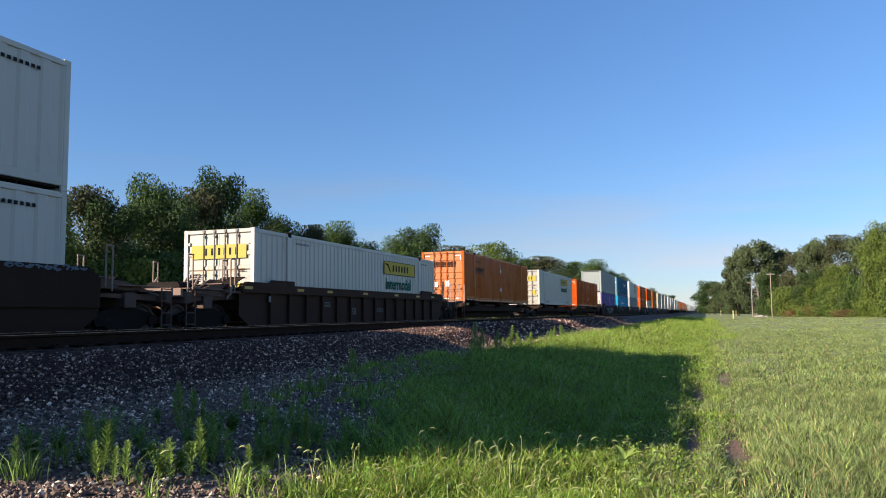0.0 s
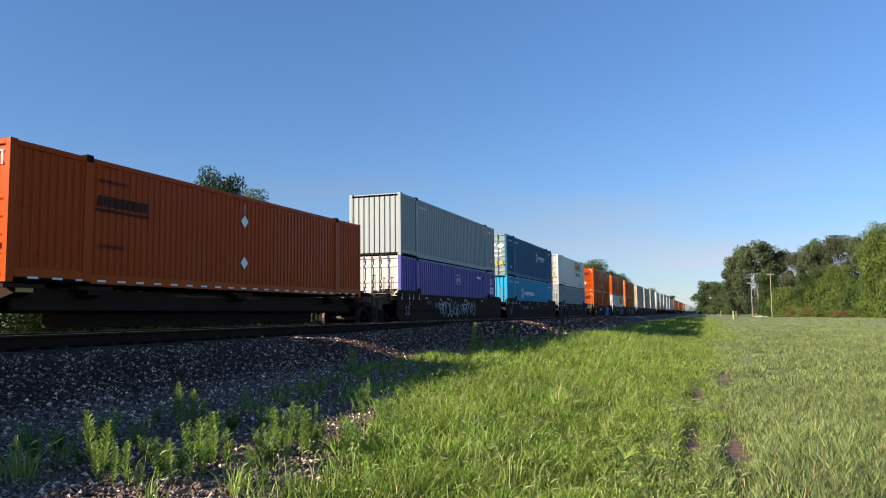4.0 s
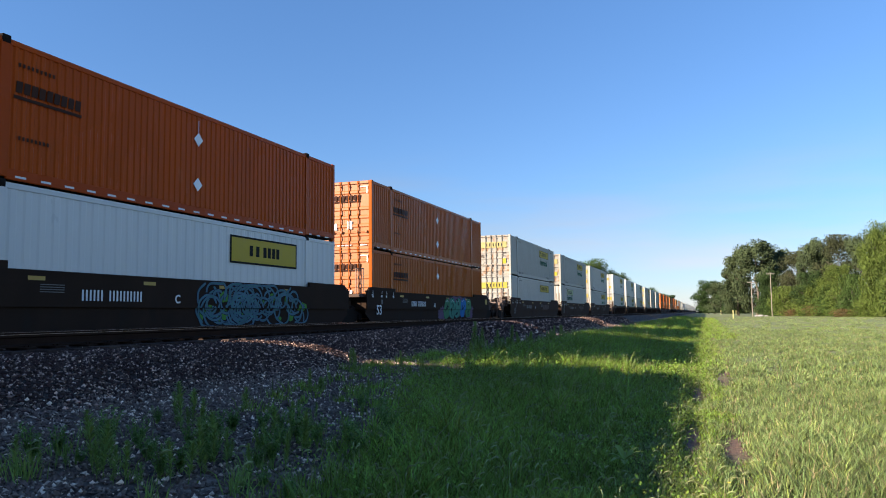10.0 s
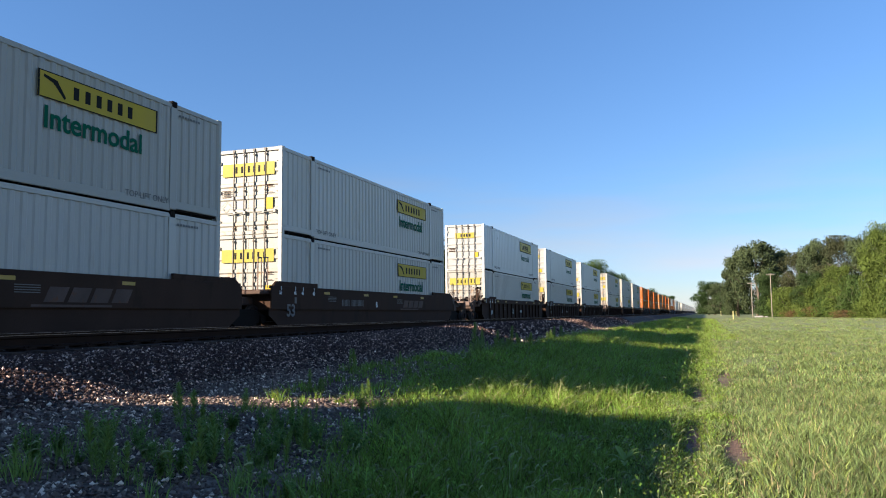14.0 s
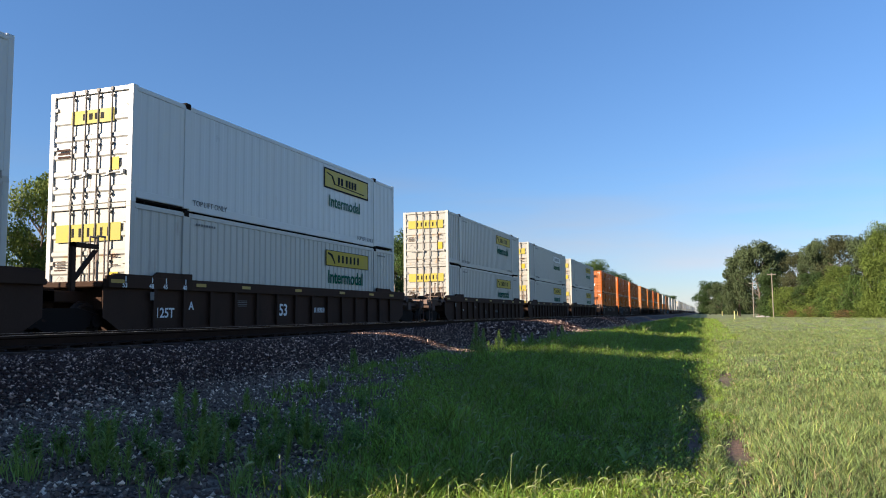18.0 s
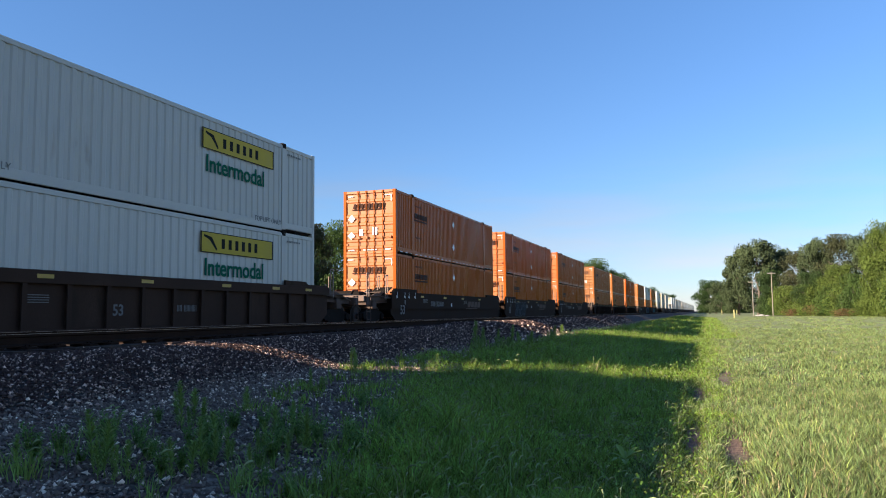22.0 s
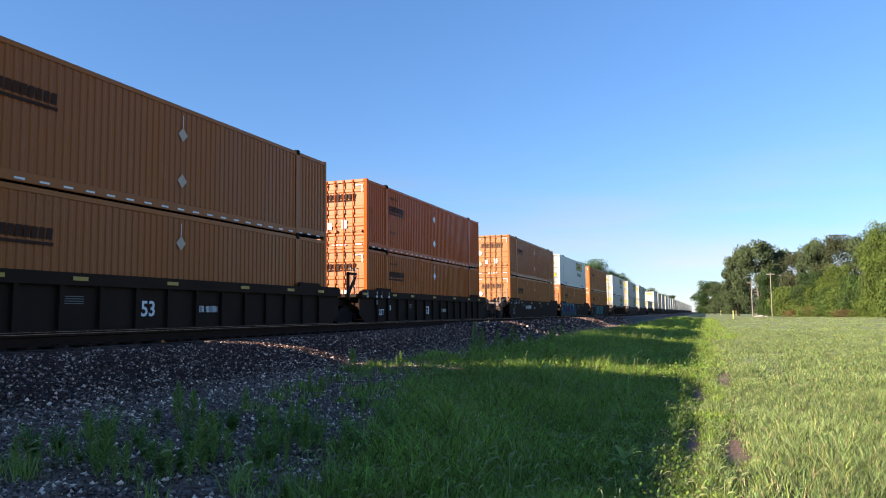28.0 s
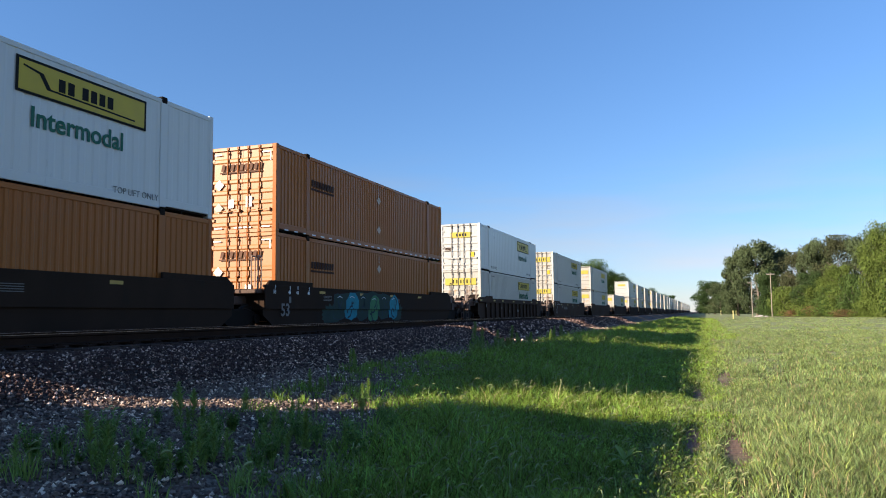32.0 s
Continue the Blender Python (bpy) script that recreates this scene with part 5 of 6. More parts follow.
# start along the line, upper box, lower box, wagon kind, first of its wagon, last, extras
FRONT_CARS = [
    (-46.6, "white", "white", "smooth", 1, 0, {}), (-27.1, "white", "white", "smooth", 0, 0, {}),
    (-3.55, "white_plain", "white_plain", "smooth", 0, 1, dict(art=(1, ("dusk", "dusk"), 14.5, 16.6, 1.50, 1.61))),
    (19.80, None, "white", "ribbed", 1, 1, {}),
    (41.06, "amber", None, "spine", 1, 0, {}), (61.70, "white", None, "spine", 0, 0, {}), (80.9, "orange", None, "spine", 0, 1, {}),
    (101.30, "grey", "purple", "knobbed", 1, 0, dict(art=(2, ("slate", "pale", "pale"), 4.6, 11.0, 0.25, 1.40))),
    (120.70, "teal_dark", "teal", "knobbed", 0, 0, dict(letter="C")),
    (140.18, "white_new", "blue_grey", "knobbed", 0, 1, dict(number_at=10.4, letter="B", art=(3, ("slate", "pale"), 15.0, 16.3, 0.5, 1.2))),
    (163.80, "orange", "orange", "smooth", 1, 0, dict(ink=white_ink, letter="B", art=("letters", 4, 10.55, 13.2, 0.2, 1.36, ("azure", "sky", "violet", "azure"), "pale", "blue"))),
    (183.27, "orange", "white_panel", "smooth", 0, 0, dict(ink=white_ink, letter="C", art=("tangle", 5, 7.9, 14.0, 0.22, 1.40, ("dusk_blue", "grass_green", "jade"), "black"))),
    (202.76, "amber", "amber", "smooth", 0, 1, dict(ink=white_ink, letter="A", art=("letters", 6, 8.6, 13.3, 0.2, 1.38, ("leek", "jade", "jade", "azure", "leek"), "black", "mauve"))),
]
MIDDLE_CARS = [
    (226.42, "white_old", "white_band", "dark_brown", 1, 0, dict(letter="A", emblem=10.0)),
    (246.0, "white_old", "white_faded", "dark_brown", 0, 0, dict(letter="C", emblem=10.0)),
    (265.45, "white", "white", "dark_brown", 0, 1, dict(letter="B", emblem=10.0)),
    (289.35, "white_new", "white", "ribbed", 1, 0, dict(letter="B", tall=True, ink=white_ink)), (308.80, "white_new", "white", "ribbed", 0, 0, dict(letter="C", tall=True, ink=white_ink)),
    (328.30, "white_new", "white", "ribbed", 0, 1, dict(letter="A", tall=True, ink=white_ink, red=True)),
    (351.92, "white", "white", "ribbed", 1, 0, dict(letter="A")), (371.38, "white_clear", "white", "ribbed", 0, 0, dict(letter="C")), (390.89, "white", "white", "ribbed", 0, 1, dict(letter="B")),
    (414.46, "amber", "amber", "smooth", 1, 0, dict(letter="A", emblem=10.0)), (433.90, "red_orange", "amber", "smooth", 0, 0, dict(letter="C", emblem=10.0, art=("outlines", 8, 2.0, 5.3, 0.24, 1.30, ("black", "black", "black", "black"), "dusk"))),
    (453.38, "amber", "amber", "smooth", 0, 1, dict(letter="B", emblem=10.0)),
]
REAR_CARS = [
    (477.25, "tan", "tan", "ribbed_black", 1, 0, dict(letter="A")), (496.45, "tan", "tan", "ribbed_black", 0, 0, dict(letter="C", tall=True, ink=white_ink)), (516.10, "red_orange", "amber", "ribbed_black", 0, 1, dict(letter="B", tall=True, ink=white_ink)),
    (539.96, "tan", "tan", "smooth", 1, 0, dict(letter="A", ink=white_ink, faded=True)), (559.44, "white_new", "tan", "smooth", 0, 0, dict(letter="C", art=("fading", 9, -0.3, 7.6, 0.2, 1.42, ("lagoon", "moss", "plum", "black"), "mauve"))),
    (578.93, "tan", "tan", "smooth", 0, 1, dict(letter="B", art=("letters", 10, 3.7, 9.8, 0.25, 1.36, ("moss", "teal", "moss", "leek", "moss", "teal"), "murk", "moss"))),
    (602.29, "white_new", "white", "ribbed", 1, 1, {}), (625.9, "white", "white", "dark_brown", 1, 1, {}), (649.5, "white", "white", "dark_brown", 1, 1, {}), (673.1, None, "white", "smooth", 1, 1, {}),
]
FLOOR = 1.31  # where the lower boxes stand
SPEED = 17.435


def train():
    y = 696.8
    rows = FRONT_CARS + MIDDLE_CARS + REAR_CARS
    for i in range(27):
        rows.append((y, "white_new" if i % 4 == 0 else "white", "white", "smooth", i % 3 == 0, i % 3 == 2, {}))
        y += 23.6 if i % 3 == 2 else 19.5
    for at, upper, lower, kind, first, last, extra in rows:
        full = at < 640
        if kind == "spine":
            w = spine_car(first, last)
        else:
            w = well_car(kind, bool(first), bool(last), full=full, **extra)
        MOVERS.append((w, TRAIN_X, at, TRAIN_RAIL))
        lift = 0.08 if kind == "ribbed" and 280 < at < 340 else 0.0  # these three ride a little higher
        for style, z in ((lower, FLOOR + lift), (upper, 2.22 if kind == "spine" else FLOOR + HIGH + lift)):
            if style:
                MOVERS.append((container(style, full, front=style in ("grey", "teal") or (at == 246.0 and style == lower and z < 2)), TRAIN_X, at, z))


train()


# ---- grass ----
def blades(rng, x, y, z, height, width, lean):
    """Bent two-part blades: five points and three faces each (two quads' worth of triangles)."""
    n = len(x)
    a = rng.random(n) * math.tau
    b = rng.random(n) * math.tau
    dx, dy = np.cos(a) * width / 2, np.sin(a) * width / 2
    lx, ly = np.cos(b) * lean * height, np.sin(b) * lean * height
    p = np.empty((n, 5, 3))
    for i, (s, k, h) in enumerate(((-1, 0, -0.03), (1, 0, -0.03), (-0.8, 0.35, 0.58), (0.8, 0.35, 0.58), (0, 1, 0.94))):
        p[:, i, 0], p[:, i, 1], p[:, i, 2] = x + dx * s + lx * k, y + dy * s + ly * k, z + height * h
    f = np.array([(0, 1, 3), (0, 3, 2), (2, 3, 4)])
    return p.reshape(-1, 3), (f[None] + 5 * np.arange(n)[:, None, None]).reshape(-1, 3), p[:, 4], np.stack([lx, ly], -1)


def leaflets(rng, x, y, z, size, tilt=0.7):
    """Small loose leaves of low plants: one four-cornered face each, tilted at random."""
    n = len(x)
    a = rng.random(n) * math.tau
    u = np.stack([np.cos(a), np.sin(a), rng.normal(0, tilt, n)], -1)
    w = np.stack([-np.sin(a), np.cos(a), rng.normal(0, tilt, n)], -1) * 0.42
    o = np.stack([x, y, z], -1)
    s = np.asarray(size)[:, None]
    p = np.stack([o - u * s * 0.5, o + w * s, o + u * s * 0.6, o - w * s], 1).reshape(-1, 3)
    return p, np.arange(n * 4).reshape(-1, 4)


BARE = ((0.24, 8.75, 0.125, 1.35), (-0.20, 9.3, 0.09, 1.35), (-0.19, 14.3, 0.11, 1.3), (0.30, 17.4, 0.14, 1.7), (1.18, 24.2, 0.26, 1.3), (0.69, 9.3, 0.07, 0.35), (0.86, 12.3, 0.09, 0.5), (0.2, 6.2, 0.10, 0.5))


def rut(x, y):
    """How worn the grass is: bare spots along two old wheel ruts."""
    w = np.zeros(len(x))
    for bx, by, rx, ry in BARE:
        w = np.maximum(w, np.exp(-(((x - bx) / rx) ** 2 + ((y - by) / ry) ** 2) ** 2))
    return np.maximum(w, 0.35 * np.maximum(np.exp(-((x - 0.3) / 0.2) ** 2), np.exp(-((x + 0.7) / 0.2) ** 2)))


def trodden(x, y):
    """Lower grass round the bare spots."""
    w = np.zeros(len(x))
    for bx, by, rx, ry in BARE[:4]:
        w = np.maximum(w, np.exp(-(((x - bx) / (rx * 1.6)) ** 2 + ((y - by + 0.4) / (ry * 1.4)) ** 2) ** 2))
    return 1 - 0.75 * w


def gather(rng, x, y, each, spread):
    """Draw blades together into tufts; the share of height that each tuft has."""
    n = len(x)
    k = rng.integers(0, max(1, n // each), n)
    x2, y2 = x[k] + rng.normal(size=n) * spread, y[k] + rng.normal(size=n) * spread
    tall = np.clip(rng.normal(1.0, 0.36, n), 0.40, 1.8)[k]
    return x2, y2, tall


def patchy(x, y, s, k):
    return np.array([noise.noise((a * s, b * s, k)) for a, b in zip(x, y)])


def lies(x, y):
    return np.array([lie(a, b) for a, b in zip(x, y)])


def grass():
    rng = np.random.default_rng(11)
    plots = (  # name, material, count, y range, x from the stones' edge to, height, width, share of dry
        ("tall_grass", leaf_tall, 105000, (4.2, 15), 0.2, (0.13, 0.34), (0.006, 0.013), "tall green foxtail grass on the verge"),
        ("tall_grass", leaf_tall, 95000, (15, 42), 0.4, (0.14, 0.32), (0.009, 0.017), "tall green grass along the stones"),
        ("tall_grass", leaf_tall, 70000, (42, 170), 1.6, (0.16, 0.36), (0.016, 0.036), "tall green grass far along the line"),
        ("tall_grass", leaf_tall, 22000, (-7, 4.3), 0.2, (0.12, 0.30), (0.010, 0.020), "tall green grass beside the viewer"))
    heads = []
    for name, mat, count, (y0, y1), xr, hs, ws, label in plots:
        y = y0 + (y1 - y0) * rng.random(count) ** 1.15
        e = np.array([toe(v) for v in y]) - 0.1
        x = e + (xr + 0.5 * patchy(y, y, 0.6, 2.0) - e) * rng.random(count)
        x, y, tuft = gather(rng, x, y, 30, 0.040 * (1 + y0 / 20) if y0 > 0 else 0.3)
        e = np.array([toe(v) for v in y]) - 0.1
        worn = rut(x, y) * 0.95
        bare = patchy(x, y, 0.9, 3.0)
        near_stone = np.clip((x - e) / 1.3, 0, 1)
        keep = (rng.random(count) > worn) & (rng.random(count) < 0.12 + 0.88 * near_stone) & ((bare > -0.33) | (x > e + 2.4))
        x, y, bare, tuft = x[keep], y[keep], bare[keep], tuft[keep]
        h = tuft * rng.uniform(*hs, len(x)) * (0.8 + 0.5 * (patchy(x, y, 0.35, 9.0) + 0.2)) * trodden(x, y) * (0.55 + 0.45 * np.clip((x - np.array([toe(v) for v in y])) / 1.5, 0, 1))
        h *= 1 - 0.62 * np.clip((x - xr + 2.6) / 2.4, 0, 1)
        h *= 0.72 + 0.75 * np.clip(patchy(x, y, 1.6, 14.0) + 0.25, 0, 1)
        luck = rng.random(len(x))
        dry, light = luck < 0.04, luck > 0.92
        z = lies(x, y)
        for kind, sel, m in ((name, ~dry & ~light, mat), (name, light, leaf_pale), ("dry_grass", dry, leaf_dry)):
            v, f, tip, ln = blades(rng, x[sel], y[sel], z[sel], h[sel], rng.uniform(*ws, sel.sum()), rng.uniform(0.2, 1.15, sel.sum()))
            tagged(new(kind, soup(kind, v, f, m)), label if kind == name else "dry straw-coloured blades among the grass", "grass", kind="stuff")
        if 4 < y0 < 40:
            pick = rng.random(len(x)) < (0.011 if y0 < 15 else 0.009)
            heads.append((x[pick], y[pick], z[pick], h[pick], 0.65 if y0 < 15 else 1.1))
    # tufts standing in the stones
    n = 130
    cx, cy = [], []
    while len(cx) < n:
        y = 6.4 + 12 * rng.random()
        x = max(-6.6, toe(y) - 2.0 * rng.random() ** 1.3) + 0.3
        cx.append(x), cy.append(y)
    k = rng.integers(0, n, 3900)
    rr = rng.uniform(0.03, 0.10, n)
    x = np.array(cx)[k] + rng.normal(size=len(k)) * rr[k]
    y = np.array(cy)[k] + rng.normal(size=len(k)) * rr[k]
    h = rng.uniform(0.07, 0.24, len(k)) * (0.5 + rr[k] * 5)
    v, f, tip, ln = blades(rng, x, y, lies(x, y), h, rng.uniform(0.006, 0.013, len(k)), rng.uniform(0.2, 0.9, len(k)))
    tagged(new("grass_tufts", soup("grass_tufts", v, f, leaf_tall)), "scattered green tufts growing among the stones", "grass", kind="stuff")
    # mown strip to the right of the ruts, and the field beyond
    for count, y0, y1, x1, hs, ws in ((26000, -7, 4.6, 6.0, (0.04, 0.11), (0.010, 0.020)), (135000, 4.5, 16, 5.0, (0.04, 0.125), (0.005, 0.011)), (90000, 16, 60, 14.0, (0.05, 0.115), (0.009, 0.020)), (50000, 60, 190, 42, (0.05, 0.09), (0.03, 0.05))):
        y = y0 + (y1 - y0) * rng.random(count) ** 1.2
        lim = np.minimum(x1, 0.215 * y + 0.7) if y0 > 0 else np.full(count, x1)
        x = -0.7 + (lim + 0.7) * rng.random(count)
        x, y, tuft = gather(rng, x, y, 34, 0.040 * (1 + y0 / 14) if y0 > 0 else 0.3)
        keep = (rng.random(count) > rut(x, y) * 0.97) & (patchy(x, y, 0.9, 21.0) > -0.24 - 0.3 * rng.random(count))
        x, y, tuft = x[keep], y[keep], tuft[keep]
        h = np.minimum(tuft, 1.25) ** 1.6 * rng.uniform(*hs, len(x)) * (1.0 + 0.7 * patchy(x, y, 0.5, 4.0)) * trodden(x, y)
        z = lies(x, y)
        luck = rng.random(len(x))
        dry, light = luck < 0.07, luck > 0.91
        for kind, sel, m, label in (("mown_grass", ~dry & ~light, leaf_short, "short green grass of the mown verge"), ("mown_grass", light, leaf_pale, "pale blades in the mown verge"), ("dry_grass", dry, leaf_dry, "straw-coloured blades in the mown grass")):
            v, f, tip, ln = blades(rng, x[sel], y[sel], z[sel], h[sel], rng.uniform(*ws, sel.sum()), rng.uniform(0.2, 0.95, sel.sum()))
            tagged(new(kind, soup(kind, v, f, m)), label, "grass", kind="stuff")
    # low broad-leaved plants between the blades
    for count, y0, y1, x1, hs, size, shade_only in ((90000, 4.5, 16, 5.0, 0.06, (0.010, 0.022), 0), (90000, 16, 60, 14.0, 0.06, (0.018, 0.038), 0), (70000, 4.6, 16, 0.4, 0.16, (0.012, 0.028), 1), (80000, 16, 45, 0.4, 0.20, (0.020, 0.042), 1)):
        y = y0 + (y1 - y0) * rng.random(count) ** 1.2
        e = np.array([toe(v) for v in y])
        x = e - 0.4 + (x1 - e) * rng.random(count) if shade_only else -0.8 + (np.minimum(x1, 0.215 * y + 0.7) + 0.8) * rng.random(count)
        x, y, tuft = gather(rng, x, y, 16, 0.07 * (1 + y0 / 14))
        e = np.array([toe(v) for v in y])
        keep = (rng.random(count) > rut(x, y) * 0.97) & (patchy(x, y, 1.1, 33.0) > (-0.15 if shade_only else 0.0)) & ((x > e + 0.3) | (rng.random(count) < 0.10))
        x, y, tuft = x[keep], y[keep], tuft[keep]
        z = lies(x, y) + hs * tuft * rng.random(len(x)) * trodden(x, y)
        v, f = leaflets(rng, x, y, z, rng.uniform(*size, len(x)))
        tagged(new("ground_cover", soup("ground_cover", v, f, leaf_tall if shade_only else leaf_short)), "low broad-leaved plants between the grass blades", "plants", kind="stuff")
    # loose clumps of foxtail in the stones by the viewer
    n = 26
    d, s = np.where(np.arange(n) < 16, rng.uniform(5.2, 6.1, n), rng.uniform(6.2, 7.5, n)), rng.uniform(-3.9, -0.6, n)
    cx, cy, rr = -0.327 * d + 0.945 * s, 0.945 * d + 0.327 * s, rng.uniform(0.03, 0.09, n)
    k = rng.integers(0, n, 750)
    x, y = cx[k] + rng.normal(size=len(k)) * rr[k], cy[k] + rng.normal(size=len(k)) * rr[k]
    z, h = lies(x, y), rng.uniform(0.10, 0.26, len(k)) * np.where(np.arange(n) < 16, rng.uniform(0.8, 1.4, n), rng.uniform(0.5, 1.2, n))[k]
    v, f, tip, ln = blades(rng, x, y, z, h, rng.uniform(0.006, 0.012, len(k)), rng.uniform(0.2, 1.0, len(k)))
    tagged(new("grass_clumps", soup("grass_clumps", v, f, weed_leaf)), "yellow-green foxtail clumps among the stones", "grass", kind="stuff")
    pick = rng.random(len(x)) < 0.045
    heads.append((x[pick], y[pick], z[pick], h[pick] * 1.15, 0.9))
    # nodding seed heads on thin stalks
    for x, y, z, h, big in heads:
        n = len(x)
        hh = np.minimum(h * rng.uniform(1.0, 1.3, n) + 0.03, 0.40)
        a = rng.normal(0.7, 0.8, n)
        ring = np.linspace(0, 1, 5)
        vs, fs = [], []
        for i in range(n):
            d = Vector((math.cos(a[i]), math.sin(a[i]), 0))
            stalk, base = hh[i], Vector((x[i], y[i], z[i]))
            ln = rng.uniform(0.05, 0.10)
            side = Vector((-d.y, d.x, 0))
            k = len(vs)
            w = 0.0022 * big
            vs += [base - side * w, base + side * w, base + d * 0.06 + Vector((0, 0, stalk)) + side * w, base + d * 0.06 + Vector((0, 0, stalk)) - side * w]
            fs += [(k, k + 1, k + 2), (k, k + 2, k + 3)]
            for j, t in enumerate(ring):
                c = base + d * (0.06 + ln * t) + Vector((0, 0, stalk + ln * (1.0 * t - 0.85 * t * t)))
                r = (0.003, 0.0085, 0.0085, 0.006, 0.001)[j] * big
                q = len(vs)
                vs += [c + side * r, c + Vector((0, 0, r)), c - side * r, c - Vector((0, 0, r))]
                if j:
                    for m in range(4):
                        fs += [(q - 4 + m, q - 4 + (m + 1) % 4, q + (m + 1) % 4), (q - 4 + m, q + (m + 1) % 4, q + m)]
        tagged(new("seed_heads", soup("seed_heads", vs, fs, seed)), "pale nodding foxtail seed heads above the grass", "grass", kind="stuff")


grass()


def weed(rnd, tall):
    """An upright weed: a stalk ringed all the way up with narrow leaves, packed into a spire at the top."""
    stem, lv = bmesh.new(), bmesh.new()
    lean = Vector((rnd.uniform(-0.12, 0.12), rnd.uniform(-0.12, 0.12), 0))
    rod(stem, (0, 0, -0.03), lean * tall + Vector((0, 0, tall * 0.96)), 0.005, 5, 0.002)
    n = int(95 * tall / 0.5) + 16
    for i in range(n):
        t = 0.12 + 0.88 * (i / n) ** 0.85
        o = lean * tall * t + Vector((0, 0, tall * t))
        a = i * 2.4 + rnd.uniform(-0.3, 0.3)
        ln = 0.105 * (1.0 if t < 0.7 else 1.0 - 2.1 * (t - 0.7)) * rnd.uniform(0.7, 1.25) * (0.55 + tall * 0.8)
        d, s = Vector((math.cos(a), math.sin(a), 0)), Vector((-math.sin(a), math.cos(a), 0))
        w = 0.0095 * rnd.uniform(0.7, 1.3)
        up = rnd.uniform(0.5, 1.1)
        q = o + d * ln * 0.5 + Vector((0, 0, ln * up * 0.7))
        v = [lv.verts.new(c) for c in (o, q + s * w, q - s * w, o + d * ln * 0.95 + Vector((0, 0, ln * (up - 0.1))))]
        lv.faces.new((v[0], v[1], v[2])), lv.faces.new((v[1], v[3], v[2]))
    return mesh("stem", stem, weed_leaf), mesh("leaves", lv, weed_leaf)


def weeds():
    rnd = random.Random(8)
    kinds = [weed(rnd, h) for h in (0.50, 0.46, 0.54, 0.42, 0.36, 0.58)]
    near = ((-4.78, 4.26, 0.27), (-4.86, 4.56, 0.15), (-4.72, 4.67, 0.21), (-4.75, 4.80, 0.13), (-4.48, 4.70, 0.47), (-4.32, 4.62, 0.42), (-4.44, 4.83, 0.29), (-4.09, 4.60, 0.34),
            (-3.75, 4.88, 0.43), (-3.79, 5.09, 0.38), (-4.19, 5.80, 0.52), (-3.82, 5.47, 0.38), (-4.98, 6.36, 0.45), (-4.95, 6.50, 0.47), (-4.83, 6.51, 0.45), (-5.05, 7.59, 0.44),
            (-3.97, 6.44, 0.40), (-3.86, 6.09, 0.33), (-4.05, 6.89, 0.39), (-3.52, 6.18, 0.43), (-3.45, 5.78, 0.31))
    along = ((-6.07, 12.57, 0.45), (-5.03, 13.35, 0.42), (-5.03, 14.03, 0.31), (-5.87, 19.34, 0.72), (-5.90, 19.87, 0.55), (-5.65, 19.61, 0.45), (-5.74, 21.35, 0.56), (-5.83, 22.63, 0.45),
             (-5.70, 22.80, 0.59), (-5.69, 23.59, 0.47), (-5.46, 24.33, 0.52), (-5.31, 24.97, 0.34), (-6.03, 32.94, 0.62), (-3.40, 5.15, 0.26), (-3.98, 4.89, 0.22), (-3.99, 4.65, 0.20),
             (-3.51, 6.55, 0.19), (-3.34, 6.70, 0.22), (-3.92, 8.30, 0.20))
    spots = [(*q, 2) for q in near] + [(x, y, h, 4 if 19 < y < 26 else 2) for x, y, h in along]
    for i in range(26):  # low ones spread through the shaded stones
        y = 5.6 + 9.0 * rnd.random()
        spots.append((toe(y) - 0.1 - 1.3 * rnd.random(), y, rnd.uniform(0.14, 0.30), 2))
    for i in range(16):  # a row along the foot of the bank
        y = rnd.uniform(18.5, 34.0)
        spots.append((toe(y) + rnd.uniform(-0.1, 0.6), y, rnd.uniform(0.3, 0.55), 2))
    for x, y, h, many in spots:
        for k in range(many):
            kind = rnd.choice(kinds)
            s = h / 0.50 * (rnd.uniform(0.45, 0.8) if k else 1.0)
            px, py = x + (rnd.uniform(-0.09, 0.09) if k else 0), y + (rnd.uniform(-0.12, 0.12) if k else 0)
            base = new("weed_plant")
            tagged(base, "leafy green roadside weed growing among the stones", "plant", group="weeds at the edge of the stones")
            base.matrix_basis = Matrix.LocRotScale((px, py, lie(px, py)), Euler((0, 0, rnd.uniform(0, 6.28))), (s, s, s))
            part("stem", kind[0], base), part("leaves", kind[1], base)


weeds()


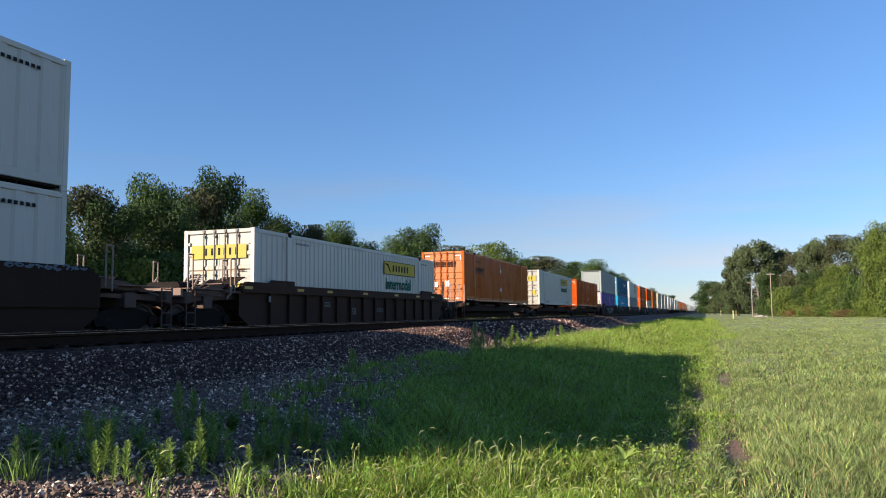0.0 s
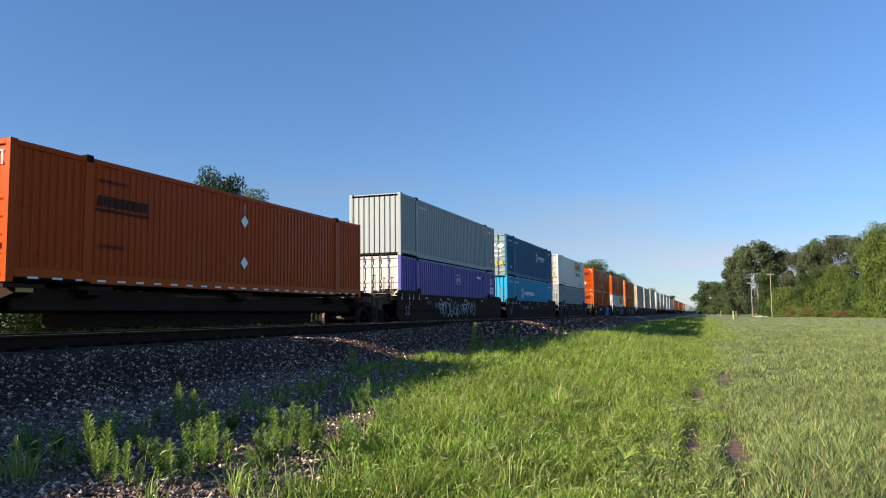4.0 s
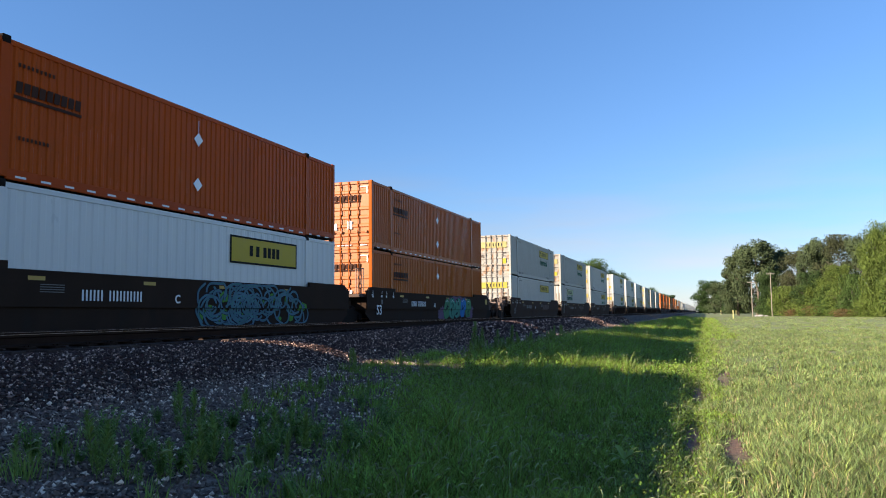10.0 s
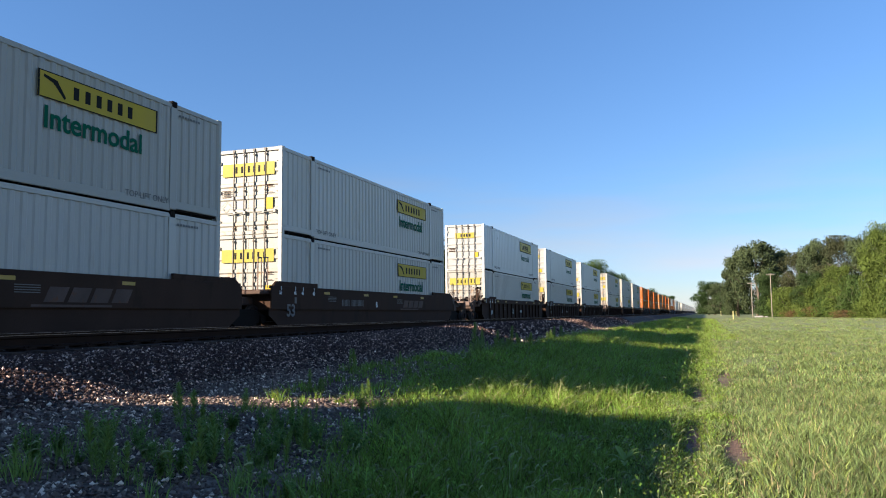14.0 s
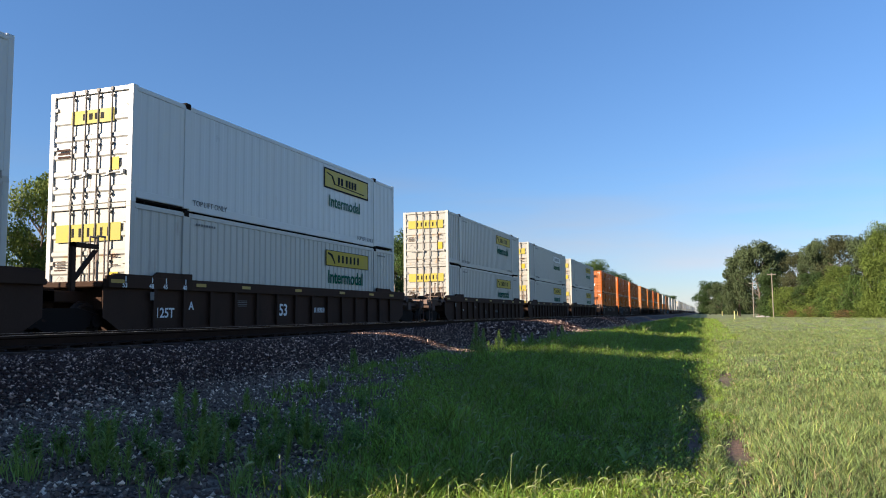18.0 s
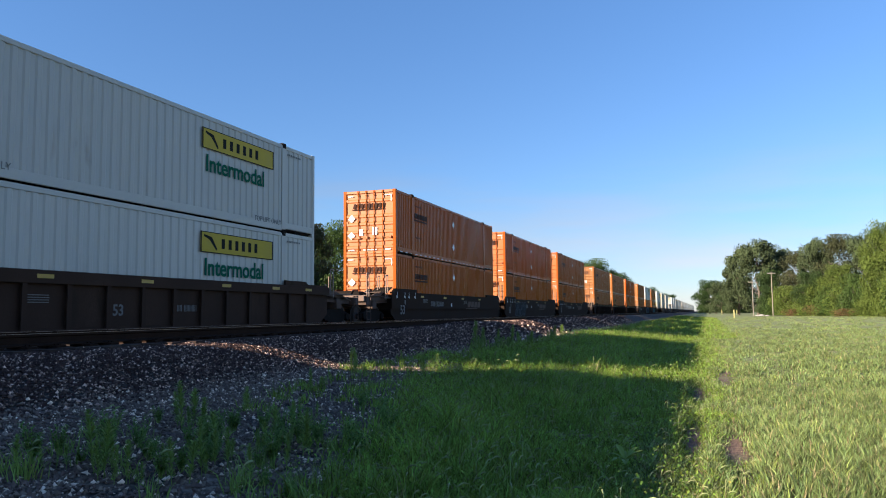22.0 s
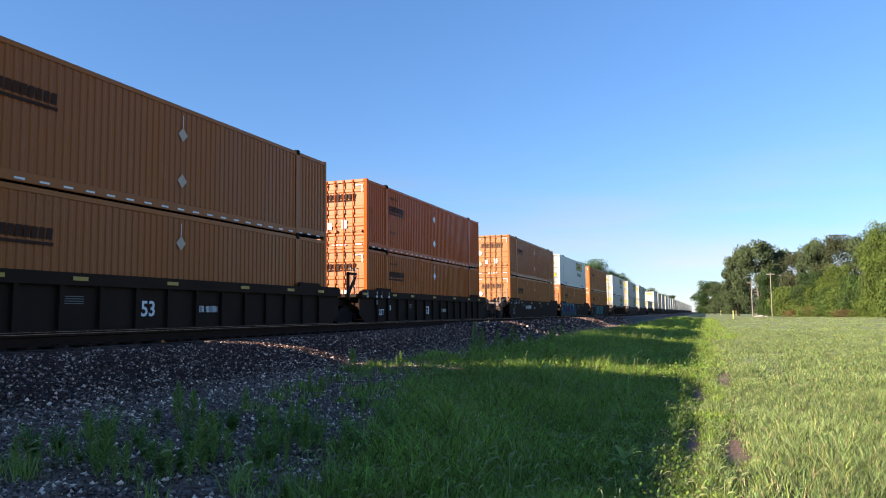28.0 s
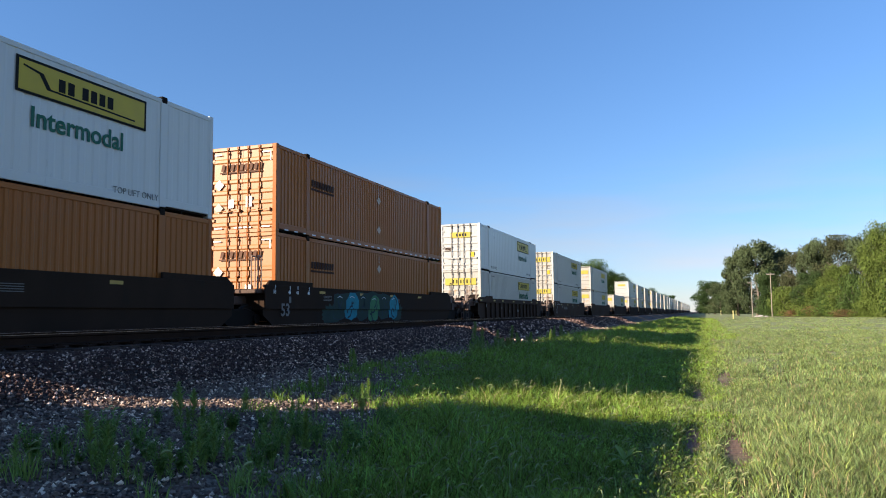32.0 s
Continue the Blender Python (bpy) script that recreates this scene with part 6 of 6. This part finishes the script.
def bushy_weed(rnd):
    """A low spreading weed: several stems from one root, each set with broad pointed leaves."""
    stem, lv = bmesh.new(), bmesh.new()
    for k in range(9):
        a, ln = k * 2.4 + rnd.uniform(-0.4, 0.4), rnd.uniform(0.20, 0.36)
        out = Vector((math.cos(a), math.sin(a), 0)) * rnd.uniform(0.10, 0.50)
        tip = (out + Vector((0, 0, 1))).normalized() * ln
        rod(stem, (0, 0, -0.02), tip, 0.0045, 5, 0.002)
        for i in range(26):
            t = 0.22 + 0.78 * i / 25
            o, b = tip * t, i * 2.4 + rnd.uniform(-0.4, 0.4)
            d, side = Vector((math.cos(b), math.sin(b), 0)), Vector((-math.sin(b), math.cos(b), 0))
            reach = rnd.uniform(0.045, 0.080) * (1.15 - 0.5 * t)
            q = o + d * reach * 0.5 + Vector((0, 0, reach * rnd.uniform(0.25, 0.6)))
            w = reach * 0.20
            v = [lv.verts.new(c) for c in (o, q + side * w, q - side * w, o + d * reach + Vector((0, 0, reach * rnd.uniform(0.1, 0.6))))]
            lv.faces.new((v[0], v[1], v[2])), lv.faces.new((v[1], v[3], v[2]))
    return mesh("stem", stem, weed_leaf), mesh("leaves", lv, bush_leaf)


def bushy_weeds():
    rnd = random.Random(31)
    kinds = [bushy_weed(rnd) for k in range(4)]
    low = []
    for i in range(26):  # smaller ones scattered over the gravel by the viewer
        y = 4.3 + 3.0 * rnd.random()
        low.append((-5.3 + 2.5 * rnd.random() ** 0.8 - 0.12 * (y - 4.3), y, rnd.uniform(0.45, 0.85)))
    for x, y, s in (*low, (-3.80, 6.60, 1.15), (-3.66, 6.72, 0.9), (-4.95, 5.34, 1.1), (-4.80, 5.55, 0.8), (-4.28, 5.62, 1.0), (-4.12, 5.72, 0.75), (-3.53, 5.69, 1.0), (-3.42, 6.92, 0.9), (-5.02, 4.62, 1.0),
                    (-3.05, 6.35, 1.1), (-2.88, 6.75, 0.9), (-4.55, 6.35, 0.85), (-3.95, 5.05, 0.8), (-5.35, 6.45, 0.6), (-3.25, 7.6, 1.0), (-3.6, 8.2, 0.9), (-4.2, 8.9, 0.8)):
        base = new("weed_plant")
        tagged(base, "low spreading dark green weed rooted among the stones", "plant", group="weeds at the edge of the stones")
        base.matrix_basis = Matrix.LocRotScale((x, y, lie(x, y)), Euler((0, 0, rnd.uniform(0, 6.28))), (s, s, s))
        kind = rnd.choice(kinds)
        part("stem", kind[0], base), part("leaves", kind[1], base)


def broad_leaf_plant():
    """A dock plant: long broad leaves with a raised middle, fanned out from one root."""
    rnd = random.Random(5)
    base = new("dock_plant")
    x, y = -0.73, 6.95
    tagged(base, "broad-leaved dock plant standing in the tall grass", "plant")
    base.matrix_basis = Matrix.LocRotScale((x, y, lie(x, y)), None, (1.05, 1.05, 1.05))
    for k in range(9):
        a, tilt = k * 2.4, rnd.uniform(0.35, 1.1)
        d, side = Vector((math.cos(a), math.sin(a), 0)), Vector((-math.sin(a), math.cos(a), 0))
        ln, w = rnd.uniform(0.17, 0.25), rnd.uniform(0.022, 0.032)
        lf, rows = bmesh.new(), []
        for i in range(6):
            t = i / 5
            c = d * ln * t * math.cos(tilt) + Vector((0, 0, 0.15 + ln * (t * math.sin(tilt) - 0.35 * t * t)))
            r = w * (0.12, 0.6, 1.0, 0.95, 0.6, 0.04)[i]
            rows.append([lf.verts.new(c + side * r + Vector((0, 0, r * 0.35))), lf.verts.new(c), lf.verts.new(c - side * r + Vector((0, 0, r * 0.35)))])
        for p, q in zip(rows, rows[1:]):
            lf.faces.new((p[0], p[1], q[1], q[0])), lf.faces.new((p[1], p[2], q[2], q[1]))
        rod(lf, (0, 0, -0.01), (0, 0, 0.15), 0.003, 5, 0.003)
        part("leaf", mesh("leaf", lf, weed_leaf), base)


def yellow_flower():
    base = new("wild_flower")
    x, y = 0.11, 6.55
    tagged(base, "small yellow wild flower on a thin green stalk", "flower")
    base.matrix_basis = pose(x, y, lie(x, y))
    st, hd = bmesh.new(), bmesh.new()
    rod(st, (0, 0, -0.01), (0.01, 0, 0.105), 0.0022, 5, 0.0016)
    for k in range(10):
        a = k * math.tau / 10
        d, side = Vector((math.cos(a), math.sin(a), 0.5)), Vector((-math.sin(a), math.cos(a), 0))
        o = Vector((0.01, 0, 0.103))
        v = [hd.verts.new(c) for c in (o, o + d * 0.010 + side * 0.0035, o + d * 0.017, o + d * 0.010 - side * 0.0035)]
        hd.faces.new(v)
    part("stalk", mesh("stalk", st, weed_leaf), base), part("petals", mesh("petals", hd, petal_yellow), base, "bright yellow petals")


bushy_weeds()
broad_leaf_plant()
yellow_flower()


# ---- trees ----
def tree_meshes(rnd, height, radius, mat, bare=0.18, leaf=0.34, count=5200, dead=False, clump=(0.26, 0.46), low=0.16):
    """Trunk, limbs and a crown of small leaf sprays gathered in uneven clumps, with gaps between."""
    tr = bmesh.new()
    top = height * 0.8
    pts = [Vector((rnd.uniform(-0.15, 0.15) * i, rnd.uniform(-0.15, 0.15) * i, top * i / 5)) for i in range(6)]
    r0 = height * 0.022
    for i in range(5):
        rod(tr, pts[i], pts[i + 1], r0 * (1 - i * 0.17), 8, r0 * (1 - (i + 1) * 0.17))
    tips = []
    limbs = 16 if not dead else 60
    for i in range(limbs):
        z = height * rnd.uniform(low + 0.02, 0.78)
        a = rnd.uniform(0, math.tau)
        out = radius * rnd.uniform(0.45, 0.95) * math.sin(math.pi * min(0.97, 0.18 + z / height * 0.8)) ** 0.6
        b = Vector((math.cos(a) * out, math.sin(a) * out, z + out * rnd.uniform(0.2, 0.8)))
        s = Vector((0, 0, z * 0.9))
        rod(tr, s, b, r0 * (0.32 if not dead else 0.16), 5, r0 * 0.08)
        tips.append(b)
        if dead:
            for k in range(5):
                q = s.lerp(b, rnd.uniform(0.4, 1.0))
                rod(tr, q, q + Vector((rnd.uniform(-1, 1), rnd.uniform(-1, 1), rnd.uniform(0.2, 1.2))) * radius * 0.3, r0 * 0.06, 4, r0 * 0.02)
    rng = np.random.default_rng(rnd.randrange(10 ** 6))
    clumps = []
    for i in range(60):
        t = rng.uniform(low, 1.0)
        rad = radius * (math.sin(math.pi * min(0.985, 0.14 + t * 0.80)) ** 0.55)
        a = rng.uniform(0, math.tau)
        q = rad * rng.uniform(0.35, 0.98)
        clumps.append((math.cos(a) * q, math.sin(a) * q, height * t * 0.95, radius * rng.uniform(*clump)))
    c = np.array(clumps)
    pick = rng.integers(0, len(c), count)
    d = rng.normal(size=(count, 3))
    d /= np.linalg.norm(d, axis=1)[:, None]
    o = c[pick, :3] + d * (c[pick, 3] * rng.uniform(0.55, 1.05, count))[:, None] * np.array((1, 1, 0.8))
    o[:, 2] = np.clip(o[:, 2], height * 0.04, height * 1.02)
    u = rng.normal(size=(count, 3))
    u /= np.linalg.norm(u, axis=1)[:, None]
    w = np.cross(u, d + rng.normal(scale=0.4, size=(count, 3)))
    w /= np.linalg.norm(w, axis=1)[:, None]
    s = leaf * rng.uniform(0.55, 1.25, count)[:, None]
    v = np.stack([o - u * s * 0.5, o + w * s * 0.30, o + u * s * 0.6, o - w * s * 0.30], 1).reshape(-1, 3)
    f = np.arange(count * 4).reshape(-1, 4)
    return mesh("trunk", tr, bark if not dead else twig), (None if dead else soup("crown", v, f, mat))


def trees():
    rnd = random.Random(21)
    kinds = {}
    for key, h, r, mi, n in (("round", 14, 5.0, 0, 18000), ("broad", 15, 6.0, 1, 20000), ("dull", 13, 4.6, 3, 16000), ("bright", 14, 4.8, 2, 16000)):
        kinds[key] = (h, r, tree_meshes(rnd, h, r, leaf_mats[mi], count=int(n * 1.5), low=0.05, leaf=0.30))
    # haze of the distance is put into the grey-green leaf colour
    kinds["haze"] = (15, 5.4, tree_meshes(rnd, 15, 5.4, leaf_mats[4], count=20000, low=0.05, leaf=0.38, clump=(0.2, 0.36)))
    kinds["brush"] = (3, 3.0, tree_meshes(rnd, 3, 3.0, leaf_mats[5], count=2600, leaf=0.26, low=0.02))
    kinds["bush"] = (5, 3.6, tree_meshes(rnd, 5, 3.6, leaf_mats[2], count=4200, leaf=0.30, low=0.02))
    kinds["shrub"] = (5, 3.4, tree_meshes(rnd, 5, 3.4, leaf_mats[1], count=4200, leaf=0.30, low=0.02))
    dead = tree_meshes(rnd, 10, 3.4, None, dead=True)
    # same trees and bushes, their sunlit look painted in with brighter leaves
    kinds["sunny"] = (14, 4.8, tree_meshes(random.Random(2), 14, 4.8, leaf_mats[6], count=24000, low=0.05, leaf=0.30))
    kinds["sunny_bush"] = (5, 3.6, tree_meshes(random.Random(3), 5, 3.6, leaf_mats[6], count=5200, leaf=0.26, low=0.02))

    def plant(key, x, y, h, r, name="tree", label="", group="trees beyond the tracks"):
        h0, r0, (tr, cr) = kinds[key]
        base = new(name)
        tagged(base, label, "bush" if name == "bush" else "tree", group=group)
        base.matrix_basis = Matrix.LocRotScale((x, y, lie(x, y) - 0.05), Euler((0, 0, rnd.uniform(0, 6.28))), (r / r0, r / r0, h / h0))
        part("trunk", tr, base), part("crown", cr, base)

    leafy = "leafy green broadleaf tree in a row beyond the tracks"
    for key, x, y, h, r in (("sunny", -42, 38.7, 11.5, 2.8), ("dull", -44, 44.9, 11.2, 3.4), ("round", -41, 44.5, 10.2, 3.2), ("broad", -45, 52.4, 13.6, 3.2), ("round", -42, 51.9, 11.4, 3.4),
                            ("dull", -44, 57.8, 13.2, 3.4), ("round", -43, 60.1, 15.4, 3.6), ("broad", -46, 69.4, 15.0, 3.6), ("round", -43, 71.9, 12.2, 3.2), ("dull", -42, 75.4, 11.6, 2.6), ("broad", -44, 85.7, 13.3, 4.2),
                            ):
        plant(key, x, y, h, r, label=leafy)
    for key, x, y, h, r in (("round", -42, 90.7, 11.0, 4.0), ("broad", -42, 100.3, 12.8, 3.8), ("round", -43, 113.9, 15.9, 5.2), ("dull", -42, 125.8, 13.4, 4.6), ("bright", -43, 153.1, 16.6, 8.0), ("round", -41, 171.6, 14.5, 6.0),
                            ("dull", -42, 203.4, 16.8, 7.5), ("round", -40, 232.0, 17.8, 8.0), ("broad", -41, 297.8, 22.1, 9.5), ("round", -38, 356.6, 19.6, 6.5), ("round", -36, 505.8, 17.2, 9.0), ("round", -32, 736.1, 17.6, 10.0),
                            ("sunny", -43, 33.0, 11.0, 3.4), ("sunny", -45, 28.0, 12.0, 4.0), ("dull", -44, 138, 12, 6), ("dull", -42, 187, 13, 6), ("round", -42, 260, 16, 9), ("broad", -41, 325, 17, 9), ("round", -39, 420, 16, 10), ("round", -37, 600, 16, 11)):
        plant(key, x, y, h, r, label=leafy)
    for i in range(16):
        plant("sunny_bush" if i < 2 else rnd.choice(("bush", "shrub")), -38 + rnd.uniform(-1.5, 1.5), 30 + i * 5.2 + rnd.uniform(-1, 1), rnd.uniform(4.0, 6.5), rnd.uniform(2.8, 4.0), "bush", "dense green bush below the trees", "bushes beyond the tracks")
    d = new("bare_shrub")
    tagged(d, "grey-brown leafless shrub among the trees", "shrub")
    d.matrix_basis = pose(-35.5, 53.8, -0.1) @ Matrix.Diagonal((0.8, 0.8, 1.0, 1))
    part("branches", dead[0], d)
    right = "tall leafy tree at the edge of the field"
    for key, x, y, h, r in (("round", 1.5, 445, 18.7, 8.5), ("haze", 7.9, 426, 16.9, 8.0), ("haze", 9.7, 256.5, 20.5, 5.2), ("haze", 14.9, 249.6, 22.9, 7.4), ("haze", 20.9, 256.1, 21.7, 5.6), ("dull", 23.2, 224.2, 17.0, 4.6),
                            ("haze", 26.7, 214.7, 19.8, 4.8), ("dull", 31.4, 205.7, 19.4, 5.2), ("haze", 35.6, 197.7, 19.6, 5.2), ("bright", 33.6, 169.2, 19.0, 4.2), ("bright", 38.0, 165.4, 19.4, 5.0), ("broad", 42, 200, 18, 7), ("dull", 30, 236, 17, 7), ("round", 12, 330, 15, 7), ("dull", 5, 480, 15, 9),
                            ("round", 18.0, 232.0, 13.0, 4.2), ("bright", 29.5, 196.0, 12.0, 4.5), ("round", 24.5, 205.0, 11.0, 4.0)):
        plant(key, x, y, h, r, label=right, group="trees at the field's edge")
    for i in range(20):
        t = i / 19
        x, y = 17.5 + 19.5 * t + rnd.uniform(-1, 1), 232 - 78 * t + rnd.uniform(-3, 3)
        plant(rnd.choice(("bush", "shrub", "shrub")), x, y, rnd.uniform(3.5, 9.0), rnd.uniform(2.6, 4.6), "bush", "dense green bush at the field's edge", "bushes at the field's edge")
    for i in range(6):
        t = rnd.random() ** 0.8
        plant("brush", 20.0 + 16 * t + rnd.uniform(-0.6, 0.6), 214 - 66 * t + rnd.uniform(-2, 2), rnd.uniform(1.6, 3.4), rnd.uniform(1.8, 3.0), "bush", "low reddish-brown brush before the bushes", "brush at the field's edge")


trees()


# ---- far small things ----
def utility_pole(x, y, h):
    base = new("utility_pole")
    tagged(base, "weathered wooden utility pole with a cross arm", "utility pole", group="utility poles by the road")
    base.matrix_basis = pose(x, y, lie(x, y), 0, 0, 12)
    part("pole", made("pole", pole_wood, lambda bm: rod(bm, (0, 0, -0.3), (0, 0, h), 0.14, 10, 0.10)), base)
    part("cross_arm", made("cross_arm", pole_wood, lambda bm: box(bm, -1.0, 1.0, -0.07, 0.07, h - 0.55, h - 0.38)), base)
    ins = made("insulator", faint_ink, lambda bm: rod(bm, (0, 0, 0), (0, 0, 0.25), 0.07, 8, 0.05))
    for dx in (-0.9, -0.35, 0.35, 0.9):
        part("insulator", ins, base, "pale insulator", Matrix.Translation((dx, 0, h - 0.38)))


utility_pole(15.77, 207.7, 11.2)
utility_pole(11.8, 219.0, 9.5)
for px, py, ph in ((5.1, 161.0, 1.6), (5.6, 318, 1.8), (11.2, 320, 1.7)):
    po = new("marker_post", made("marker_post", post_paint, lambda bm: (rod(bm, (0, 0, -0.2), (0, 0, ph), 0.10, 10, 0.10), rod(bm, (0, 0, ph), (0, 0, ph + 0.06), 0.10, 10, 0.04))))
    po.matrix_basis = pose(px, py, lie(px, py))
    tagged(po, "pale yellow plastic marker post standing in the grass", "marker post", group="marker posts by the road")
rnd = random.Random(5)
for px, py, s in ((12.6, 216, 0.4), (13.6, 216, 0.55), (14.9, 215, 0.35)):
    bm = bmesh.new()
    bmesh.ops.create_icosphere(bm, subdivisions=2, radius=1.0)
    for v in bm.verts:
        v.co = Vector((v.co.x * 1.3, v.co.y, v.co.z * 0.6)) * (1 + 0.25 * noise.noise(v.co * 1.3 + Vector((px, 0, 0))))
    bo = new("boulder", mesh("boulder", bm, pale_stone))
    bo.matrix_basis = pose(px, py, lie(px, py) + 0.25 * s) @ Matrix.Diagonal((s, s, s, 1))
    tagged(bo, "pale weathered boulder under the trees", "boulder", group="boulders under the trees")


def motions():
    """The train runs towards the viewer at an even speed."""
    for ob, x, at, z in MOVERS:
        walk(ob, [(t, pose(x, at - SPEED * t, z)) for t in (0, 8, 16, 24, 32)])


motions()
